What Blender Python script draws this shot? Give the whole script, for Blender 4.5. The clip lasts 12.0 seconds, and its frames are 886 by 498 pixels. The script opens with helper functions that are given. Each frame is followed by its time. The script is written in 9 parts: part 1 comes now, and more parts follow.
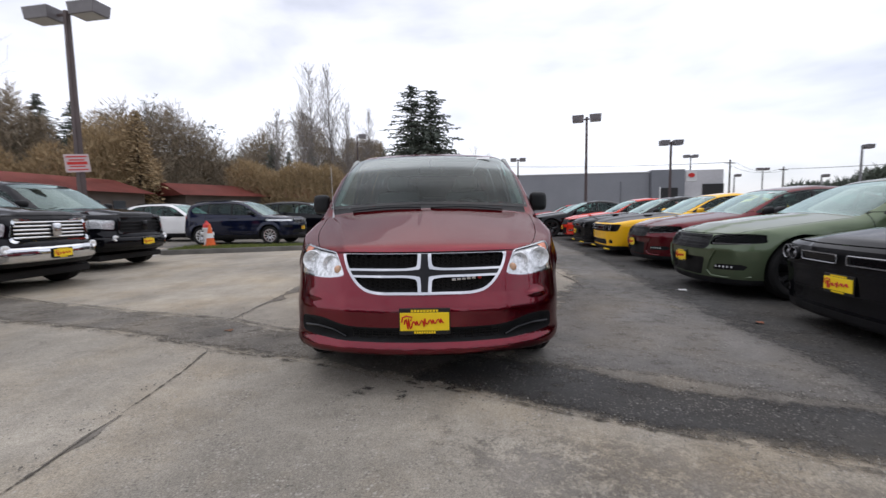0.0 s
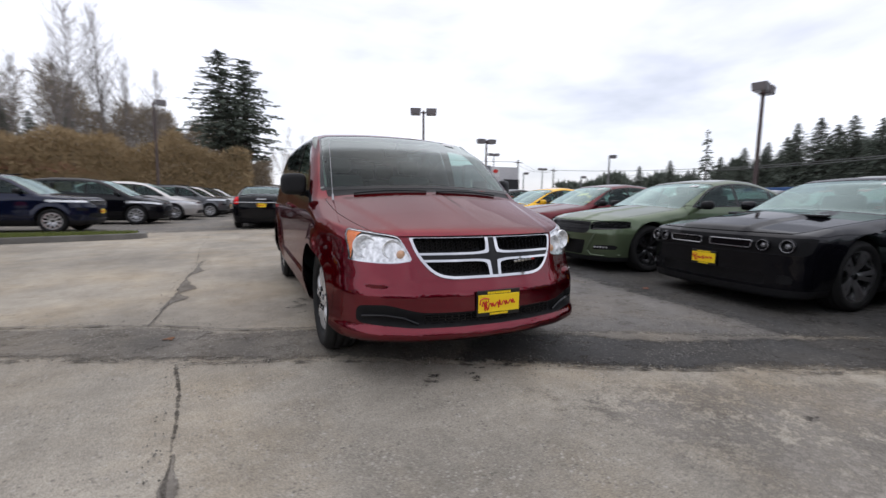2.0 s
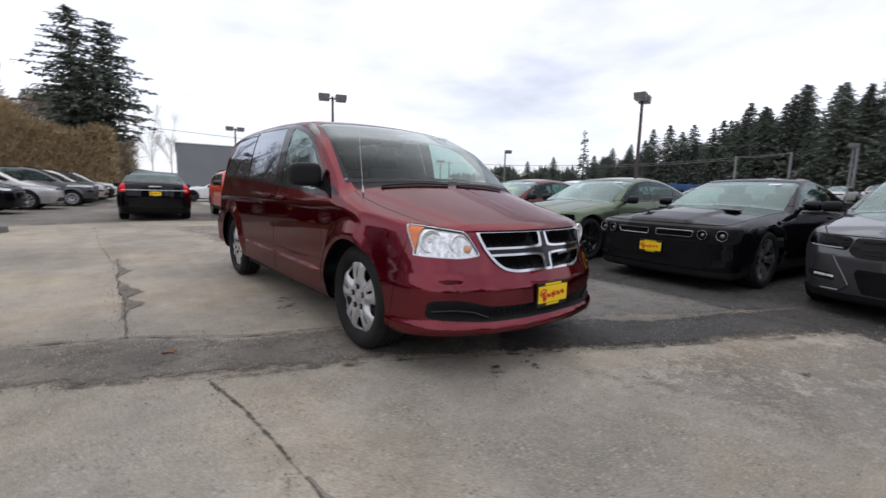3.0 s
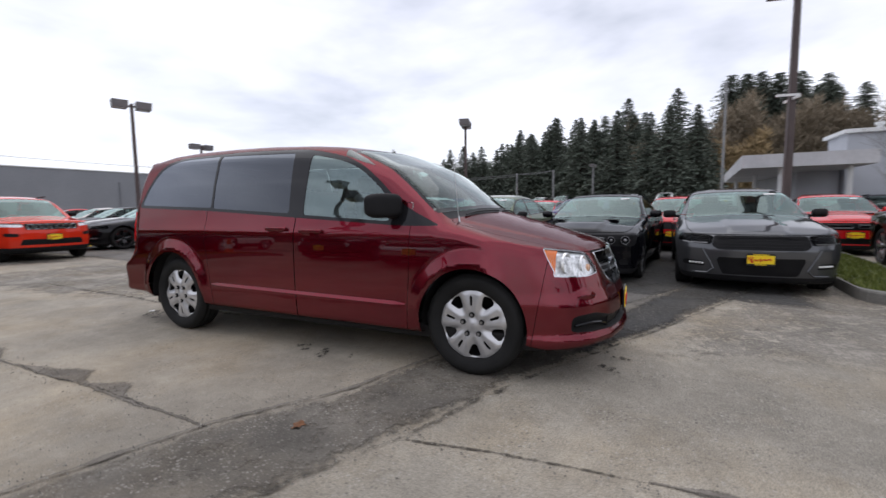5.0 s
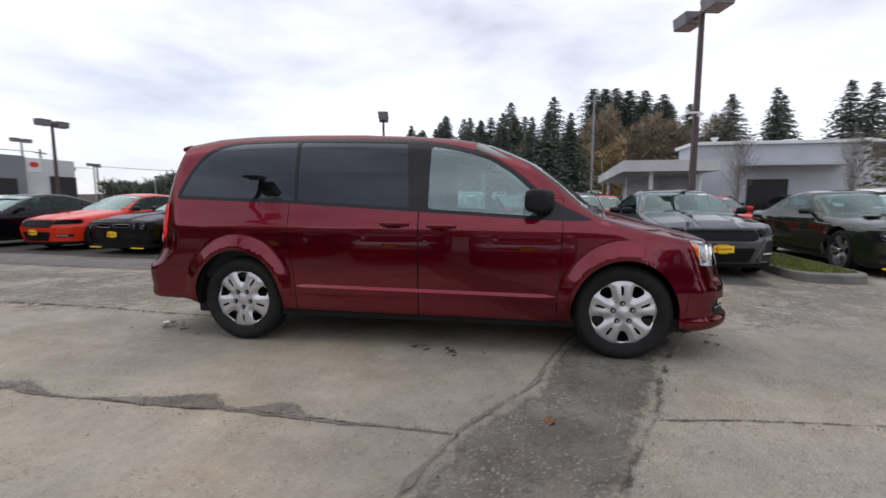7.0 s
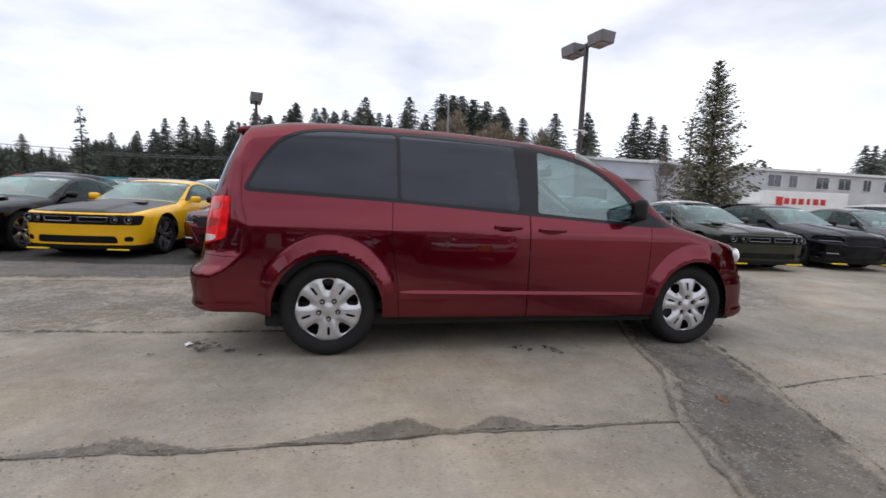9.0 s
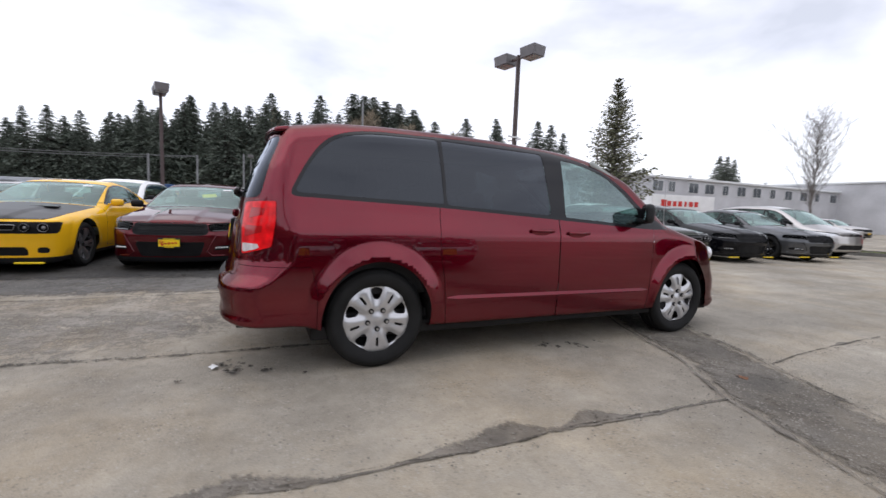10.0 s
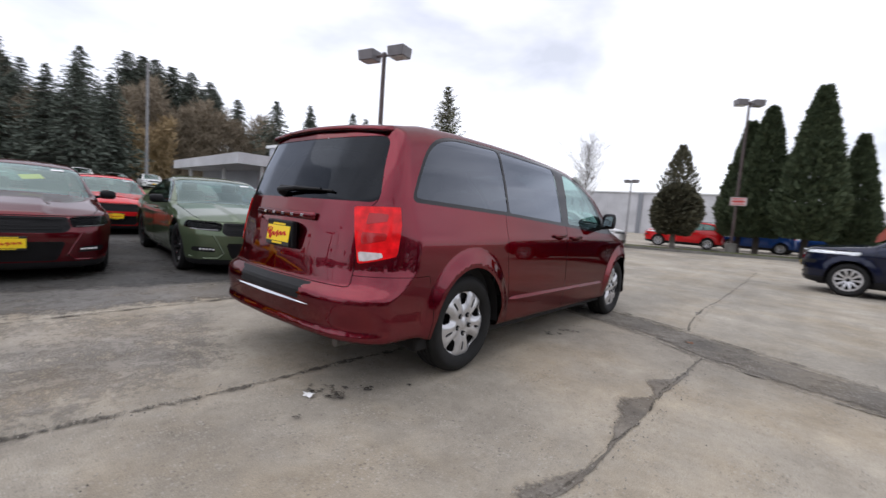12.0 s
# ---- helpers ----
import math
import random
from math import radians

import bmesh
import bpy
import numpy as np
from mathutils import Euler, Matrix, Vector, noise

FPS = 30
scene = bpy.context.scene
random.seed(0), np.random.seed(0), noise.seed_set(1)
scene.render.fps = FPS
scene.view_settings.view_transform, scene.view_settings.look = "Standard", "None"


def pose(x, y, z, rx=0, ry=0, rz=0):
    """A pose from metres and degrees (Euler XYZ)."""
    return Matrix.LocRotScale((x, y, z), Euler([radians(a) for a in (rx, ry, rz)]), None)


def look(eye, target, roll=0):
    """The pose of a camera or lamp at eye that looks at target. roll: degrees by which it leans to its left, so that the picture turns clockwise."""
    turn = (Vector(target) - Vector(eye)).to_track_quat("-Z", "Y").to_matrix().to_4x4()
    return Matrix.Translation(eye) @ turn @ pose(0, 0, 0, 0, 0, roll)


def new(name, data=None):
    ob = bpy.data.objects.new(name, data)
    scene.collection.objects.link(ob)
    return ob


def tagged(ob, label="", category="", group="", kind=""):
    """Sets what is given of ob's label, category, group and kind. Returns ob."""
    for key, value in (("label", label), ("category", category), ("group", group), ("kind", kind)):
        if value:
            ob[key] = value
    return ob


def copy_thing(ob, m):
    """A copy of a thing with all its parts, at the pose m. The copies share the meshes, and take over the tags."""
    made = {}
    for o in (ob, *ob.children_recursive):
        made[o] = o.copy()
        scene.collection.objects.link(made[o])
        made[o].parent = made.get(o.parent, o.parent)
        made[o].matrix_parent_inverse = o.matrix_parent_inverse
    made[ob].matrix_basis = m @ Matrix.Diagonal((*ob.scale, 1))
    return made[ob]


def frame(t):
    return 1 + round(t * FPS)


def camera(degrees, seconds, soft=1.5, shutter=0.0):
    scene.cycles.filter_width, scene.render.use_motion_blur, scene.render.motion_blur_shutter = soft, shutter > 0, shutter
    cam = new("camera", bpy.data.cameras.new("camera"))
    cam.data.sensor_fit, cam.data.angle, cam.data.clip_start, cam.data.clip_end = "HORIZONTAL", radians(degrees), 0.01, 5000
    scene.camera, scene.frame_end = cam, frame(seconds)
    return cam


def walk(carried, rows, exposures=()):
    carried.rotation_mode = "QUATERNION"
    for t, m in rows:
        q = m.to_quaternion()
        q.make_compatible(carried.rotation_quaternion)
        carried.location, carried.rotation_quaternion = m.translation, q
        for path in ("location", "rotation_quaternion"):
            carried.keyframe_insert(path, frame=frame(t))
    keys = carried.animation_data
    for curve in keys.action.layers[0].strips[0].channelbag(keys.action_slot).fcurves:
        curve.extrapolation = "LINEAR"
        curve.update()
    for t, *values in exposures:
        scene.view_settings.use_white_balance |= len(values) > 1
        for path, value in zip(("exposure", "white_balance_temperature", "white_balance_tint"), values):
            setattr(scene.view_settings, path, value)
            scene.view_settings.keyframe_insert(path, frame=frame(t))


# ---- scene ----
cam = camera(91.9, 12.0, soft=1.45, shutter=0.5)
PATH = [
    (0, (0.099, -4.981, 1.091), (0.1, -2.989, 0.919), -0.9),
    (0.5, (-0.146, -5.009, 1.078), (0.021, -3.025, 0.886), 0.4),
    (1, (-0.48, -4.955, 1.048), (-0.148, -2.996, 0.826), 1.6),
    (1.5, (-0.932, -4.802, 1.063), (-0.401, -2.887, 0.838), 0.5),
    (2, (-1.388, -4.679, 1.069), (-0.548, -2.878, 0.839), 0.7),
    (2.5, (-1.818, -4.427, 1.083), (-0.759, -2.745, 0.861), 1.5),
    (3, (-2.249, -4.155, 1.074), (-0.994, -2.62, 0.811), 1.6),
    (3.2, (-2.387, -4.017, 1.069), (-1.079, -2.522, 0.832), 0.4),
    (4.8, (-3.462, -2.818, 1.136), (-1.717, -1.86, 0.941), -0.2),
    (5, (-3.574, -2.655, 1.142), (-1.772, -1.807, 0.961), -0.7),
    (5.5, (-3.786, -2.235, 1.151), (-1.938, -1.491, 0.971), -0.7),
    (6, (-3.94, -1.77, 1.149), (-2.05, -1.143, 0.96), -0.6),
    (6.5, (-4.089, -1.304, 1.147), (-2.154, -0.833, 0.961), -0.2),
    (7, (-4.158, -0.812, 1.156), (-2.195, -0.487, 0.947), -0.0),
    (7.2, (-4.215, -0.62, 1.19), (-2.242, -0.39, 0.957), -0.1),
    (8.8, (-4.154, 1.081, 1.151), (-2.197, 0.72, 0.949), 1.7),
    (9, (-4.102, 1.263, 1.174), (-2.155, 0.861, 0.958), 2.3),
    (9.5, (-4.007, 1.779, 1.159), (-2.127, 1.139, 0.916), 2.3),
    (10, (-3.817, 2.234, 1.158), (-1.994, 1.434, 0.968), 2.2),
    (10.5, (-3.595, 2.698, 1.152), (-1.863, 1.72, 0.947), 2.8),
    (11, (-3.339, 3.122, 1.145), (-1.705, 1.986, 0.951), 3.4),
    (11.5, (-3.042, 3.525, 1.152), (-1.554, 2.203, 0.963), 4.2),
    (12, (-2.754, 3.898, 1.159), (-1.461, 2.382, 0.983), 4.2),
]
walk(cam, [(t, look(eye, target, roll)) for t, eye, target, roll in PATH], exposures=[(0.0, 0.12, 6290, 11), (7.0, 0.07, 6290, 11), (9.0, 0.10, 6290, 11), (10.0, 0.23, 6290, 11), (11.0, 0.29, 6290, 11), (12.0, 0.27, 6290, 11)])

# ---- light: overcast sky with a soft, hidden sun ----
world = bpy.data.worlds.new("overcast_sky")
scene.world = world
world.use_nodes = True
wn, wl = world.node_tree.nodes, world.node_tree.links
wn.clear()
w_out, w_bg, w_mix = wn.new("ShaderNodeOutputWorld"), wn.new("ShaderNodeBackground"), wn.new("ShaderNodeMix")
w_sky, w_tc, w_map = wn.new("ShaderNodeTexSky"), wn.new("ShaderNodeTexCoord"), wn.new("ShaderNodeMapping")
w_noise, w_noise2, w_add, w_ramp = wn.new("ShaderNodeTexNoise"), wn.new("ShaderNodeTexNoise"), wn.new("ShaderNodeMix"), wn.new("ShaderNodeValToRGB")
w_sky.sky_type, w_sky.sun_disc = "NISHITA", False
w_sky.sun_elevation, w_sky.sun_rotation = radians(67), radians(34)
w_map.inputs["Scale"].default_value = (1.0, 1.0, 2.6)
w_noise.inputs["Scale"].default_value, w_noise.inputs["Detail"].default_value = 1.9, 5.0
w_noise.inputs["Roughness"].default_value, w_noise.inputs["Distortion"].default_value = 0.5, 0.35
w_noise2.inputs["Scale"].default_value, w_noise2.inputs["Detail"].default_value = 5.5, 6.0
w_add.inputs[0].default_value = 0.22
w_ramp.color_ramp.elements[0].position, w_ramp.color_ramp.elements[0].color = 0.35, (0.60, 0.60, 0.64, 1)
w_ramp.color_ramp.elements[1].position, w_ramp.color_ramp.elements[1].color = 0.60, (1.06, 1.04, 1.07, 1)
mid_stop = w_ramp.color_ramp.elements.new(0.47)
mid_stop.color = (0.84, 0.825, 0.87, 1)
w_mix.data_type, w_mix.inputs[0].default_value = "RGBA", 0.97
wl.new(w_tc.outputs["Generated"], w_map.inputs["Vector"])
wl.new(w_map.outputs["Vector"], w_noise.inputs["Vector"])
wl.new(w_map.outputs["Vector"], w_noise2.inputs["Vector"])
wl.new(w_noise.outputs["Fac"], w_add.inputs[2])
wl.new(w_noise2.outputs["Fac"], w_add.inputs[3])
wl.new(w_add.outputs[0], w_ramp.inputs["Fac"])
wl.new(w_sky.outputs["Color"], w_mix.inputs[6])
wl.new(w_ramp.outputs["Color"], w_mix.inputs[7])
wl.new(w_mix.outputs[2], w_bg.inputs["Color"])
wl.new(w_bg.outputs["Background"], w_out.inputs["Surface"])
w_bg.inputs["Strength"].default_value = 1.0
sun_data = bpy.data.lights.new("sun", "SUN")
sun_data.energy, sun_data.angle, sun_data.color = 0.75, radians(85), (1.0, 0.97, 0.93)
sun = new("sun", sun_data)
sun.matrix_basis = look((8, 12, 34), (0, 0, 0))


# ---- materials ----
def mat(name, color, rough=0.5, metal=0.0, coat=0.0, coat_rough=0.03, spec=0.5, grain=0.0, grain_scale=40.0, stain=0.0, stain_scale=1.5, bump=0.0,
        bump_scale=60.0, emit=None, flake=0.0, dark=None):
    """Principled material with two scales of colour variation and a fine relief."""
    m = bpy.data.materials.new(name)
    m.use_nodes = True
    n, l = m.node_tree.nodes, m.node_tree.links
    b = n["Principled BSDF"]
    b.inputs["Base Color"].default_value = (*color, 1)
    b.inputs["Roughness"].default_value = rough
    b.inputs["Metallic"].default_value = metal
    b.inputs["Coat Weight"].default_value = coat
    b.inputs["Coat Roughness"].default_value = coat_rough
    b.inputs["Coat IOR"].default_value = 1.37
    b.inputs["Specular IOR Level"].default_value = spec
    tc = n.new("ShaderNodeTexCoord")
    last = None
    for amount, scale, detail in ((stain, stain_scale, 4.0), (grain, grain_scale, 3.0)):
        if amount:
            no = n.new("ShaderNodeTexNoise")
            no.inputs["Scale"].default_value, no.inputs["Detail"].default_value = scale, detail
            l.new(tc.outputs["Object"], no.inputs["Vector"])
            ra = n.new("ShaderNodeMapRange")
            ra.inputs["From Min"].default_value, ra.inputs["From Max"].default_value = 0.3, 0.7
            ra.inputs["To Min"].default_value, ra.inputs["To Max"].default_value = 1 - amount, 1 + amount
            l.new(no.outputs["Fac"], ra.inputs["Value"])
            mi = n.new("ShaderNodeMix")
            mi.data_type, mi.blend_type = "RGBA", "MULTIPLY"
            mi.inputs[0].default_value = 1.0
            if last is None:
                mi.inputs[6].default_value = (*color, 1)
            else:
                l.new(last, mi.inputs[6])
            l.new(ra.outputs["Result"], mi.inputs[7])
            last = mi.outputs[2]
    if last is not None:
        l.new(last, b.inputs["Base Color"])
    if bump:
        no = n.new("ShaderNodeTexNoise")
        no.inputs["Scale"].default_value, no.inputs["Detail"].default_value = bump_scale, 4.0
        l.new(tc.outputs["Object"], no.inputs["Vector"])
        bu = n.new("ShaderNodeBump")
        bu.inputs["Strength"].default_value, bu.inputs["Distance"].default_value = bump, 0.01
        l.new(no.outputs["Fac"], bu.inputs["Height"])
        l.new(bu.outputs["Normal"], b.inputs["Normal"])
    if flake:
        vo = n.new("ShaderNodeTexVoronoi")
        vo.inputs["Scale"].default_value = 900
        l.new(tc.outputs["Object"], vo.inputs["Vector"])
        bu = n.new("ShaderNodeBump")
        bu.inputs["Strength"].default_value, bu.inputs["Distance"].default_value = flake, 0.001
        l.new(vo.outputs["Distance"], bu.inputs["Height"])
        l.new(bu.outputs["Normal"], b.inputs["Normal"])
    if emit:
        b.inputs["Emission Color"].default_value, b.inputs["Emission Strength"].default_value = (*color, 1), emit
    return m


def glass_mat(name, tint, face=0.04, rough=0.0, tone=(0.95, 0.97, 0.97), power=5.0):
    """Thin tinted glass: see-through, with a gloss that grows towards grazing views."""
    m = bpy.data.materials.new(name)
    m.use_nodes = True
    n, l = m.node_tree.nodes, m.node_tree.links
    n.clear()
    o, mi, tr, gl, fr = (n.new("ShaderNode" + k) for k in ("OutputMaterial", "MixShader", "BsdfTransparent", "BsdfGlossy", "LayerWeight"))
    po, mr = n.new("ShaderNodeMath"), n.new("ShaderNodeMapRange")
    tr.inputs["Color"].default_value = (*tint, 1)
    gl.inputs["Roughness"].default_value = rough
    gl.inputs["Color"].default_value = (*tone, 1)
    fr.inputs["Blend"].default_value = 0.5
    po.operation = "POWER"
    po.inputs[1].default_value = power
    mr.inputs["To Min"].default_value = face
    l.new(fr.outputs["Facing"], po.inputs[0])
    l.new(po.outputs["Value"], mr.inputs["Value"])
    l.new(mr.outputs["Result"], mi.inputs["Fac"])
    l.new(tr.outputs["BSDF"], mi.inputs[1])
    l.new(gl.outputs["BSDF"], mi.inputs[2])
    l.new(mi.outputs["Shader"], o.inputs["Surface"])
    return m


def paint(name, color, metal=0.25, rough=0.32, coat=0.85, grazing=None):
    m = mat(name, color, rough=rough, metal=metal, coat=coat, coat_rough=0.018, spec=0.0, stain=0.06, stain_scale=2.0, flake=0.04)
    p = m.node_tree.nodes["Principled BSDF"]
    p.inputs["Coat IOR"].default_value = 1.5
    p.inputs["Specular Tint"].default_value = (*(0.1 + 0.55 * c ** 0.5 for c in color), 1)
    if grazing is not None:
        # waxed coat: strong gloss face on, held back at flat angles
        n, l = m.node_tree.nodes, m.node_tree.links
        lw, mr = n.new("ShaderNodeLayerWeight"), n.new("ShaderNodeMapRange")
        lw.inputs["Blend"].default_value = 0.5
        for key, v in (("From Min", 0.35), ("From Max", 0.75), ("To Min", coat), ("To Max", grazing)):
            mr.inputs[key].default_value = v
        l.new(lw.outputs["Facing"], mr.inputs["Value"])
        l.new(mr.outputs["Result"], p.inputs["Coat Weight"])
    return m


RED = paint("van_velvet_red_paint", (0.155, 0.0043, 0.0150), metal=0.93, rough=0.23, coat=0.95, grazing=0.50)
BLACK_PAINT = paint("black_paint", (0.004, 0.004, 0.006), coat=0.6)
YELLOW_PAINT = paint("yellow_paint", (0.86, 0.475, 0.012), metal=0.0)
GREEN_PAINT = paint("green_metallic_paint", (0.100, 0.132, 0.076), metal=0.55)
MAROON_PAINT = paint("maroon_paint", (0.105, 0.005, 0.010), metal=0.75)
GREY_PAINT = paint("grey_metallic_paint", (0.095, 0.098, 0.104), metal=0.7)
ORANGE_PAINT = paint("orange_red_paint", (0.62, 0.032, 0.012), metal=0.0)
BRIGHT_RED = paint("bright_red_paint", (0.52, 0.012, 0.015), metal=0.0)
NAVY_PAINT = paint("navy_paint", (0.006, 0.009, 0.028), metal=0.6)
WHITE_PAINT = paint("white_paint", (0.78, 0.78, 0.77), metal=0.0)
SILVER_PAINT = paint("silver_paint", (0.52, 0.50, 0.485), metal=0.8)
OLIVE_PAINT = paint("dark_olive_paint", (0.035, 0.040, 0.025), metal=0.65)
BLUE_PAINT = paint("blue_paint", (0.012, 0.045, 0.17), metal=0.3)
PURPLE_PAINT = paint("purple_paint", (0.03, 0.012, 0.10), metal=0.3)
MATTE_BLACK = mat("matt_black_hood", (0.018, 0.018, 0.019), rough=0.42, stain=0.1)
PLASTIC = mat("black_plastic", (0.010, 0.010, 0.011), rough=0.5, spec=0.18, bump=0.15, bump_scale=500, stain=0.12, stain_scale=5)
WINDOW_TRIM = mat("gloss_window_trim", (0.014, 0.014, 0.016), rough=0.06, spec=0.32)
GLOSS_BLACK = mat("gloss_black", (0.006, 0.006, 0.007), rough=0.12, spec=0.3)
SEAM = mat("dark_gap", (0.004, 0.003, 0.003), rough=0.8)
CHROME = mat("chrome", (0.66, 0.67, 0.69), rough=0.06, metal=1.0)
SATIN = mat("satin_aluminium", (0.55, 0.55, 0.56), rough=0.28, metal=0.9)
HUBCAP = mat("silver_wheel_cover", (0.56, 0.56, 0.57), rough=0.26, metal=0.6, stain=0.05, stain_scale=8)
BLACK_RIM = mat("black_rim", (0.012, 0.012, 0.013), rough=0.25, coat=0.5)
RUBBER = mat("tyre_rubber", (0.013, 0.013, 0.013), rough=0.75, spec=0.25, stain=0.25, stain_scale=6, bump=0.2, bump_scale=120)
REFLECTOR = mat("lamp_reflector", (0.90, 0.91, 0.92), rough=0.20, metal=0.40, stain=0.40, stain_scale=38)
AMBER = mat("amber_lens", (0.78, 0.17, 0.012), rough=0.12, coat=0.5, stain=0.15, stain_scale=30)
PEACH = mat("peach_lens", (0.72, 0.40, 0.22), rough=0.15, coat=0.6, stain=0.15, stain_scale=40)
TAIL_RED = mat("red_tail_lens", (0.78, 0.008, 0.012), rough=0.12, coat=0.25, spec=0.25, stain=0.30, stain_scale=16)
TAIL_DARK = mat("dark_red_lens", (0.40, 0.005, 0.008), rough=0.12, coat=0.5)
TAIL_WHITE = mat("clear_reverse_lens", (0.62, 0.58, 0.58), rough=0.12, coat=1.0, stain=0.2, stain_scale=30)
PLATE_YELLOW = mat("yellow_plate", (0.90, 0.63, 0.010), rough=0.4, stain=0.05, stain_scale=10)
PLATE_RED = mat("red_script", (0.55, 0.018, 0.012), rough=0.4)
PLATE_BLACK = mat("plate_frame_black", (0.010, 0.010, 0.010), rough=0.4)
WHITE_PAPER = mat("white_paper", (0.75, 0.75, 0.74), rough=0.7)
TINT_GLASS = glass_mat("privacy_glass", (0.035, 0.040, 0.045), face=0.058, tone=(0.84, 0.90, 1.0), power=2.7)
REAR_GLASS = glass_mat("liftgate_glass", (0.030, 0.034, 0.038), face=0.020, tone=(0.84, 0.90, 1.0), power=5.0)
CLEAR_GLASS = glass_mat("green_tinted_glass", (0.62, 0.80, 0.77), face=0.20, tone=(0.82, 1.0, 0.98))
WIND_GLASS = glass_mat("windscreen_glass", (0.46, 0.58, 0.55), face=0.012, tone=(0.92, 0.98, 0.96), power=3.9)
LAMP_GLASS = glass_mat("lamp_glass", (0.96, 0.965, 0.97), face=0.035)
SEAT_CLOTH = mat("grey_seat_cloth", (0.10, 0.10, 0.105), rough=0.9, stain=0.15, stain_scale=5, bump=0.3, bump_scale=300)
SEAT_LIGHT = mat("light_interior_trim", (0.34, 0.36, 0.34), rough=0.8, stain=0.08, stain_scale=4)
INTERIOR = mat("dark_interior", (0.020, 0.020, 0.021), rough=0.8, stain=0.2, stain_scale=4)


# ---- mesh helpers ----
def link_mesh(name, verts, faces, material, parent=None, label="", normals=None, smooth=True):
    me = bpy.data.meshes.new(name)
    me.from_pydata(np.asarray(verts, float).tolist(), [], [list(map(int, f)) for f in faces])
    me.validate()
    if material is not None:
        me.materials.append(material)
    me.polygons.foreach_set("use_smooth", [smooth] * len(me.polygons))
    me.update()
    if normals is not None and len(normals) == len(me.vertices):
        me.normals_split_custom_set_from_vertices(np.asarray(normals, float).tolist())
    ob = new(name, me)
    if parent is not None:
        ob.parent = parent
    return tagged(ob, label)


def part(name, bm, material, parent=None, label="", smooth=False):
    me = bpy.data.meshes.new(name)
    bm.normal_update()
    bm.to_mesh(me)
    bm.free()
    me.materials.append(material)
    if smooth:
        me.polygons.foreach_set("use_smooth", [True] * len(me.polygons))
    ob = new(name, me)
    if parent is not None:
        ob.parent = parent
    return tagged(ob, label)


def add_box(bm, cx, cy, cz, sx, sy, sz, bevel=0.0, m=None):
    """A bevelled box, its centre at (cx, cy, cz), into bm."""
    r = bmesh.ops.create_cube(bm, size=1)
    vs = r["verts"]
    for v in vs:
        v.co = Vector((v.co.x * sx, v.co.y * sy, v.co.z * sz))
    if bevel:
        es = list({e for v in vs for e in v.link_edges})
        out = bmesh.ops.bevel(bm, geom=es, offset=bevel, segments=2, affect="EDGES", profile=0.5)
        vs = list({v for f in out["faces"] for v in f.verts} | {v for v in vs if v.is_valid})
    for v in vs:
        v.co += Vector((cx, cy, cz))
        if m is not None:
            v.co = m @ v.co
    return vs


def add_tube(bm, p, q, r0, r1=None, n=8, caps=True):
    """A tapered round bar from p to q into bm."""
    r1 = r0 if r1 is None else r1
    p, q = Vector(p), Vector(q)
    d = q - p
    if d.length < 1e-6:
        return
    turn = d.to_track_quat("Z", "Y").to_matrix()
    rings = []
    for c, r in ((p, r0), (q, r1)):
        rings.append([bm.verts.new(c + turn @ Vector((r * math.cos(2 * math.pi * i / n), r * math.sin(2 * math.pi * i / n), 0))) for i in range(n)])
    for i in range(n):
        bm.faces.new((rings[0][i], rings[0][(i + 1) % n], rings[1][(i + 1) % n], rings[1][i]))
    if caps:
        bm.faces.new(rings[0][::-1])
        bm.faces.new(rings[1])


def add_pipe(bm, pts, r, n=6, caps=True):
    """A round bar bent along pts, in one piece."""
    pts = [Vector(p) for p in pts]
    rings = []
    for i, p in enumerate(pts):
        d = pts[min(i + 1, len(pts) - 1)] - pts[max(i - 1, 0)]
        turn = d.to_track_quat("Z", "Y").to_matrix()
        rings.append([bm.verts.new(p + turn @ Vector((r * math.cos(2 * math.pi * k / n), r * math.sin(2 * math.pi * k / n), 0))) for k in range(n)])
    for a, b in zip(rings, rings[1:]):
        for k in range(n):
            bm.faces.new((a[k], a[(k + 1) % n], b[(k + 1) % n], b[k]))
    if caps:
        bm.faces.new(rings[0][::-1])
        bm.faces.new(rings[-1])


def add_lathe(bm, prof, n=32, m=None):
    """Turns the profile [(radius, height)] round z into bm."""
    rings = []
    for r, h in prof:
        if r < 1e-6:
            rings.append([bm.verts.new((0, 0, h))] * n)
        else:
            rings.append([bm.verts.new((r * math.cos(2 * math.pi * i / n), r * math.sin(2 * math.pi * i / n), h)) for i in range(n)])
    for a, b in zip(rings, rings[1:]):
        for i in range(n):
            f = []
            for v in (a[i], a[(i + 1) % n], b[(i + 1) % n], b[i]):
                if v not in f:
                    f.append(v)
            if len(f) > 2:
                bm.faces.new(f)
    if m is not None:
        for v in {v for ring in rings for v in ring}:
            v.co = m @ v.co


def rounded(points, r=0.05, n=4):
    """A closed outline with its corners rounded; a point may carry its own radius."""
    out, k = [], len(points)
    for i, p in enumerate(points):
        rr = p[2] if len(p) > 2 else r
        p, a, b = np.array(p[:2], float), np.array(points[i - 1][:2], float), np.array(points[(i + 1) % k][:2], float)
        la, lb = np.linalg.norm(a - p), np.linalg.norm(b - p)
        pa, pb = p + (a - p) * min(rr / la, 0.49), p + (b - p) * min(rr / lb, 0.49)
        for j in range(n + 1):
            t = j / n
            out.append((1 - t) ** 2 * pa + 2 * t * (1 - t) * p + t * t * pb)
    return np.array(out)


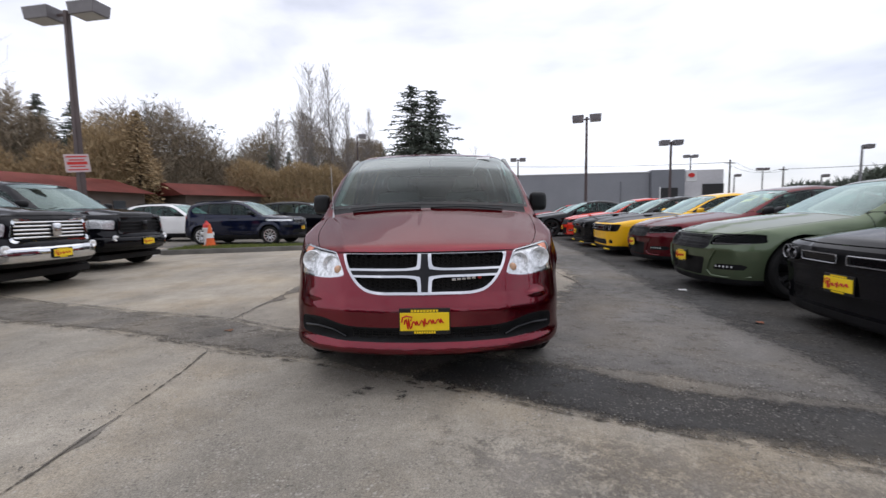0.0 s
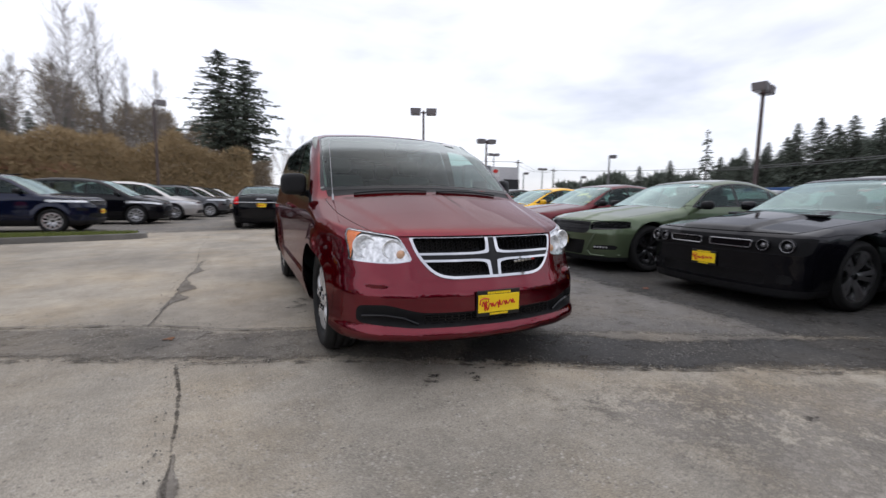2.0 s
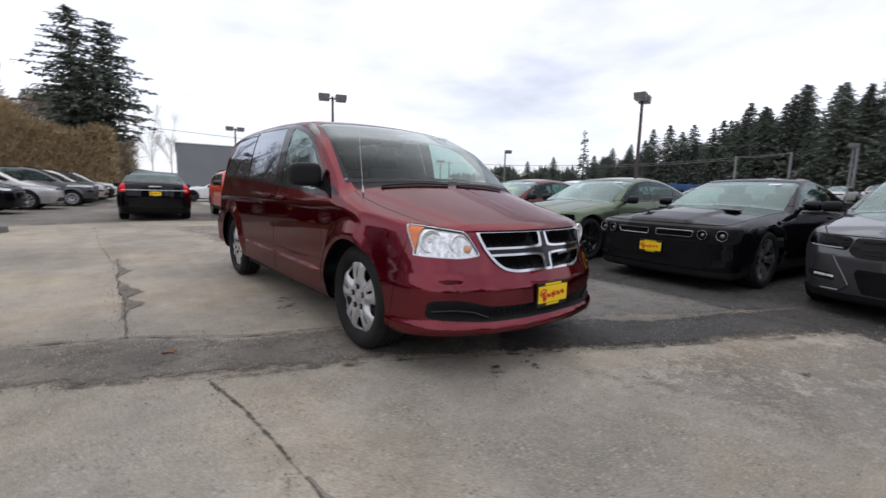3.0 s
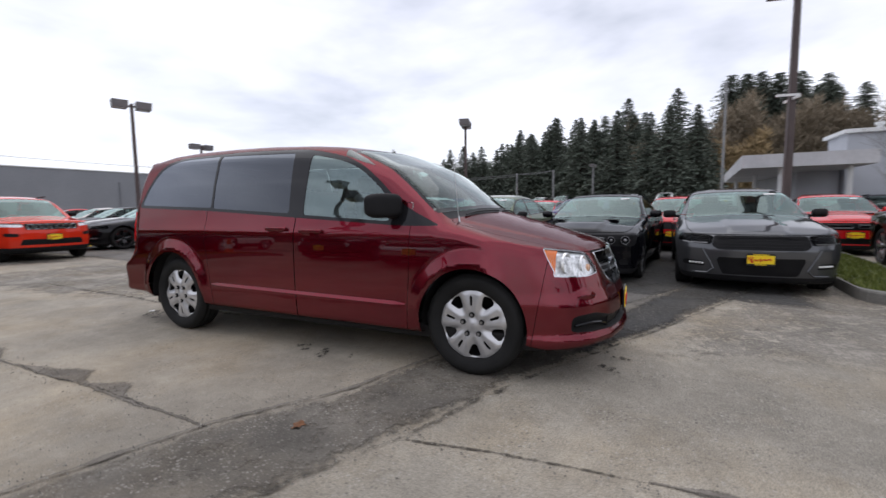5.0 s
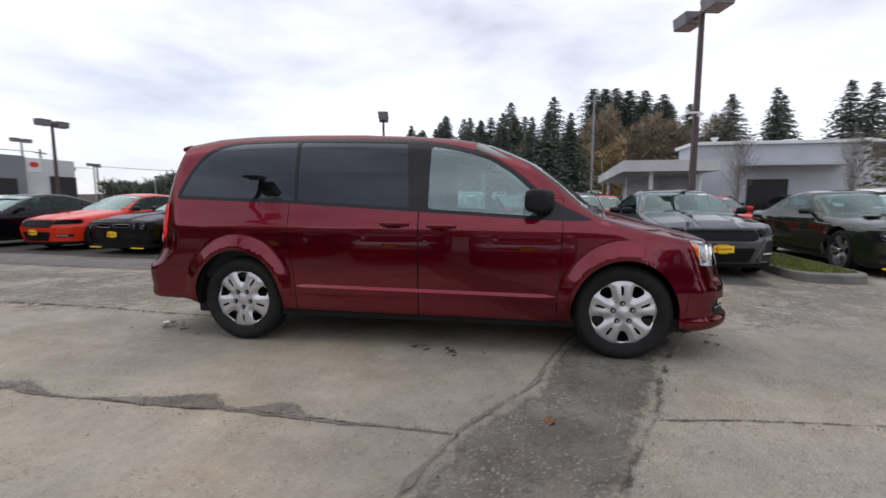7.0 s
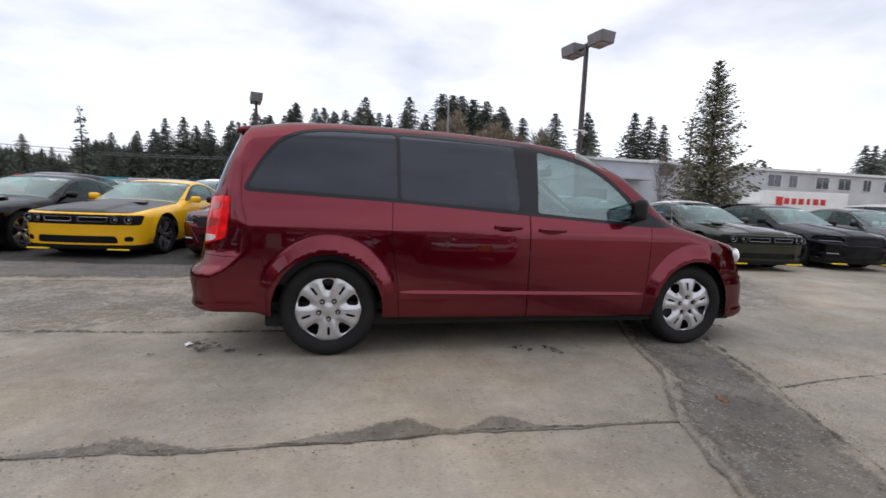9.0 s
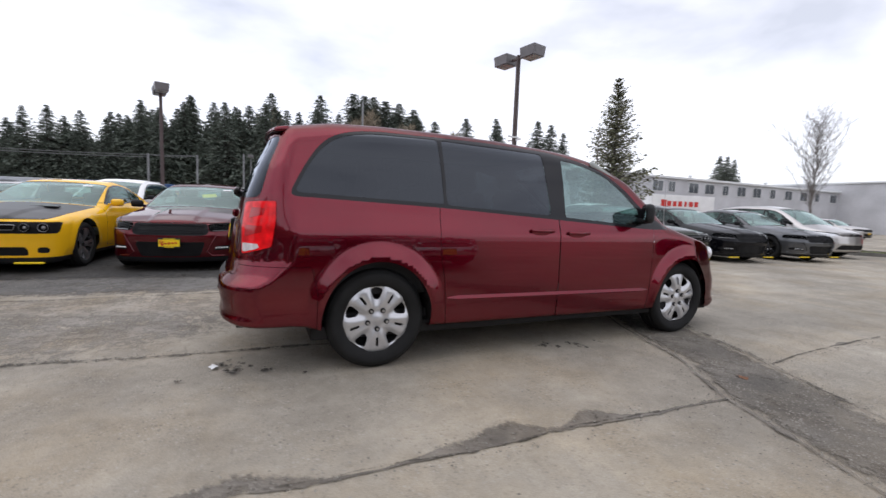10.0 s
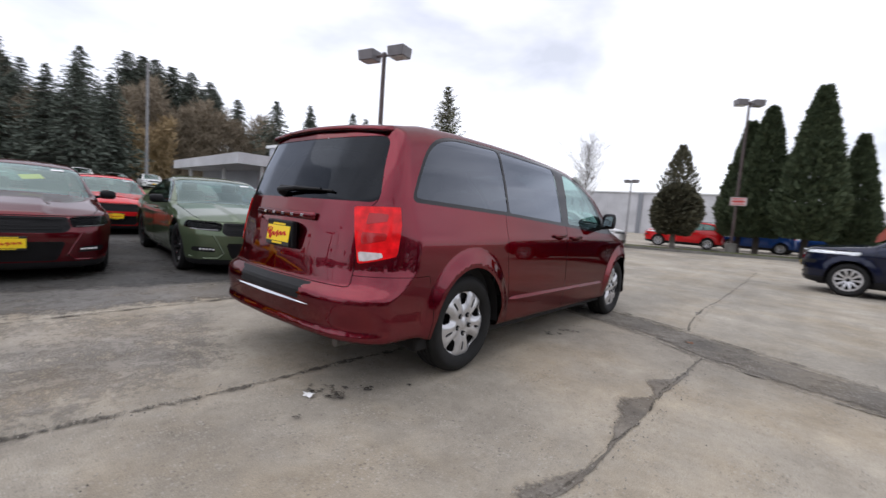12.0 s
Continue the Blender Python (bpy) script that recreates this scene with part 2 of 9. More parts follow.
def psd(px, py, poly):
    """Signed distance of points to a closed outline, negative inside."""
    px, py = np.asarray(px, float), np.asarray(py, float)
    d, s = np.full(px.shape, 1e9), np.ones(px.shape)
    n = len(poly)
    for i in range(n):
        a, b = poly[i], poly[i - 1]
        ex, ey = b[0] - a[0], b[1] - a[1]
        wx, wy = px - a[0], py - a[1]
        t = np.clip((wx * ex + wy * ey) / (ex * ex + ey * ey + 1e-12), 0, 1)
        d = np.minimum(d, (wx - ex * t) ** 2 + (wy - ey * t) ** 2)
        c1, c2, c3 = py >= a[1], py < b[1], ex * wy > ey * wx
        s = np.where((c1 & c2 & c3) | (~c1 & ~c2 & ~c3), -s, s)
    return s * np.sqrt(d)


def smax(a, b, k):
    h = np.clip(0.5 + 0.5 * (a - b) / k, 0, 1)
    return b + (a - b) * h + k * h * (1 - h)


class Curve:
    """A soft curve through (x, y) pairs."""

    def __init__(self, pts, soft=0.03):
        p = np.array(sorted(pts), float)
        self.x = np.arange(p[0, 0] - 0.3, p[-1, 0] + 0.3, 0.01)
        y = np.interp(self.x, p[:, 0], p[:, 1])
        if soft:
            k = np.arange(-30, 31) * 0.01
            g = np.exp(-0.5 * (k / soft) ** 2)
            y = np.convolve(np.pad(y, 30, mode="edge"), g / g.sum(), mode="valid")
        self.y = y

    def __call__(self, x):
        return np.interp(x, self.x, self.y)


class Shell:
    """Triangles with normals, which can be cut in two along any function of place."""

    def __init__(self, v, n, f):
        self.v, self.n, self.f = v, n, f

    def split(self, s):
        """(where s < 0, the rest)"""
        v, n, f = self.v, self.n, self.f
        s = np.where(np.abs(s) < 1e-5, 1e-5, s)
        neg = s < 0
        cnt = neg[f].sum(1)
        ins, outs = [f[cnt == 3]], [f[cnt == 0]]
        nv, extra_v, extra_n = len(v), [], []
        for want, flag in ((1, True), (2, False)):
            t = f[cnt == want]
            if not len(t):
                continue
            lone = np.argmax(neg[t] == flag, axis=1)
            t = np.stack([t[np.arange(len(t)), (lone + i) % 3] for i in range(3)], 1)
            new_ids = []
            for i in (1, 2):
                a, b = np.minimum(t[:, 0], t[:, i]), np.maximum(t[:, 0], t[:, i])
                w = (s[a] / (s[a] - s[b]))[:, None]
                extra_v.append(v[a] + (v[b] - v[a]) * w)
                extra_n.append(n[a] + (n[b] - n[a]) * w)
                new_ids.append(nv + np.arange(len(t)))
                nv += len(t)
            ab, ac = new_ids
            tip = np.stack([t[:, 0], ab, ac], 1)
            rest = np.concatenate([np.stack([ab, t[:, 1], t[:, 2]], 1), np.stack([ab, t[:, 2], ac], 1)])
            (ins if flag else outs).append(tip)
            (outs if flag else ins).append(rest)
        allv = np.concatenate([v, *extra_v]) if extra_v else v
        alln = np.concatenate([n, *extra_n]) if extra_n else n
        return tuple(Shell(allv, alln, np.concatenate(k)).tidy() for k in (ins, outs))

    def tidy(self):
        if not len(self.f):
            return Shell(np.zeros((0, 3)), np.zeros((0, 3)), np.zeros((0, 3), int))
        key = np.round(self.v / 2e-5).astype(np.int64)
        used = np.unique(self.f)
        _, first, inv = np.unique(key[used], axis=0, return_index=True, return_inverse=True)
        inv = inv.reshape(-1)
        remap = np.zeros(len(self.v), int)
        remap[used] = inv
        f = remap[self.f]
        f = f[(f[:, 0] != f[:, 1]) & (f[:, 1] != f[:, 2]) & (f[:, 0] != f[:, 2])]
        v, n = self.v[used][first], self.n[used][first]
        return Shell(v, n / np.maximum(np.linalg.norm(n, axis=1, keepdims=True), 1e-9), f)

    def __add__(self, o):
        return Shell(np.concatenate([self.v, o.v]), np.concatenate([self.n, o.n]), np.concatenate([self.f, o.f + len(self.v)]))

    def moved(self, d):
        return Shell(self.v + self.n * d, self.n, self.f)

    def thick(self, out, inn):
        """A closed plate: the outer skin moved out by out, the inner by inn, with walls along the edge."""
        f, nv = self.f, len(self.v)
        e = np.concatenate([f[:, [0, 1]], f[:, [1, 2]], f[:, [2, 0]]])
        key = np.sort(e, 1)
        _, idx, c = np.unique(key, axis=0, return_index=True, return_counts=True)
        b = e[idx[c == 1]]
        vo, vi = self.v + self.n * out, self.v + self.n * inn
        p = np.concatenate([vo, vi, vo[b[:, 0]], vo[b[:, 1]], vi[b[:, 1]], vi[b[:, 0]]])
        m = len(b)
        wn_ = np.cross(vo[b[:, 1]] - vo[b[:, 0]], vo[b[:, 0]] - vi[b[:, 0]])
        wn_ = wn_ / np.maximum(np.linalg.norm(wn_, axis=1, keepdims=True), 1e-9)
        i0 = 2 * nv + np.arange(m)
        w1, w2 = np.stack([i0, i0 + 3 * m, i0 + 2 * m], 1), np.stack([i0, i0 + 2 * m, i0 + m], 1)
        return Shell(p, np.concatenate([self.n, -self.n, wn_, wn_, wn_, wn_]), np.concatenate([f, f[:, ::-1] + nv, w1, w2]))

    def link(self, name, material, parent, label=""):
        return link_mesh(name, self.v, self.f, material, parent, label, self.n)

    def sides(self):
        return self.split(self.v[:, 0])


def shell_of(fn, lo, hi, h):
    """The zero surface of fn as an even, smooth mesh."""
    ax = [np.arange(a, b + h, h) for a, b in zip(lo, hi)]
    g = np.meshgrid(*ax, indexing="ij")
    s = fn(*g) < 0
    cnt = sum(s[i:s.shape[0] - 1 + i, j:s.shape[1] - 1 + j, k:s.shape[2] - 1 + k].astype(int) for i in (0, 1) for j in (0, 1) for k in (0, 1))
    act = (cnt > 0) & (cnt < 8)
    ids = np.full(act.shape, -1)
    ids[act] = np.arange(act.sum())
    ii = np.argwhere(act)
    v = np.stack([ax[d][ii[:, d]] + h / 2 for d in range(3)], 1)
    quads = []
    for d in range(3):
        a, b = [slice(1, -1)] * 3, [slice(1, -1)] * 3
        a[d], b[d] = slice(0, -1), slice(1, None)
        sa, sb = s[tuple(a)], s[tuple(b)]
        ed = np.argwhere(sa != sb)
        if not len(ed):
            continue
        flip = sa[tuple(ed.T)]
        base = ed + 1
        base[:, d] -= 1
        u, w = [(1, 2), (2, 0), (0, 1)][d]
        ring = []
        for du, dw in ((-1, -1), (0, -1), (0, 0), (-1, 0)):
            c = base.copy()
            c[:, u] += du
            c[:, w] += dw
            ring.append(ids[tuple(c.T)])
        q = np.stack(ring, 1)
        q[~flip] = q[~flip][:, ::-1]
        quads.append(q)
    q = np.concatenate(quads)

    def grad(p):
        e = 1e-3
        return np.stack([(fn(*(p + np.eye(3)[d] * e).T) - fn(*(p - np.eye(3)[d] * e).T)) / (2 * e) for d in range(3)], 1)

    def project(p, times):
        for _ in range(times):
            gr = grad(p)
            st = fn(*p.T)[:, None] * gr / np.maximum((gr ** 2).sum(1, keepdims=True), 0.05)
            ln = np.linalg.norm(st, axis=1, keepdims=True)
            p = p - st * np.minimum(1, 0.7 * h / np.maximum(ln, 1e-9))
        return p

    v = project(v, 4)
    e = np.concatenate([q[:, [0, 1]], q[:, [1, 2]], q[:, [2, 3]], q[:, [3, 0]]])
    for _ in range(3):
        acc, num = np.zeros_like(v), np.zeros(len(v))
        for a, b in ((e[:, 0], e[:, 1]), (e[:, 1], e[:, 0])):
            for c in range(3):
                acc[:, c] += np.bincount(a, v[b, c], len(v))
            num += np.bincount(a, minlength=len(v))
        v = project(0.4 * v + 0.6 * acc / num[:, None], 2)
    n = grad(v)
    n /= np.maximum(np.linalg.norm(n, axis=1, keepdims=True), 1e-9)
    f = np.concatenate([q[:, [0, 1, 2]], q[:, [0, 2, 3]]])
    return Shell(v, n, f)


def empty(name, m=None):
    ob = new(name)
    ob.empty_display_size = 0.2
    if m is not None:
        ob.matrix_basis = m
    return ob


# ---- vehicles: shared pieces ----
def plane_uv(n):
    """Polar mesh of a disc of radius 1, as arrays of places and triangles."""
    rings, seg = n, 120
    pts, f = [(0.0, 0.0)], []
    for i in range(1, rings + 1):
        for j in range(seg):
            a = 2 * math.pi * j / seg
            pts.append((i / rings * math.cos(a), i / rings * math.sin(a)))
    for j in range(seg):
        f.append((0, 1 + j, 1 + (j + 1) % seg))
    for i in range(rings - 1):
        b0, b1 = 1 + i * seg, 1 + (i + 1) * seg
        for j in range(seg):
            k = (j + 1) % seg
            f += [(b0 + j, b1 + j, b1 + k), (b0 + j, b1 + k, b0 + k)]
    return np.array(pts), np.array(f)


def disc_shell(radius, height, cuts, n=16):
    """A dished disc with openings: height(r, angle) in metres, cuts: outlines repeated round the axis as (outline, count, offset)."""
    uv, f = plane_uv(n)
    r, a = np.hypot(uv[:, 0], uv[:, 1]), np.arctan2(uv[:, 1], uv[:, 0])
    z = height(r * radius, a)
    v = np.column_stack([uv * radius, z])
    fn = np.cross(v[f[:, 1]] - v[f[:, 0]], v[f[:, 2]] - v[f[:, 0]])
    nn = np.zeros_like(v)
    for c in range(3):
        for d in range(3):
            nn[:, d] += np.bincount(f[:, c], fn[:, d], len(v))
    sh = Shell(v, nn / np.maximum(np.linalg.norm(nn, axis=1, keepdims=True), 1e-9), f)
    for outline, count, offset in cuts:
        step = 2 * math.pi / count
        aa = np.arctan2(sh.v[:, 1], sh.v[:, 0]) - offset
        aa = (aa + step / 2) % step - step / 2
        rr = np.hypot(sh.v[:, 0], sh.v[:, 1])
        _, sh = sh.split(psd(rr * np.cos(aa), rr * np.sin(aa), outline))
    return sh


def tyre_mesh(r, width, rim):
    bm = bmesh.new()
    w = width / 2
    prof = [(rim, -w * 0.8), (rim + 0.012, -w * 0.95), ((r + rim) / 2, -w), (r - 0.03, -w * 0.93), (r - 0.008, -w * 0.74)]
    for c in (-0.45, 0.0, 0.45):
        prof += [(r, w * (c - 0.2)), (r, w * (c - 0.05)), (r - 0.008, w * (c - 0.04)), (r - 0.008, w * (c + 0.04)), (r, w * (c + 0.05))]
    prof += [(r - 0.008, w * 0.74), (r - 0.03, w * 0.93), ((r + rim) / 2 + 0.02, w), ((r + rim) / 2, w * 1.01), (rim + 0.012, w * 0.95), (rim, w * 0.8)]
    add_lathe(bm, prof, 48)
    return bm


SIDE_TURN = {-1: Matrix.Rotation(radians(-90), 4, "Y"), 1: Matrix.Rotation(radians(90), 4, "Y")}


def wheel(parent, side, y, z, x, r, width, rim_r, style, rim_mat, spin=0.0):
    """A wheel at (x, y, z), its outer face to side (-1 or 1): rim or cover, tyre, hub behind."""
    rim_at = width / 2
    if style == "cover":
        cuts = [(rounded([(0.132, -0.008), (0.204, -0.010), (0.204, 0.010), (0.132, 0.008)], 0.006), 5, 0.0),
                (rounded([(0.138, -0.016), (0.165, -0.030), (0.212, -0.047), (0.226, 0.0), (0.212, 0.047), (0.165, 0.030), (0.138, 0.016)], 0.012), 5, math.pi / 5)]
        height = lambda q, a: rim_at - 0.014 - 0.018 * (q / 0.245) ** 2 + (0.014 * np.cos(5 * a) - 0.008 * np.cos(10 * a)) * np.clip((q - 0.075) / 0.07, 0, 1) * np.clip((0.25 - q) / 0.03, 0, 1) - 0.008 * np.exp(-((q - 0.06) / 0.025) ** 2) + 0.004 * np.exp(-(q / 0.03) ** 4)
    elif style == "five":
        cuts = [(rounded([(0.075, -0.010), (rim_r * 0.9, -0.085), (rim_r * 0.94, 0), (rim_r * 0.9, 0.085), (0.075, 0.010)], 0.02), 5, math.pi / 5),
                (rounded([(0.12, -0.006), (rim_r * 0.88, -0.016), (rim_r * 0.88, 0.016), (0.12, 0.006)], 0.006), 5, 0.0)]
        height = lambda q, a: rim_at - 0.02 - 0.035 * np.exp(-((q - 0.03) / 0.09) ** 2) + 0.008 * np.cos(5 * a)
    else:
        cuts = [(rounded([(0.07, -0.006), (rim_r * 0.86, -0.036), (rim_r * 0.86, 0.036), (0.07, 0.006)], 0.012), 10, 0.3)]
        height = lambda q, a: rim_at - 0.018 - 0.03 * np.exp(-((q - 0.03) / 0.08) ** 2)
    sh = disc_shell(rim_r, height, cuts, 18).thick(0.0, -0.014)
    ob = sh.link("wheel", rim_mat, parent)
    ob.matrix_basis = Matrix.Translation((x, y, z)) @ SIDE_TURN[side] @ Matrix.Rotation(spin, 4, "Z")
    part("tyre", tyre_mesh(r, width, rim_r - 0.004), RUBBER, ob, "black rubber tyre", smooth=True)
    bm = bmesh.new()
    add_lathe(bm, [(rim_r, rim_at - 0.025), (rim_r - 0.012, rim_at - 0.03), (rim_r - 0.02, -rim_at * 0.6), (0, -rim_at * 0.6)], 32)
    part("rim_barrel", bm, SEAM if style == "cover" else BLACK_RIM, ob, smooth=True)
    if style == "cover":
        for i in range(5):
            a = 2 * math.pi * i / 5
            bm = bmesh.new()
            c = Vector((0.072 * math.cos(a), 0.072 * math.sin(a), rim_at - 0.03))
            add_tube(bm, c, c + Vector((0, 0, 0.019)), 0.019, 0.018, 12)
            part("nut_well", bm, PLASTIC, ob)
            bm = bmesh.new()
            add_tube(bm, c, c + Vector((0, 0, 0.026)), 0.011, 0.009, 6)
            part("lug_nut", bm, SATIN, ob)
    else:
        bm = bmesh.new()
        add_lathe(bm, [(0.036, rim_at - 0.07), (0.036, rim_at - 0.040), (0.030, rim_at - 0.034), (0.0, rim_at - 0.032)], 14)
        part("centre_cap", bm, GLOSS_BLACK, ob, smooth=True)
    return ob


def plate(parent, place, m_turn, frame_mat=PLATE_BLACK, w=0.290, hh=0.148):
    """A yellow dealer plate, its face to local -y: the script is a plain red squiggle, the lines are bars."""
    base = Matrix.Translation(place) @ m_turn
    bm = bmesh.new()
    add_box(bm, 0, 0.006, 0, w + 0.008, 0.012, hh + 0.008, 0.003)
    ob = part("plate_frame", bm, frame_mat, parent, "black plate frame with yellow dealer insert")
    ob.matrix_basis = base
    bm = bmesh.new()
    add_box(bm, 0, -0.003, 0, w - 0.004, 0.006, hh * 0.72, 0.002)
    part("plate_insert", bm, PLATE_YELLOW, ob)
    bm = bmesh.new()
    curl = []
    for i in range(64):
        t = i / 63
        tall = 0.21 if t < 0.2 else (0.17 if 0.46 < t < 0.56 else 0.085)
        curl.append((w * (-0.41 + 0.80 * t + 0.018 * math.sin(31 * t)), -0.0075, hh * (tall * math.sin(62 * t) - 0.04 + 0.13 * (t - 0.4))))
    add_pipe(bm, curl, 0.0042, 4)
    add_pipe(bm, [(-w * 0.46, -0.0075, -hh * 0.02), (-w * 0.44, -0.0075, hh * 0.18), (-w * 0.36, -0.0075, hh * 0.24), (-w * 0.25, -0.0075, hh * 0.19), (-w * 0.28, -0.0075, hh * 0.04)], 0.0045, 4)
    part("script_mark", bm, PLATE_RED, ob, "red script-like squiggle")
    for k, share in ((-0.430, 0.44), (0.430, 0.56)):
        bm = bmesh.new()
        n = 9
        for i in range(n):
            add_box(bm, w * share * ((i + 0.5) / n - 0.5), -0.003, k * hh, w * share / n * 0.78, 0.004, 0.013)
        part("frame_bar", bm, PLATE_YELLOW, ob)
    return ob


# ---- the red minivan ----
van = tagged(empty("minivan"), "dark red minivan with silver wheel covers and tinted rear glass", "minivan")
V_TOP = Curve([(-2.7, 0.78), (-2.42, 0.852), (-2.3, 0.897), (-2.0, 0.985), (-1.76, 1.052), (-1.56, 1.108), (-1.50, 1.135), (-1.28, 1.318), (-1.02, 1.500), (-0.68, 1.645),
               (-0.4, 1.700), (-0.1, 1.729), (0.45, 1.762), (0.9, 1.773), (1.4, 1.774), (1.75, 1.759), (1.93, 1.728), (2.2, 1.685), (2.6, 1.6)], 0.035)
V_BOW = Curve([(-2.6, 0.06), (-1.9, 0.16), (-1.4, 0.19), (-0.6, 0.10), (0.0, 0.0), (2.6, 0.0)], 0.1)
V_CROWN = Curve([(-2.6, 0.07), (-1.6, 0.075), (-1.0, 0.05), (-0.4, 0.07), (2.6, 0.085)], 0.1)
V_W = Curve([(0.0, 0.85), (0.22, 0.905), (0.30, 0.932), (0.44, 0.944), (0.58, 0.950), (0.80, 0.949), (0.95, 0.945), (1.03, 0.925), (1.1, 0.906), (1.2, 0.885), (1.4, 0.838),
             (1.55, 0.792), (1.65, 0.758), (1.8, 0.69)], 0.02)
V_F = Curve([(0.18, -2.46), (0.245, -2.52), (0.27, -2.555), (0.305, -2.555), (0.335, -2.52), (0.40, -2.528), (0.52, -2.522), (0.60, -2.485), (0.71, -2.45), (0.85, -2.40), (0.95, -2.34)], 0.012)
V_GF = Curve([(-0.2, 0.0), (0, 0), (0.25, 0.016), (0.5, 0.07), (0.7, 0.170), (0.80, 0.265), (0.88, 0.41), (0.95, 0.68)], 0.03)
V_R = Curve([(0.2, 2.40), (0.345, 2.455), (0.37, 2.492), (0.395, 2.492), (0.43, 2.474), (0.52, 2.492), (0.58, 2.498), (0.635, 2.488), (0.665, 2.442), (0.8, 2.427), (1.0, 2.394), (1.19, 2.348), (1.4, 2.265), (1.55, 2.19), (1.66, 2.14), (1.8, 2.05)], 0.015)
V_GR = Curve([(-0.2, 0.0), (0, 0), (0.4, 0.018), (0.6, 0.05), (0.7, 0.085), (0.8, 0.15), (0.88, 0.24), (0.95, 0.40)], 0.03)
V_BOT = Curve([(-2.7, 0.245), (-2.1, 0.235), (-1.95, 0.27), (1.8, 0.29), (1.95, 0.345), (2.6, 0.36)], 0.03)
ARCHES = ((-1.612, 0.345, 0.507, 0.382), (1.448, 0.355, 0.515, 0.392))  # y, z, outer reach of the flare, radius of the opening


def van_fn(x, y, z):
    ax = np.abs(x)
    top = z - (V_TOP(y - V_BOW(y) * ax * ax) - V_CROWN(y) * ax * ax)
    flare = 0
    for cy, cz, reach, _ in ARCHES:
        q = np.sqrt((y - cy) ** 2 + ((z - cz) * 0.93) ** 2)
        rise = np.clip((reach + 0.012 - q) / 0.105, 0, 1)
        flare = flare + 0.031 * np.where(rise < 0.35, rise ** 2 / 0.7, rise - 0.175) / 0.825 * np.clip((z - 0.30) / 0.16, 0, 1)
    crease = 0.003 * np.exp(-((z - 0.985) / 0.03) ** 2)
    side = ax - V_W(z) - flare - crease
    # raised middle of the bonnet, with a short pair of lines before the windscreen
    top = top - (0.007 * np.clip((0.545 + 0.25 * (y + 2.35) - ax) / 0.05, 0, 1) + 0.004 * np.clip((0.062 - ax) / 0.02, 0, 1) * np.clip((y + 2.25) / 0.4, 0, 1)) * np.clip((-1.47 - (y - 0.19 * ax * ax)) / 0.15, 0, 1)
    d = smax(top, side, 0.13 - 0.055 * np.clip((-1.25 - y) / 0.25, 0, 1))
    brow = 0.016 * np.exp(-((z - 0.585 - 0.04 * (ax - 0.7)) / 0.020) ** 2) * np.clip((ax - 0.60) / 0.08, 0, 1) * np.clip((0.93 - ax) / 0.05, 0, 1) * np.clip((-2.26 - y) / 0.06, 0, 1)
    d = smax(d, V_F(z) + V_GF(ax) - brow - y, 0.05)
    d = smax(d, y - (V_R(z) - V_GR(ax) * (0.62 + 0.38 * np.clip((z - 0.62) / 0.16, 0, 1))), 0.06)
    return smax(d, V_BOT(y) - z, 0.03)


body = shell_of(van_fn, (-1.05, -2.65, 0.14), (1.05, 2.62, 1.84), 0.021)
ax_of = lambda s: np.abs(s.v[:, 0])

# wheel openings
for cy, cz, _, opening in ARCHES:
    q = np.sqrt((body.v[:, 1] - cy) ** 2 + ((body.v[:, 2] - cz) * 0.93) ** 2) - opening
    _, body = body.split(np.maximum(q, 0.55 - ax_of(body)))

# side glass, with the black band round it
BAND = rounded([(2.045, 1.200, 0.06), (1.925, 1.44, 0.15), (1.79, 1.615, 0.15), (1.55, 1.688, 0.2), (0.6, 1.694), (0.0, 1.672), (-0.2, 1.647), (-0.58, 1.562, 0.2), (-0.84, 1.40, 0.2),
                (-1.05, 1.20, 0.2), (-1.385, 1.035, 0.01), (-1.1, 1.033, 0.1), (0.0, 1.100), (0.95, 1.158)], 0.1)
band, body = body.split(np.maximum(psd(body.v[:, 1], body.v[:, 2], BAND), 0.45 - ax_of(body)))
QUARTER = rounded([(2.005, 1.226, 0.04), (1.905, 1.43, 0.12), (1.775, 1.592, 0.14), (1.55, 1.666, 0.15), (0.975, 1.673, 0.01), (0.955, 1.188, 0.01)], 0.05)
SLIDER = rounded([(0.930, 1.182), (0.945, 1.669), (0.03, 1.640), (-0.005, 1.130)], 0.03)
FRONT_W = rounded([(-0.165, 1.612, 0.03), (-0.155, 1.118, 0.03), (-0.985, 1.066, 0.03), (-0.985, 1.205, 0.02), (-0.80, 1.385, 0.2), (-0.57, 1.528, 0.2)], 0.05)
windows = {}
for key, outline in (("quarter", QUARTER), ("slider", SLIDER), ("front", FRONT_W)):
    windows[key], band = band.split(psd(band.v[:, 1], band.v[:, 2], outline))
for key, glass, words in (("quarter", TINT_GLASS, "dark tinted rear quarter glass"), ("slider", TINT_GLASS, "dark tinted sliding door glass"), ("front", CLEAR_GLASS, "clear green-tinted front door glass")):
    for s in windows[key].sides():
        s.moved(-0.004).link("side_window", glass, van, words)
for s in band.sides():
    s.moved(-0.001).link("window_band", WINDOW_TRIM, van, "gloss black pillar and window trim")

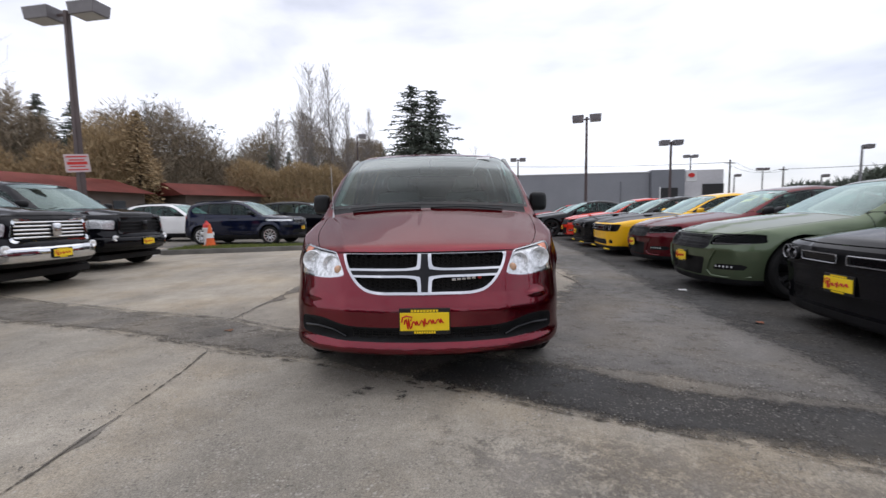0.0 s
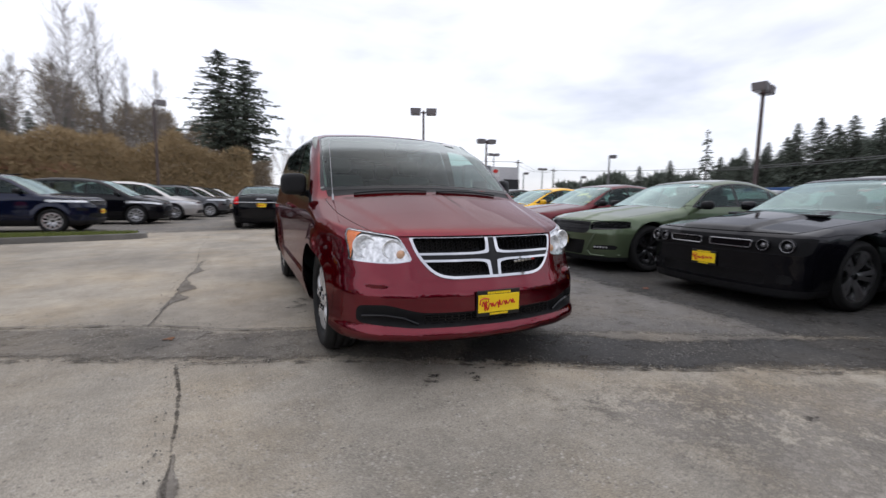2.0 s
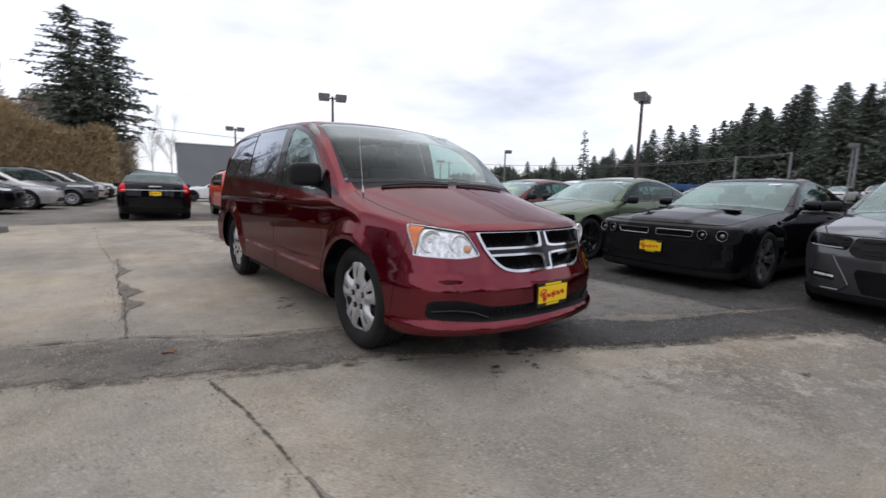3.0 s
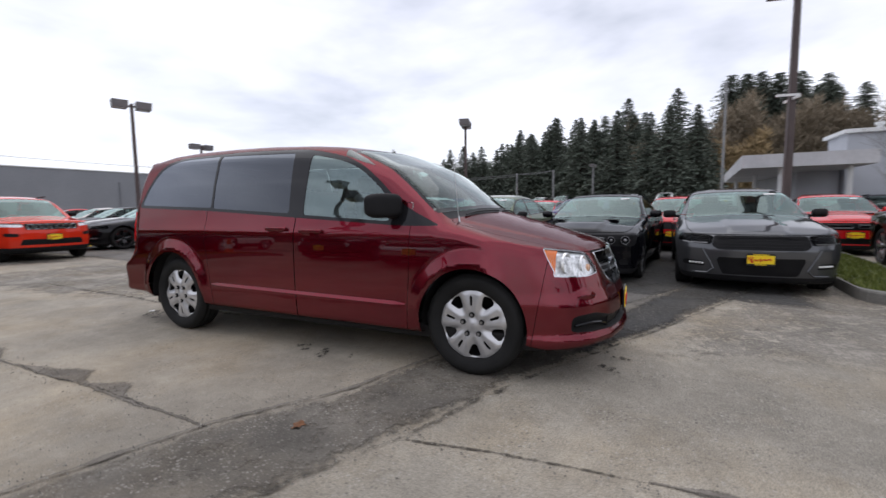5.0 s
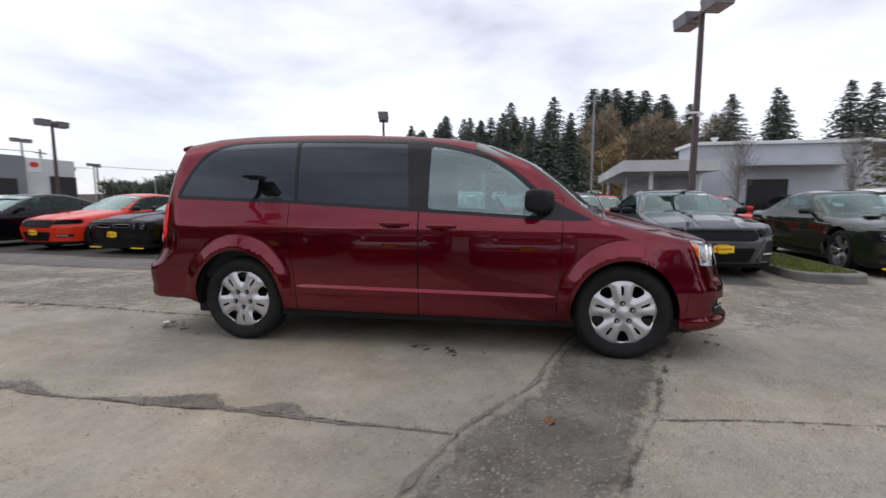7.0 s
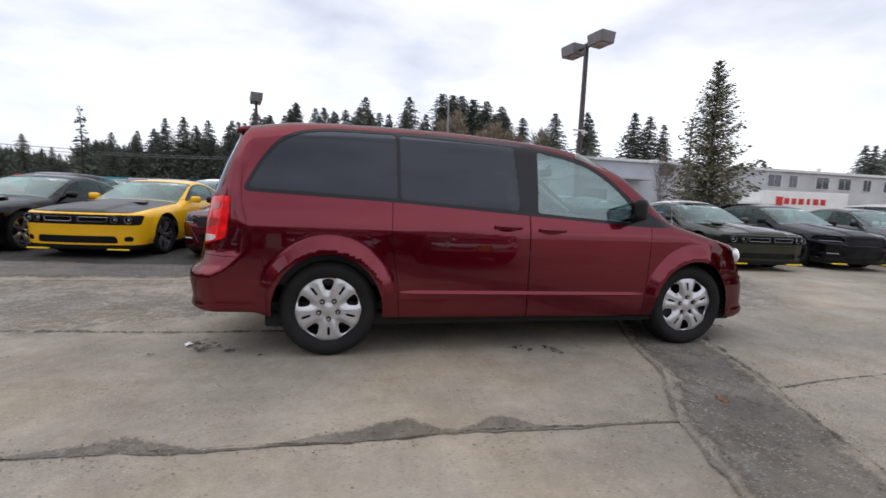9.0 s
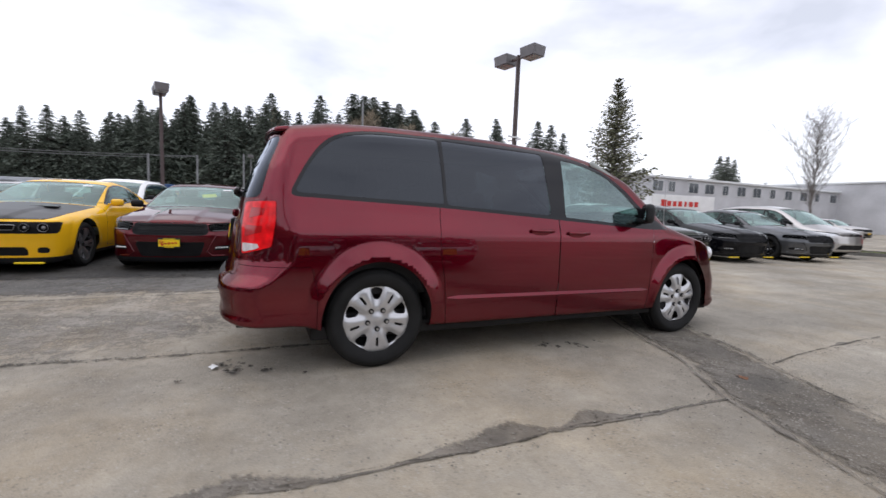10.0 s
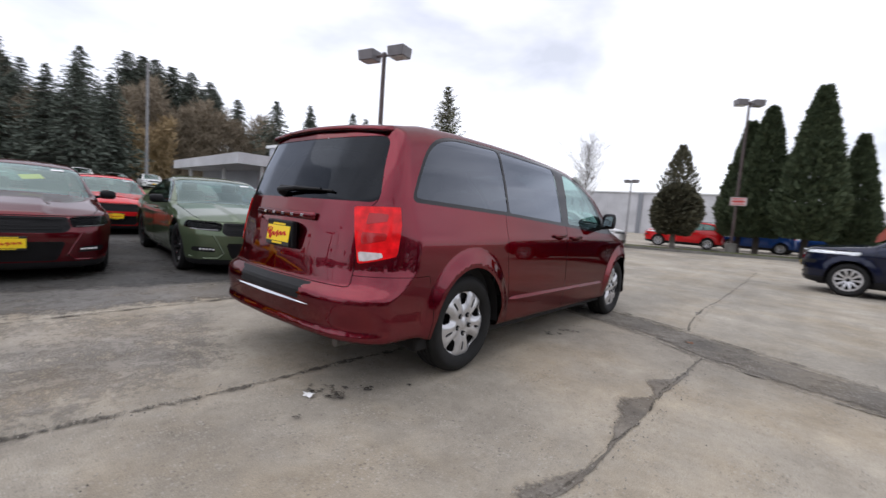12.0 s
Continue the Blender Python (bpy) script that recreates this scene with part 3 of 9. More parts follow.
# windscreen and rear glass
WS = rounded([(-0.84, -1.335, 0.05), (0.84, -1.335, 0.05), (0.74, -0.545, 0.08), (0.35, -0.60), (0.0, -0.615), (-0.35, -0.60), (-0.74, -0.545, 0.08)], 0.2)
ws_base = lambda s: -1.475 + 0.20 * s.v[:, 0] ** 2 - s.v[:, 1]
sel = lambda s: np.maximum.reduce([psd(s.v[:, 0], np.maximum(s.v[:, 1], -1.30), WS), ws_base(s), 1.08 - s.v[:, 2], 0.4 * (np.abs(s.n[:, 0]) - 0.52)])
screen, body = body.split(sel(body))
wscreen, wedge = screen.split(sel(screen) + 0.030)
wscreen.moved(-0.003).link("windscreen", WIND_GLASS, van, "raked windscreen with black edge")
wedge.moved(-0.001).link("windscreen_edge", GLOSS_BLACK, van)
RG = rounded([(-0.785, 1.180), (0.785, 1.180), (0.705, 1.60), (-0.705, 1.60)], 0.06)
selr = lambda s: np.maximum(psd(s.v[:, 0], s.v[:, 2], RG), 1.9 - s.v[:, 1])
rglass, body = body.split(selr(body))
rglass.moved(-0.003).link("rear_window", REAR_GLASS, van, "dark tinted liftgate glass")

# head lamps
HL = rounded([(-1.0, 0.925, 0.01), (-0.83, 0.898, 0.05), (-0.555, 0.853, 0.03), (-0.492, 0.712, 0.02), (-0.60, 0.692, 0.06), (-0.82, 0.705, 0.06), (-1.0, 0.765, 0.01)], 0.03)
lamp_sel = lambda s: np.maximum(psd(-np.abs(s.v[:, 0]), s.v[:, 2], HL), s.v[:, 1] + 2.062 + 0.078 * np.clip((0.90 - s.v[:, 2]) / 0.16, 0, 1))
lamp, body = body.split(lamp_sel(body))
for s in lamp.sides():
    sx = -1 if s.v[:, 0].mean() < 0 else 1
    core, edge = s.split(lamp_sel(s) + 0.006)
    lens = s.moved(0.001).link("headlight", LAMP_GLASS, van, "clear headlight with chrome reflectors and amber corner")
    edge.moved(-0.004).link("lamp_edge", CHROME, lens)
    amber, back = core.split(-(core.v[:, 1] + 2.152))
    amber.moved(-0.010).link("turn_signal", AMBER, lens, "amber turn signal")
    back.moved(-0.022).link("reflector", REFLECTOR, lens)
    for cx, cy, cz, r in ((0.735, -2.215, 0.79, 0.068), (0.592, -2.30, 0.775, 0.058)):
        bm = bmesh.new()
        add_lathe(bm, [(r, -0.004), (r, 0.010), (r - 0.004, 0.013), (r - 0.008, 0.006), (r * 0.6, -0.018), (0.014, -0.028), (0.014, -0.006), (0.0, -0.003)], 28)
        ring = part("lamp_ring", bm, REFLECTOR, lens, smooth=True)
        ring.matrix_basis = look((sx * cx, cy + 0.015, cz), (sx * cx * 0.72, cy + 1.0, cz))
    bm = bmesh.new()
    add_lathe(bm, [(0.027, -0.006), (0.027, 0.006), (0.022, 0.014), (0.010, 0.018), (0.0, 0.019)], 18)
    bulb = part("marker_bulb", bm, PEACH, lens, "peach-coloured marker bulb", smooth=True)
    bulb.matrix_basis = look((sx * 0.545, -2.312, 0.742), (sx * 0.40, -1.3, 0.742))

# grille
GR = rounded([(-0.505, 0.852, 0.01), (0.505, 0.852, 0.01), (0.478, 0.745, 0.08), (0.40, 0.640, 0.10), (0.31, 0.602, 0.08), (-0.31, 0.602, 0.08), (-0.40, 0.640, 0.10), (-0.478, 0.745, 0.08)], 0.03)
gsel = lambda s: np.maximum(psd(s.v[:, 0], s.v[:, 2], GR), s.v[:, 1] + 2.0)
grille, body = body.split(gsel(body))
_, inner = grille.split(-(gsel(grille) + 0.016))
base_g = grille.moved(-0.045).link("grille", PLASTIC, van, "black honeycomb grille with chrome frame and cross")
_, ring = grille.split(gsel(grille) + 0.016)
ring, _ = ring.split(ring.v[:, 2] - 0.838)
ring.thick(0.012, -0.04).link("chrome_frame", CHROME, base_g, "chrome grille frame")
barw = lambda s, k: np.abs(s.v[:, 2] - 0.727) - (0.026 + 0.016 * np.exp(-(s.v[:, 0] / 0.07) ** 2)) * k
barv = lambda s, k: np.abs(s.v[:, 0]) - (0.040 + 0.012 * np.exp(-((s.v[:, 2] - 0.727) / 0.05) ** 2)) * k
cross_, _ = inner.split(np.minimum(barw(inner, 1), barv(inner, 1)))
mid_, rim_ = cross_.split(np.minimum(barw(cross_, 0.5), barv(cross_, 0.5)))
rim_.thick(0.014, -0.035).link("chrome_cross", CHROME, base_g, "chrome crosshair bars")
mid_.thick(0.006, -0.035).link("cross_inlay", GLOSS_BLACK, base_g)
# honeycomb
bm = bmesh.new()
cell = 0.021
for i in range(-30, 31):
    for j in range(-10, 10):
        cx, cz = i * cell * 0.866 * 2 / 1.15, 0.727 + (j + 0.5 * (i % 2)) * cell
        if psd(np.array([cx]), np.array([cz]), GR)[0] > -0.025 or abs(cz - 0.727) < 0.022 or abs(cx) < 0.035:
            continue
        yy = float(V_F(cz) + V_GF(abs(cx))) + 0.030
        ring_v = []
        for r_, dy in ((0.0125, 0.0), (0.0092, 0.0), (0.0092, 0.016)):
            ring_v.append([bm.verts.new((cx + 1.3 * r_ * math.cos(a * math.pi / 3), yy + dy, cz + r_ * math.sin(a * math.pi / 3))) for a in range(6)])
        for p_, q_ in zip(ring_v, ring_v[1:]):
            for a in range(6):
                bm.faces.new((p_[a], p_[(a + 1) % 6], q_[(a + 1) % 6], q_[a]))
tagged(part("honeycomb", bm, GLOSS_BLACK, base_g), kind="stuff")
for i in range(5):
    bm = bmesh.new()
    add_box(bm, 0.175 + i * 0.030, float(V_F(0.685)) + 0.018 + i * 0.004, 0.687 + 0.002 * i, 0.024, 0.006, 0.014, 0.002)
    part("badge_bar", bm, CHROME, base_g, "small chrome lettering bar")
bm = bmesh.new()
add_box(bm, 0.332, float(V_F(0.69)) + 0.048, 0.697, 0.022, 0.006, 0.018, 0.002)
part("badge_stripe", bm, PLATE_RED, base_g)

# lower air intake and lip
LG = rounded([(-0.80, 0.455, 0.04), (-0.66, 0.468, 0.05), (-0.46, 0.418, 0.08), (0.46, 0.418, 0.08), (0.66, 0.468, 0.05), (0.80, 0.455, 0.04), (0.80, 0.352, 0.03), (0.5, 0.330, 0.1), (-0.5, 0.330, 0.1), (-0.80, 0.352, 0.03)], 0.05)
intake, body = body.split(np.maximum(psd(body.v[:, 0], body.v[:, 2], LG), body.v[:, 1] + 2.0))
iv = intake.v.copy()
deep = np.clip(-psd(iv[:, 0], iv[:, 2], LG) / 0.03, 0, 1)
intake.v = iv - intake.n * (0.05 * deep)[:, None]
low_g = intake.link("lower_intake", PLASTIC, van, "black plastic lower air intake")
bm = bmesh.new()
for k in range(5):
    zz = 0.345 + k * 0.016
    for i in range(-11, 11):
        x0, x1 = i * 0.04, (i + 1) * 0.04
        add_tube(bm, (x0, float(V_F(zz) + V_GF(abs(x0))) + 0.03, zz), (x1, float(V_F(zz) + V_GF(abs(x1))) + 0.03, zz), 0.0032, n=5, caps=False)
for i in range(-11, 12):
    add_tube(bm, (i * 0.04, float(V_F(0.37) + V_GF(abs(i * 0.04))) + 0.03, 0.335), (i * 0.04, float(V_F(0.37) + V_GF(abs(i * 0.04))) + 0.03, 0.415), 0.003, n=5, caps=False)
part("intake_mesh", bm, GLOSS_BLACK, low_g)
for sx in (-1, 1):
    bm = bmesh.new()
    pts = [(0.48, 0.35), (0.56, 0.385), (0.66, 0.40), (0.77, 0.39)]
    for (a, za), (b, zb) in zip(pts, pts[1:]):
        add_tube(bm, (sx * a, float(V_F(za) + V_GF(a)) + 0.018, za), (sx * b, float(V_F(zb) + V_GF(b)) + 0.018, zb), 0.009, n=6)
    part("intake_blade", bm, GLOSS_BLACK, low_g)
plate(van, (-0.001, -2.534, 0.458), Matrix.Identity(4))

# tail lamps
tl_sel = lambda s: np.maximum.reduce([0.656 + 0.085 * np.clip((1.14 - s.v[:, 2]) / 0.33, 0, 1) - np.abs(s.v[:, 0]), s.v[:, 2] - 1.150 - 0.06 * (np.abs(s.v[:, 0]) - 0.69),
                                      0.805 + 0.33 * np.clip(2.34 - s.v[:, 1], 0, 1) - s.v[:, 2], 2.116 + 0.15 * np.clip(1.05 - s.v[:, 2], 0, 1) - s.v[:, 1]])
tail, body = body.split(tl_sel(body))
for s in tail.sides():
    lens = s.thick(0.008, -0.02).link("tail_light", TAIL_RED, van, "red tail light with clear reverse lamp")
    rev, _ = s.split(np.maximum.reduce([s.v[:, 2] - 0.885, np.abs(s.v[:, 0]) - 0.845, tl_sel(s) + 0.010]))
    rev.thick(0.0115, 0.002).link("reverse_lamp", TAIL_WHITE, lens, "clear reverse lamp")
    for z0, z1, x0, x1 in ((1.045, 1.115, 0.745, 0.835), (0.925, 1.000, 0.735, 0.845)):
        d_, _ = s.split(np.maximum.reduce([z0 - s.v[:, 2] + 0.3 * (np.abs(s.v[:, 0]) - x0), s.v[:, 2] - z1, x0 - np.abs(s.v[:, 0]), np.abs(s.v[:, 0]) - x1]))
        if len(d_.f):
            d_.thick(0.0105, 0.002).link("lens_cell", TAIL_DARK, lens)

# panels with real gaps
def panel(body_, name, fn_, gap=0.0045, label=""):
    inside, rest = body_.split(fn_(body_))
    skin, gap_ = inside.split(fn_(inside) + gap)
    if len(gap_.f):
        for s in (gap_.sides() if "door" in name else (gap_,)):
            s.moved(-0.012).link("panel_gap", SEAM, van)
    for s in (skin.sides() if "door" in name or "fuel" in name else (skin,)):
        s.link(name, RED, van, label)
    return rest


DOOR = rounded([(-1.165, 0.99, 0.03), (-1.150, 0.60, 0.1), (-1.12, 0.22, 0.05), (-0.085, 0.22, 0.03), (-0.085, 1.2, 0.01), (-1.17, 1.2, 0.01)], 0.03)
SLIDE = rounded([(-0.085, 0.22, 0.02), (0.93, 0.22, 0.04), (0.955, 0.62, 0.1), (1.0, 0.86, 0.1), (0.995, 1.2, 0.01), (-0.085, 1.2, 0.01)], 0.03)
body = panel(body, "front_door", lambda s: np.maximum(psd(s.v[:, 1], s.v[:, 2], DOOR), 0.7 - np.abs(s.v[:, 0])))
body = panel(body, "sliding_door", lambda s: np.maximum(psd(s.v[:, 1], s.v[:, 2], SLIDE), 0.7 - np.abs(s.v[:, 0])))
cowl, body = body.split(np.maximum.reduce([-1.545 + 0.20 * body.v[:, 0] ** 2 - body.v[:, 1], body.v[:, 1] + 1.25, 1.06 - body.v[:, 2], np.abs(body.v[:, 0]) - 0.80]))
cowl.moved(-0.003).link("cowl", PLASTIC, van, "black plastic cowl at the windscreen base")
HOOD = rounded([(-0.545, -2.6), (0.545, -2.6), (0.80, -1.9, 0.3), (0.83, -1.42), (0.4, -1.50, 0.3), (-0.4, -1.50, 0.3), (-0.83, -1.42), (-0.80, -1.9, 0.3)], 0.05)
body = panel(body, "hood", lambda s: np.maximum.reduce([psd(s.v[:, 0], s.v[:, 1], HOOD), 0.848 - s.v[:, 2], s.v[:, 1] + 1.38]))
GATE = rounded([(-0.735, 0.672), (0.735, 0.672), (0.70, 1.10), (0.78, 1.19), (0.66, 1.66), (-0.66, 1.66), (-0.78, 1.19), (-0.70, 1.10)], 0.03)
RECESS = rounded([(-0.27, 0.785), (0.27, 0.785), (0.335, 1.035, 0.03), (-0.335, 1.035, 0.03)], 0.09, 6)
rsel = lambda s: np.maximum(psd(s.v[:, 0], s.v[:, 2], RECESS), 2.1 - s.v[:, 1])
tub, body = body.split(rsel(body))
tub.v = tub.v - tub.n * (0.042 * np.clip(-rsel(tub) / 0.055, 0, 1))[:, None]
tub.link("plate_recess", RED, van, "plate recess in the liftgate")
body = panel(body, "liftgate", lambda s: np.maximum(psd(s.v[:, 0], s.v[:, 2], GATE), 2.05 - s.v[:, 1]))
body = panel(body, "front_bumper", lambda s: np.maximum.reduce([s.v[:, 1] + 2.02 + 0.16 * (s.v[:, 2] - 0.3), s.v[:, 2] - 0.845]), gap=0.0035)
body = panel(body, "rear_bumper", lambda s: np.maximum.reduce([1.865 + 0.25 * np.clip(s.v[:, 2] - 0.6, 0, 1) - s.v[:, 1], s.v[:, 2] - 0.745]), gap=0.0035)
# roof ditch lines
for sx in (-1, 1):
    strip, body = body.split(np.maximum.reduce([np.abs(sx * body.v[:, 0] - 0.615) - 0.007, 1.6 - body.v[:, 2], body.v[:, 1] - 2.0, -0.25 - body.v[:, 1]]))
    strip.moved(-0.006).link("roof_ditch", PLASTIC, van, "black roof ditch strip")
body.link("body", RED, van, "dark red metallic body shell")

# underside, wheel wells
bm = bmesh.new()
add_box(bm, 0, -0.1, 0.27, 1.72, 4.0, 0.10, 0.02)
part("underbody", bm, SEAM, van)
for cy, cz, _, opening in ARCHES:
    for sx in (-1, 1):
        bm = bmesh.new()
        n = 24
        ring0, ring1 = [], []
        for i in range(n + 1):
            a = math.pi * (-0.03 + 1.06 * i / n)
            p = ((opening + 0.018) * math.cos(a) + cy, (opening + 0.018) / 0.93 * math.sin(a) + cz)
            ring0.append(bm.verts.new((sx * (0.865 if cy < 0 else 0.92), *p)))
            ring1.append(bm.verts.new((sx * 0.60, *p)))
        for i in range(n):
            bm.faces.new((ring0[i], ring0[i + 1], ring1[i + 1], ring1[i]))
        bm.faces.new(ring1)
        part("wheel_well", bm, SEAM, van)
    for sx in (-1, 1):
        wheel(van, sx, cy, 0.358, sx * (0.795 if cy < 0 else 0.805), 0.358, 0.225, 0.245, "cover", HUBCAP, spin=0.05 if cy < 0 else 0.65)

# lower door moulding, handles, sills
for sx in (-1, 1):
    bm = bmesh.new()
    prev = None
    for i in range(25):
        y0, z0 = 0.93 - 2.05 * i / 24, 0.494 - 0.020 * i / 24
        k = 0.25 if i in (0, 24) else 1.0
        xw = float(V_W(z0))
        cur = [bm.verts.new((sx * (xw + dx * k), y0, z0 + dz * k)) for dx, dz in ((-0.004, 0.020), (0.004, 0.017), (0.020, -0.006), (0.018, -0.014), (-0.004, -0.020))]
        if prev:
            for j in range(4):
                bm.faces.new((prev[j], cur[j], cur[j + 1], prev[j + 1]) if sx < 0 else (cur[j], prev[j], prev[j + 1], cur[j + 1]))
        prev = cur
    bmesh.ops.recalc_face_normals(bm, faces=bm.faces)
    part("door_moulding", bm, RED, van, "body-coloured door moulding")
    for yc in (0.10, -0.27):
        zc = 1.0 if yc > 0 else 0.985
        bm = bmesh.new()
        add_box(bm, sx * (float(V_W(zc)) + 0.020), yc, zc + 0.004, 0.018, 0.225, 0.030, 0.008)
        for k in (-0.1, 0.1):
            add_box(bm, sx * (float(V_W(zc)) + 0.004), yc + k, zc + 0.002, 0.03, 0.022, 0.026, 0.004)
        hd = part("door_handle", bm, RED, van, "body-coloured pull handle", smooth=True)
        bm = bmesh.new()
        add_lathe(bm, [(0.0, -0.002), (0.055, 0.0), (0.06, 0.003), (0.0, 0.004)], 20, Matrix.Translation((sx * (float(V_W(zc)) + 0.007), yc + 0.01, zc - 0.008)) @ SIDE_TURN[sx] @ Matrix.Diagonal((0.42, 1.5, 1, 1)))
        part("handle_cup", bm, RED, hd)

# mirrors
for sx in (-1, 1):
    def mirror_fn(x, y, z):
        u, v_, w_ = (np.abs(x) - 0.998) / 0.092, (y + 0.985 - 0.75 * (np.abs(x) - 0.998)) / 0.064, (z - 1.178) / 0.086
        return ((np.abs(u) ** 4 + np.abs(v_ + 0.25 * (1 - u ** 2)) ** 2.8 + np.abs(w_) ** 4) ** (1 / 3.7) - 1) * 0.1
    sh = shell_of(mirror_fn, ((-1.2 if sx < 0 else 0.86), -1.20, 1.06), ((-0.86 if sx < 0 else 1.2), -0.80, 1.31), 0.016)
    back_of = lambda q: -0.940 + 0.75 * (np.abs(q.v[:, 0]) - 0.998)
    face, cap = sh.split(back_of(sh) - sh.v[:, 1])
    mirror = cap.link("door_mirror", PLASTIC, van, "black plastic door mirror")
    face.v[:, 1] = back_of(face)
    face.n[:] = (-0.6 * sx, 0.8, 0)
    face.link("mirror_glass", CHROME, mirror, "mirror glass")
    bm = bmesh.new()
    add_box(bm, sx * 0.905, -1.02, 1.108, 0.12, 0.07, 0.050, 0.018)
    part("mirror_foot", bm, PLASTIC, mirror, smooth=True)

# wipers, cowl, aerial
for xa, xb, ya, yb in ((-0.62, -0.06, -1.465, -1.535), (0.02, 0.60, -1.545, -1.475)):
    bm = bmesh.new()
    for i in range(8):
        t0, t1 = i / 8, (i + 1) / 8
        p = [Vector((xa + (xb - xa) * t, ya + (yb - ya) * t, 0)) for t in (t0, t1)]
        for q in p:
            q.z = float(V_TOP(q.y - 0.19 * q.x ** 2) - 0.06 * q.x ** 2) + 0.012
        add_tube(bm, p[0], p[1], 0.007, n=5)
    part("wiper", bm, PLASTIC, van, "black windscreen wiper")
bm = bmesh.new()
add_tube(bm, (-0.775, -1.47, 1.06), (-0.79, -1.44, 1.48), 0.0024, 0.0014, n=5)
add_tube(bm, (-0.775, -1.475, 1.05), (-0.776, -1.47, 1.10), 0.010, 0.006, n=8)
part("aerial", bm, SATIN, van, "thin mast aerial")

# rear: spoiler, step pad, chrome strip, plate recess, wiper
def spoiler_fn(x, y, z):
    ax = np.abs(x)
    top = z - (1.703 - 0.22 * (y - 2.08) - 0.085 * ax * ax)
    low = (1.662 - 0.16 * (y - 2.08) - 0.085 * ax * ax) - z
    return smax(smax(top, low, 0.02), smax(smax(y - (2.165 - 0.10 * ax * ax), 2.02 - y, 0.02), ax - 0.69, 0.03), 0.02)


sp = shell_of(spoiler_fn, (-0.8, 1.95, 1.52), (0.8, 2.36, 1.76), 0.017)
sp_low, sp_top = sp.split(sp.n[:, 2] + 0.6)
spo = sp_top.link("roof_spoiler", RED, van, "red roof spoiler over the rear glass")
sp_low.link("spoiler_underside", PLASTIC, spo)
def rear_strip(z0, z1, half, out, name, material, label=""):
    bm = bmesh.new()
    n = 30
    for i in range(n):
        x0, x1 = -half + 2 * half * i / n, -half + 2 * half * (i + 1) / n
        pts = []
        for x_ in (x0, x1):
            for z_ in (z0, z1):
                pts.append((x_, float(V_R(z0) - V_GR(abs(x_))) + out - 0.7 * (z_ - z0), z_))
        a, b, c, d = pts
        inn = 0.03
        vs = [bm.verts.new(p) for p in (a, c, d, b)]
        bk = [bm.verts.new((p[0], p[1] - inn, p[2])) for p in (a, c, d, b)]
        bm.faces.new(vs)
        bm.faces.new((vs[3], vs[2], bk[2], bk[3]))
        bm.faces.new((vs[1], vs[0], bk[0], bk[1]))
    bmesh.ops.remove_doubles(bm, verts=bm.verts, dist=1e-4)
    bmesh.ops.recalc_face_normals(bm, faces=bm.faces)
    return part(name, bm, material, van, label)


rear_strip(0.538, 0.555, 0.62, 0.012, "bumper_chrome", CHROME, "chrome strip along the rear bumper")
bm = bmesh.new()
n = 24
for i in range(n):
    x0, x1 = -0.655 + 1.31 * i / n, -0.655 + 1.31 * (i + 1) / n
    q = []
    for x_ in (x0, x1):
        q.append([(x_, float(V_R(z_) - V_GR(abs(x_))) + 0.007, z_) for z_ in (0.558, 0.58, 0.61, 0.63, 0.65, 0.668)])
    for k in range(5):
        bm.faces.new([bm.verts.new(c) for c in (q[0][k], q[1][k], q[1][k + 1], q[0][k + 1])])
bmesh.ops.remove_doubles(bm, verts=bm.verts, dist=1e-4)
bmesh.ops.recalc_face_normals(bm, faces=bm.faces)
part("step_pad", bm, PLASTIC, van, "black ribbed step pad on the rear bumper")
back = Matrix.Rotation(radians(180), 4, "Z")
tilt = Matrix.Rotation(radians(-8), 4, "X")
bm = bmesh.new()
add_box(bm, 0, 2.374, 1.068, 0.74, 0.03, 0.052, 0.014)
part("gate_grip", bm, RED, van, "liftgate grip bar", smooth=True)
for i in range(5):
    bm = bmesh.new()
    add_box(bm, 0.24 - 0.12 * i, 2.391, 1.068, 0.036, 0.006, 0.018, 0.003)
    part("gate_badge_bar", bm, CHROME, van, "chrome lettering bar on the liftgate")
bm = bmesh.new()
add_box(bm, 0, 2.390, 0.930, 0.33, 0.04, 0.18, 0.01)
part("plate_backing", bm, PLASTIC, van)
plate(van, (0.0, 2.416, 0.93), back @ tilt)
bm = bmesh.new()
add_tube(bm, (0.07, 2.340, 1.205), (0.07, 2.385, 1.228), 0.030, 0.024, 12)
add_tube(bm, (0.08, 2.380, 1.228), (-0.12, 2.362, 1.246), 0.019, 0.013, 7)
add_tube(bm, (-0.12, 2.362, 1.246), (-0.36, 2.338, 1.242), 0.013, 0.009, 6)
add_tube(bm, (0.10, 2.356, 1.252), (-0.46, 2.318, 1.236), 0.009, 0.007, 6)
part("rear_wiper", bm, PLASTIC, van, "black rear wiper")
bm = bmesh.new()
add_tube(bm, (-0.62, 1.95, 0.315), (-0.62, 2.36, 0.315), 0.028, n=14)
part("exhaust_pipe", bm, mat("dull_steel", (0.16, 0.15, 0.14), rough=0.4, metal=0.8, stain=0.2, stain_scale=12), van, "exhaust tail pipe")

van.location.x = -0.012
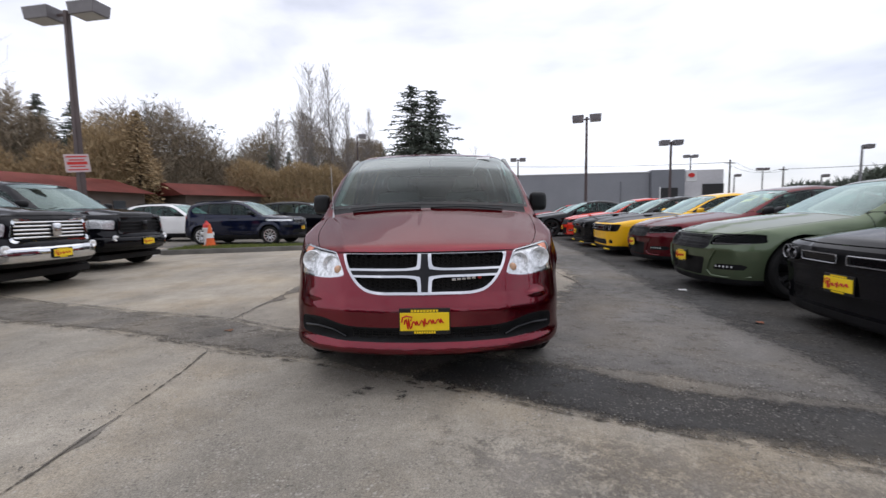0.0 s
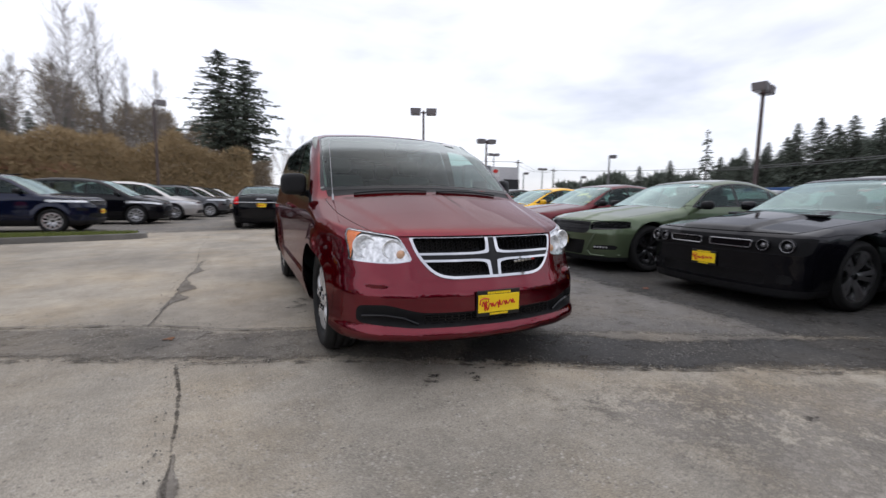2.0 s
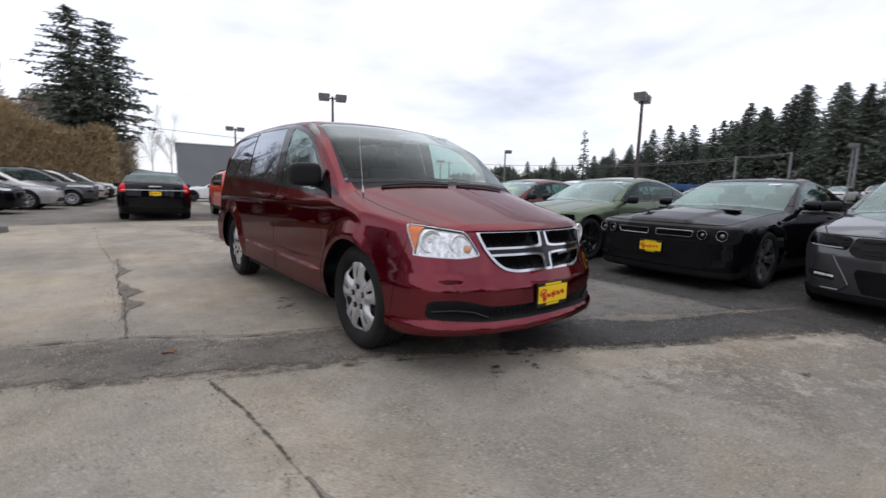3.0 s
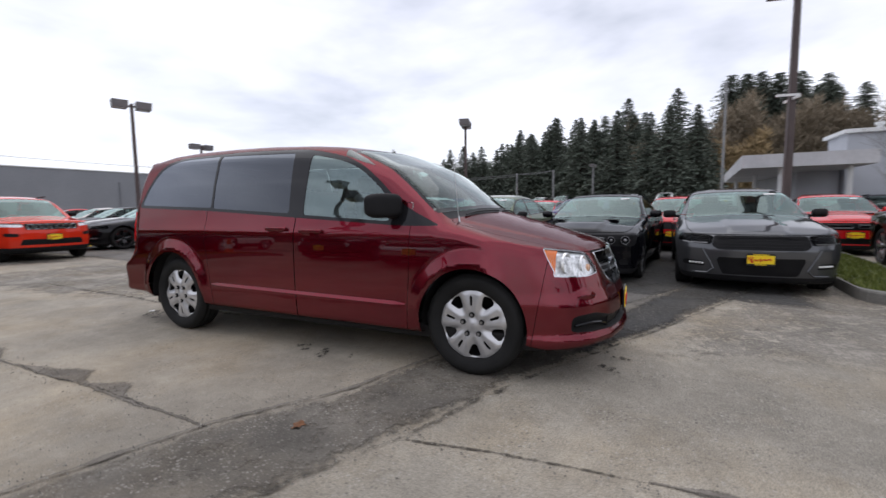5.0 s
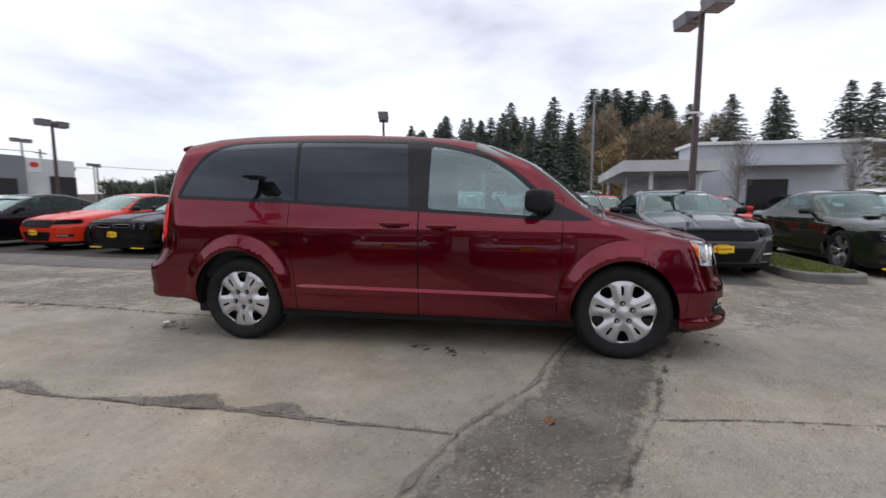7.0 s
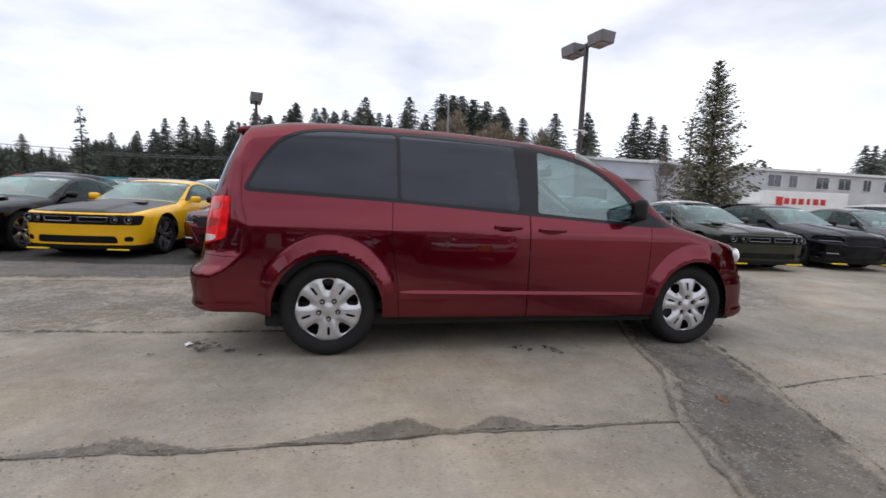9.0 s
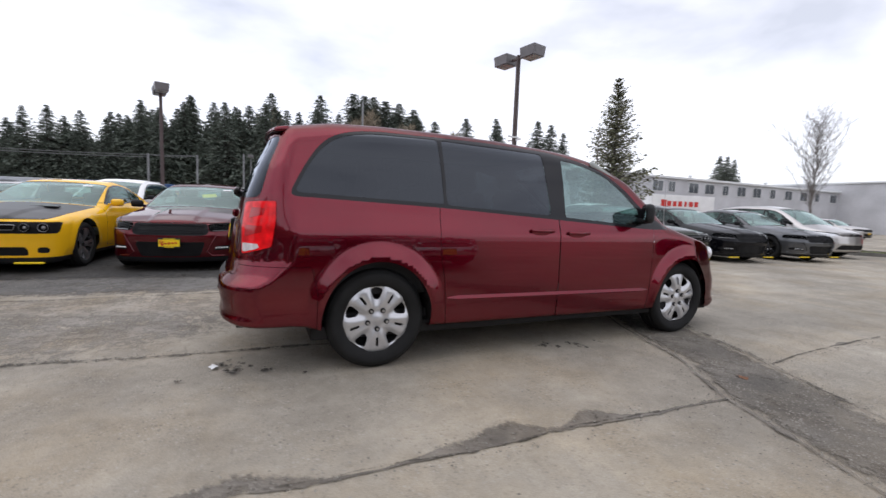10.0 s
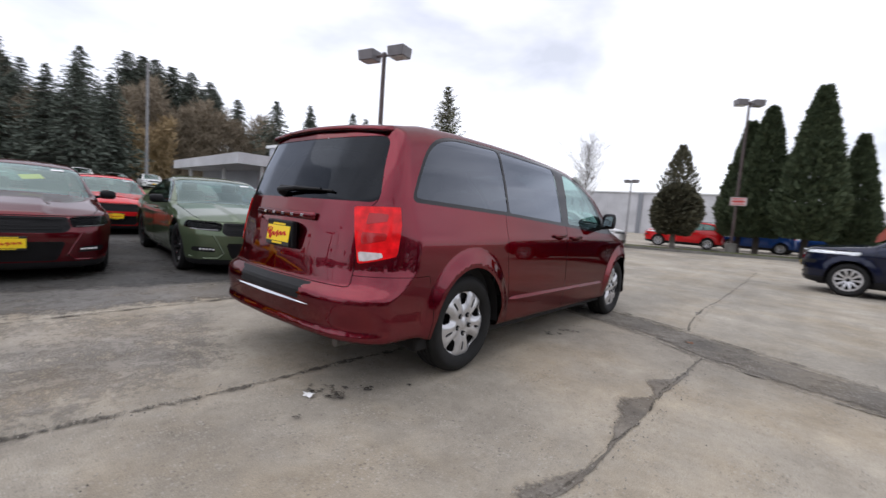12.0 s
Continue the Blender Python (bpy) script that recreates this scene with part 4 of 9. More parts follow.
# cabin
bm = bmesh.new()
add_box(bm, 0, 0.3, 0.36, 1.6, 3.9, 0.06)
part("cabin_floor", bm, INTERIOR, van)
bm = bmesh.new()
add_box(bm, 0, -1.05, 0.98, 1.56, 0.55, 0.16, 0.05)
add_box(bm, 0, -0.92, 0.80, 1.5, 0.30, 0.30, 0.05)
add_box(bm, 0.38, -0.98, 1.075, 0.42, 0.22, 0.07, 0.03)
dash = part("dashboard", bm, INTERIOR, van, "dark dashboard", smooth=True)
bm = bmesh.new()
m_w = Matrix.Translation((0.38, -0.72, 1.06)) @ Matrix.Rotation(radians(62), 4, "X")
for i in range(24):
    a0, a1 = 2 * math.pi * i / 24, 2 * math.pi * (i + 1) / 24
    add_tube(bm, m_w @ Vector((0.19 * math.cos(a0), 0.19 * math.sin(a0), 0)), m_w @ Vector((0.19 * math.cos(a1), 0.19 * math.sin(a1), 0)), 0.014, n=6, caps=False)
for a in (0.1, math.pi - 0.1, -math.pi / 2):
    add_tube(bm, m_w @ Vector((0, 0, -0.02)), m_w @ Vector((0.19 * math.cos(a), 0.19 * math.sin(a), 0)), 0.018, n=6)
add_tube(bm, m_w @ Vector((0, 0, -0.05)), m_w @ Vector((0, 0, 0.02)), 0.06, n=14)
part("steering_wheel", bm, PLASTIC, van, smooth=True)


def seat(x, y, wid, material, head=True, back_h=0.62):
    bm = bmesh.new()
    add_box(bm, x, y, 0.66, wid, 0.50, 0.16, 0.05)
    m_b = Matrix.Translation((x, y + 0.27, 0.72)) @ Matrix.Rotation(radians(-14), 4, "X")
    add_box(bm, 0, 0, back_h / 2, wid * 0.94, 0.13, back_h, 0.05, m_b)
    if head:
        for k in ((0,) if wid < 0.7 else (-wid / 3.2, wid / 3.2)):
            add_box(bm, k, 0.0, back_h + 0.11, 0.25, 0.10, 0.17, 0.045, m_b)
            add_tube(bm, m_b @ Vector((k - 0.05, 0, back_h - 0.02)), m_b @ Vector((k - 0.05, 0, back_h + 0.06)), 0.008, n=5)
            add_tube(bm, m_b @ Vector((k + 0.05, 0, back_h - 0.02)), m_b @ Vector((k + 0.05, 0, back_h + 0.06)), 0.008, n=5)
    return part("seat", bm, material, van, "grey cloth seat with headrest", smooth=True)


for x_ in (-0.40, 0.40):
    seat(x_, -0.32, 0.52, SEAT_CLOTH)
    seat(x_, 0.62, 0.52, SEAT_CLOTH)
seat(0.0, 1.52, 1.25, SEAT_CLOTH)
bm = bmesh.new()
add_box(bm, 0, 0.75, 1.655, 1.05, 1.8, 0.02, 0.008)
part("headliner", bm, SEAT_LIGHT, van, "light grey headliner")
for sx in (-1, 1):
    bm = bmesh.new()
    add_box(bm, sx * 0.835, -0.62, 0.80, 0.05, 0.95, 0.50, 0.02)
    add_box(bm, sx * 0.825, 0.45, 0.80, 0.05, 1.0, 0.60, 0.02)
    add_box(bm, sx * 0.82, 1.5, 0.82, 0.05, 1.0, 0.60, 0.02)
    part("door_trim", bm, INTERIOR, van)
    bm = bmesh.new()
    for (y0, z0), (y1, z1) in zip([(-1.30, 1.12), (-1.05, 1.28), (-0.78, 1.47)], [(-1.05, 1.28), (-0.78, 1.47), (-0.52, 1.60)]):
        add_tube(bm, (sx * (0.815 - 0.07 * (z0 - 1.1) / 0.5), y0, z0), (sx * (0.815 - 0.07 * (z1 - 1.1) / 0.5), y1, z1), 0.032, n=8)
    part("pillar_trim", bm, SEAT_LIGHT, van, "light grey windscreen pillar trim", smooth=True)
bm = bmesh.new()
add_box(bm, 0.0, -0.60, 1.51, 0.24, 0.05, 0.075, 0.02)
add_tube(bm, (0, -0.61, 1.54), (0, -0.65, 1.60), 0.012, n=6)
part("rear_view_mirror", bm, PLASTIC, van, smooth=True)
bm = bmesh.new()
add_box(bm, 0, 0, 0, 0.13, 0.05, 0.003, 0.0, Matrix.Translation((0.52, -0.70, float(V_TOP(-0.70 - 0.11 * 0.27)) - 0.055 * 0.27 + 0.004)) @ Matrix.Rotation(radians(25), 4, "X"))
part("window_sticker", bm, WHITE_PAPER, van, "white paper sticker in the windscreen")


# ---- other vehicles ----
PAINTED = RED  # stands for the body colour while a kind is built; each car then gets its own paint


def build_car(kind, s):
    """One car of a kind from its outlines, nose to -y, standing on z = 0 with its middle at the origin."""
    root = empty(kind)
    top_c, w_c = Curve(s["top"], s.get("soft", 0.04)), Curve(s["w"], 0.02)
    f_c, gf_c, r_c, gr_c = Curve(s["f"], 0.015), Curve(s["gf"], 0.03), Curve(s["r"], 0.015), Curve(s["gr"], 0.03)
    b_c = Curve(s["bot"], 0.03)
    bow, crown, arch, ar = s.get("bow", 0.12), s.get("crown", 0.07), s["arch"], s["ar"]
    ay0, ay1 = arch[0], arch[1]

    def fn(x, y, z):
        ax = np.abs(x)
        fade = np.clip((0.4 - y) / 1.2, 0, 1)
        tail = np.clip((y - 0.6) / 0.8, 0, 1)
        top = z - (top_c(y - (bow * fade - 0.6 * bow * tail * s.get("rear_bow", 1.0)) * ax * ax) - crown * ax * ax)
        fl = 0
        for cy in arch:
            q = np.sqrt((y - cy) ** 2 + (z - ar) ** 2)
            fl = fl + s.get("flare", 0.02) * np.clip((ar + 0.17 - q) / 0.10, 0, 1) * np.clip((z - 0.25) / 0.15, 0, 1)
        side = ax - w_c(z) - fl - s.get("hip", 0.0) * np.exp(-((y - ay1) / 0.7) ** 2) * np.exp(-((z - s.get("belt", 0.95) + 0.1) / 0.12) ** 2)
        if "bulge" in s:
            bw, bh, by = s["bulge"]
            top = top - bh * np.clip((bw - ax) / 0.06, 0, 1) * np.clip((by - y) / 0.1, 0, 1)
        d = smax(top, side, s.get("k", 0.12))
        d = smax(d, f_c(z) + gf_c(ax) - y, s.get("kf", 0.06))
        d = smax(d, y - (r_c(z) - gr_c(ax)), 0.08)
        return smax(d, b_c(y) - z, 0.03)

    y0, y1 = min(p[1] for p in s["f"]) - 0.1, max(p[1] for p in s["r"]) + 0.1
    wm = max(p[1] for p in s["w"]) + s.get("flare", 0.02) + 0.12
    body = shell_of(fn, (-wm, y0, 0.08), (wm, y1, max(p[1] for p in s["top"]) + 0.1), s.get("h", 0.042))
    ax_ = lambda q: np.abs(q.v[:, 0])
    for cy in arch:
        _, body = body.split(np.maximum(np.sqrt((body.v[:, 1] - cy) ** 2 + ((body.v[:, 2] - ar) * 0.96) ** 2) - ar - 0.042, 0.5 - ax_(body)))
    # side glass
    band, body = body.split(np.maximum(psd(body.v[:, 1], body.v[:, 2], rounded(s["band"], 0.06)), 0.35 - ax_(body)))
    inner, edge = band.split(psd(band.v[:, 1], band.v[:, 2], rounded(s["band"], 0.06)) + 0.022)
    cuts = s["pillars"]
    rest = inner
    for c, wd in cuts:
        a, b = rest.split(rest.v[:, 1] - (c - wd))
        p, b = b.split(b.v[:, 1] - (c + wd))
        edge = edge + p
        for q in a.sides():
            if len(q.f):
                q.moved(-0.005).link("side_window", CAR_GLASS, root)
        rest = b
    for q in rest.sides():
        if len(q.f):
            q.moved(-0.005).link("side_window", CAR_GLASS, root)
    for q in edge.sides():
        q.moved(-0.001).link("window_trim", GLOSS_BLACK, root)
    # windscreen, back glass
    ws_y0, ws_y1, ws_w0, ws_w1 = s["ws"]
    base = lambda q: ws_y0 + bow * q.v[:, 0] ** 2 - q.v[:, 1]
    head = lambda q: q.v[:, 1] - (ws_y1 + 0.5 * bow * q.v[:, 0] ** 2)
    wide = lambda q: ax_(q) - (ws_w0 + (ws_w1 - ws_w0) * np.clip((q.v[:, 1] - ws_y0) / (ws_y1 - ws_y0), 0, 1))
    screen, body = body.split(np.maximum.reduce([base(body), head(body), wide(body), s.get("belt", 0.95) - 0.05 - body.v[:, 2]]))
    screen.moved(-0.004).link("windscreen", SCREEN_GLASS, root, "greenish reflecting windscreen")
    by0, by1, bw0, bw1, bz = s["back"]
    bg, body = body.split(np.maximum.reduce([by0 - body.v[:, 1], body.v[:, 1] - by1, ax_(body) - (bw0 + (bw1 - bw0) * np.clip((body.v[:, 1] - by0) / (by1 - by0), 0, 1)), bz - body.v[:, 2]]))
    if len(bg.f):
        bg.moved(-0.004).link("rear_window", CAR_GLASS, root)
    # shapes in the face and the tail: (name, outline in x and z, material, depth, mirrored, rear)
    for name, outline, material, depth, mirrored, rear in s["face"]:
        o = rounded(outline, 0.03)
        px = (lambda q: np.abs(q.v[:, 0])) if mirrored else (lambda q: q.v[:, 0])
        half = (lambda q: max(p[1] for p in s['r']) - 0.28 - q.v[:, 1]) if rear else (lambda q: q.v[:, 1] + s.get("face_y", 1.2))
        bit, body = body.split(np.maximum(psd(px(body), body.v[:, 2], o), half(body)))
        if not len(bit.f):
            continue
        for q in (bit.sides() if mirrored else (bit,)):
            if not len(q.f):
                continue
            if depth > 0:
                q.thick(depth, -0.03).link(name, material, root)
            elif name == "headlight":
                lens = q.moved(0.001).link("headlight", SMOKED_GLASS if material is DARK_LAMP else LAMP_GLASS, root)
                q.moved(-0.035).link("reflector", material, lens)
            else:
                dd = np.clip(-psd(px(q), q.v[:, 2], o) / 0.03, 0, 1)
                Shell(q.v - q.n * (np.minimum(-depth, 0.08) * dd)[:, None], q.n, q.f).link(name, material, root)
    # bonnet in another colour or the same, with a gap
    hood_o = rounded(s["hood"], 0.06)
    hsel = lambda q: np.maximum.reduce([psd(ax_(q) * np.sign(q.v[:, 0]), q.v[:, 1], hood_o), s["hood_z"] - q.v[:, 2], q.v[:, 1] - ws_y0 - bow * q.v[:, 0] ** 2 + 0.02])
    hood, body = body.split(hsel(body))
    skin, gap = hood.split(hsel(hood) + 0.009)
    skin.link("hood", PAINTED, root)
    gap.moved(-0.012).link("panel_gap", SEAM, root)
    for door in s.get("doors", ()):
        o = rounded(door, 0.05)
        dsel = lambda q: np.maximum(psd(q.v[:, 1], q.v[:, 2], o), 0.6 - ax_(q))
        d_, body = body.split(dsel(body))
        skin, gap = d_.split(dsel(d_) + 0.008)
        for q in gap.sides():
            q.moved(-0.012).link("panel_gap", SEAM, root)
        for q in skin.sides():
            q.link("door", PAINTED, root)
    sill, body = body.split(np.maximum(body.v[:, 2] - s.get("sill", 0.24), -10 + 0 * body.v[:, 2]))
    sill.link("lower_trim", s.get("sill_mat", PLASTIC), root)
    body.link("body", PAINTED, root)
    # running gear
    bm = bmesh.new()
    add_box(bm, 0, 0.0, 0.26, 2 * s["track"] - 0.1, y1 - y0 - 0.9, 0.12, 0.02)
    part("underbody", bm, SEAM, root)
    for i, cy in enumerate(arch):
        for sx in (-1, 1):
            bm = bmesh.new()
            n = 14
            r0, r1 = [], []
            for j in range(n + 1):
                a = math.pi * (-0.06 + 1.12 * j / n)
                p = ((ar + 0.055) * math.cos(a) + cy, (ar + 0.055) * math.sin(a) + ar)
                r0.append(bm.verts.new((sx * (s["track"] + 0.08), *p)))
                r1.append(bm.verts.new((sx * (s["track"] - 0.25), *p)))
            for j in range(n):
                bm.faces.new((r0[j], r0[j + 1], r1[j + 1], r1[j]))
            bm.faces.new(r1)
            part("wheel_well", bm, SEAM, root)
            wheel(root, sx, cy, ar, sx * s["track"], ar, s.get("tw", 0.24), ar * s.get("rim", 0.72), s.get("rims", "five"), s.get("rim_mat", BLACK_RIM), 0.3 + i)
    # mirrors
    mx, my, mz = s["mirror"]
    for sx in (-1, 1):
        bm = bmesh.new()
        add_box(bm, sx * mx, my, mz, 0.20, 0.11, 0.13, 0.045)
        add_box(bm, sx * (mx - 0.11), my + 0.01, mz - 0.04, 0.10, 0.06, 0.04, 0.01)
        part("door_mirror", bm, s.get("mirror_mat", PLASTIC), root, smooth=True)
        for dy, dz in s["handles"]:
            bm = bmesh.new()
            add_box(bm, sx * (float(w_c(dz)) + 0.016), dy, dz, 0.02, 0.2, 0.028, 0.008)
            part("door_handle", bm, PAINTED, root, smooth=True)
    # cabin
    sw = s["cab_w"]
    bm = bmesh.new()
    add_box(bm, 0, ws_y0 + 0.45, s.get("belt", 0.95) - 0.12, sw * 2, 0.6, 0.16, 0.05)
    part("dashboard", bm, INTERIOR, root, smooth=True)
    for sx in (-1, 1):
        bm = bmesh.new()
        yc, zt = ws_y1 + 0.45, s.get("belt", 0.95)
        add_box(bm, sx * sw * 0.52, yc, zt - 0.12, 0.50, 0.14, 0.66, 0.06, None)
        add_box(bm, sx * sw * 0.52, yc + 0.03, zt + 0.29, 0.26, 0.10, 0.17, 0.04)
        part("seat", bm, INTERIOR, root, smooth=True)
    bm = bmesh.new()
    add_box(bm, 0, by0 - 0.25 if by0 > 0.6 else 1.0, s.get("belt", 0.95) - 0.22, sw * 1.8, 0.16, 0.5, 0.06)
    add_box(bm, 0, 0.2, 0.42, sw * 2, 2.6, 0.05)
    part("rear_bench", bm, INTERIOR, root, smooth=True)
    if "extras" in s:
        s["extras"](root, lambda x, z: float(f_c(z) + gf_c(abs(x))), lambda x, y: float(top_c(y - bow * x * x) - crown * x * x))
    return root


CAR_GLASS = glass_mat("car_side_glass", (0.45, 0.57, 0.54), face=0.035, tone=(0.75, 0.9, 0.88))
SCREEN_GLASS = glass_mat("car_windscreen_glass", (0.52, 0.70, 0.64), face=0.045, tone=(0.74, 0.90, 0.86), power=3.4)
SMOKED_GLASS = glass_mat("smoked_lens", (0.35, 0.36, 0.37), face=0.006, power=6.0)
DARK_LAMP = mat("smoked_lamp", (0.006, 0.006, 0.007), rough=0.12, metal=0.0, spec=0.14, stain=0.3, stain_scale=20)
LAMP_GREY = mat("dim_lamp_ring", (0.30, 0.30, 0.31), rough=0.2, metal=0.6)
CHROME_SLOT = mat("grille_chrome", (0.62, 0.62, 0.63), rough=0.16, metal=1.0)


def sticker(root, top, x, y):
    """A small white price paper at the top corner of a windscreen."""
    slope = math.atan2(top(x, y + 0.05) - top(x, y - 0.05), 0.1)
    bm = bmesh.new()
    add_box(bm, 0, 0, 0, 0.15, 0.06, 0.003, 0.0, Matrix.Translation((x, y, top(x, y) + 0.004)) @ Matrix.Rotation(slope, 4, "X"))
    part("price_sticker", bm, WHITE_PAPER, root, "small white windscreen paper")


def charger_extras(root, front, top):
    sticker(root, top, 0.44, -0.30)
    plate(root, (0, front(0, 0.46) - 0.014, 0.465), Matrix.Identity(4))
    for sx in (-1, 1):
        bm = bmesh.new()
        for k in range(5):
            add_box(bm, sx * (0.62 + 0.035 * k), front(0.62 + 0.035 * k, 0.385) + 0.006, 0.385, 0.03, 0.012, 0.022, 0.003)
        part("fog_lamp", bm, REFLECTOR, root, "slim white fog lamp row")
        bm = bmesh.new()
        pts = [(0.63, 0.585), (0.57, 0.47), (0.50, 0.325), (0.56, 0.262), (0.70, 0.255), (0.86, 0.275)]
        for (a, za), (b, zb) in zip(pts, pts[1:]):
            add_tube(bm, (sx * a, front(a, za) - 0.004, za), (sx * b, front(b, zb) - 0.004, zb), 0.012, n=6)
        part("bumper_blade", bm, PAINTED, root)
        bm = bmesh.new()
        add_pipe(bm, [(sx * c, front(c, 0.668) - 0.002, 0.660 + 0.03 * max(0.0, c - 0.70)) for c in (0.57, 0.62, 0.68, 0.74, 0.80, 0.85)], 0.006, 5)
        part("lamp_strip", bm, LAMP_GREY, root, "thin light strip under the headlight")
        bm = bmesh.new()
        add_box(bm, sx * 0.872, -2.03, 0.55, 0.03, 0.035, 0.12, 0.004, None)
        part("side_marker", bm, TAIL_DARK, root, "red-orange side marker")
    for k in range(4):
        bm = bmesh.new()
        z = 0.62 + 0.038 * k
        add_pipe(bm, [(i * 0.055, front(i * 0.055, z) + 0.034, z) for i in range(-8, 9)], 0.004, 4)
        part("grille_slat", bm, PLASTIC, root)


def challenger_extras(root, front, top):
    sticker(root, top, 0.42, -0.17)
    for sx in (-1, 1):
        for cx, r in ((0.775, 0.068), (0.590, 0.060)):
            bm = bmesh.new()
            add_lathe(bm, [(r, -0.02), (r, 0.018), (r - 0.010, 0.022), (r - 0.016, 0.004), (r * 0.55, -0.02), (r * 0.35, -0.012), (0, -0.006)], 24)
            ob = part("round_headlight", bm, DARK_LAMP, root, "round headlight in a dark bezel", smooth=True)
            ob.matrix_basis = look((sx * cx, front(cx, 0.665) + 0.012, 0.665), (sx * cx * 0.85, front(cx, 0.665) + 1.0, 0.665))
            bm = bmesh.new()
            add_lathe(bm, [(r * 0.80, 0.014), (r * 0.84, 0.022), (r * 0.90, 0.022), (r * 0.93, 0.014)], 24)
            part("lamp_ring", bm, LAMP_GREY, ob, smooth=True)
            bm = bmesh.new()
            add_lathe(bm, [(r * 0.42, -0.016), (r * 0.40, 0.0), (r * 0.25, 0.010), (0.0, 0.013)], 16)
            part("projector_lens", bm, LAMP_GREY, ob, smooth=True)
        bm = bmesh.new()
        ring_o = rounded([(0.05, 0.628), (0.47, 0.628), (0.49, 0.700), (0.05, 0.700)], 0.02, 4)
        loop = [(sx * p[0], front(p[0], 0.665) + 0.012, p[1]) for p in ring_o]
        add_pipe(bm, loop + loop[:1], 0.006, 5)
        part("grille_ring", bm, LAMP_GREY, root, "thin bright grille outline")
        bm = bmesh.new()
        add_box(bm, sx * 0.27, 0, 0, 0.40, 0.02, 0.060, 0.008)
        for v in bm.verts:
            v.co.y += front(abs(v.co.x), 0.665) + 0.03
            v.co.z += 0.664
        part("grille_insert", bm, DARK_LAMP, root)
        bm = bmesh.new()
        m = Matrix.Translation((sx * 0.36, -1.42, top(0.36, -1.42) + 0.012)) @ Matrix.Rotation(radians(2), 4, "X")
        add_box(bm, 0, 0, 0, 0.34, 0.16, 0.03, 0.012, m)
        part("hood_scoop", bm, GLOSS_BLACK, root, "black hood scoop")
    plate(root, (0.0, front(0, 0.47) - 0.014, 0.47), Matrix.Identity(4))


def lip_guard(root, y, z, half=0.62):
    """Yellow shipping guards at the corners of the front lip."""
    for sx in (-1, 1):
        bm = bmesh.new()
        add_box(bm, sx * half, y, z, 0.34, 0.05, 0.025, 0.008, None)
        ob = part("lip_guard", bm, PLATE_YELLOW, root, "yellow guard on the front lip")
        ob.rotation_euler = (0, 0, 0)


CHARGER = dict(
    top=[(-2.7, 0.62), (-2.5, 0.715), (-2.4, 0.785), (-2.1, 0.875), (-1.5, 0.955), (-1.08, 1.005), (-1.0, 1.03), (-0.35, 1.345), (-0.05, 1.435), (0.35, 1.475), (0.8, 1.445), (1.25, 1.335), (1.75, 1.145), (1.95, 1.105), (2.4, 1.085), (2.6, 1.0)],
    w=[(0.1, 0.82), (0.2, 0.87), (0.35, 0.915), (0.6, 0.930), (0.8, 0.925), (0.92, 0.900), (1.0, 0.865), (1.2, 0.775), (1.4, 0.675), (1.5, 0.60)],
    f=[(0.1, -2.40), (0.18, -2.47), (0.3, -2.50), (0.45, -2.52), (0.58, -2.525), (0.68, -2.49), (0.80, -2.42)],
    gf=[(0, 0), (0.3, 0.02), (0.6, 0.10), (0.8, 0.25), (0.95, 0.60)], r=[(0.2, 2.40), (0.35, 2.48), (0.7, 2.52), (0.95, 2.50), (1.1, 2.44)], gr=[(0, 0), (0.4, 0.02), (0.7, 0.10), (0.85, 0.24), (0.95, 0.5)],
    bot=[(-2.6, 0.15), (-1.9, 0.17), (1.8, 0.20), (2.6, 0.24)], arch=(-1.60, 1.455), ar=0.36, track=0.80, flare=0.018, hip=0.02, belt=0.99,
    band=[(-0.80, 0.985), (-0.25, 1.325, 0.2), (0.25, 1.402, 0.3), (0.75, 1.375, 0.3), (1.15, 1.255, 0.2), (1.40, 1.10), (1.2, 1.045), (0.2, 1.005)], pillars=[(0.22, 0.035), (1.02, 0.03)],
    ws=(-1.06, -0.17, 0.80, 0.675), back=(0.98, 1.74, 0.58, 0.68, 1.10),
    face=[("headlight", [(0.53, 0.640), (0.50, 0.758), (0.80, 0.782), (0.96, 0.762), (0.96, 0.690), (0.80, 0.655)], DARK_LAMP, 0.0, True, False),
          ("grille", [(-0.53, 0.630), (-0.46, 0.580), (0.46, 0.580), (0.53, 0.630), (0.495, 0.762), (-0.495, 0.762)], PLASTIC, -0.05, False, False),
          ("lower_intake", [(-0.40, 0.255), (0.40, 0.255), (0.48, 0.48), (-0.48, 0.48)], PLASTIC, -0.05, False, False),
          ("fog_recess", [(0.58, 0.345), (0.86, 0.355), (0.84, 0.42), (0.62, 0.415)], PLASTIC, -0.02, True, False),
          ("tail_light", [(-0.93, 0.90), (0.93, 0.90), (0.93, 1.0), (-0.93, 1.0)], TAIL_RED, 0.006, False, True)],
    hood=[(-0.62, -2.6), (0.62, -2.6), (0.80, -2.0), (0.80, -0.9), (-0.80, -0.9), (-0.80, -2.0)], hood_z=0.768, bulge=(0.34, 0.018, -1.1),
    doors=([(-0.88, 0.30), (0.20, 0.28), (0.22, 1.02), (-0.9, 1.02)], [(0.22, 0.28), (0.95, 0.28), (1.30, 0.75), (1.28, 1.06), (0.24, 1.02)]),
    mirror=(1.02, -0.66, 1.03), handles=((0.02, 0.86), (1.0, 0.90)), cab_w=0.66, face_y=1.98, extras=charger_extras)
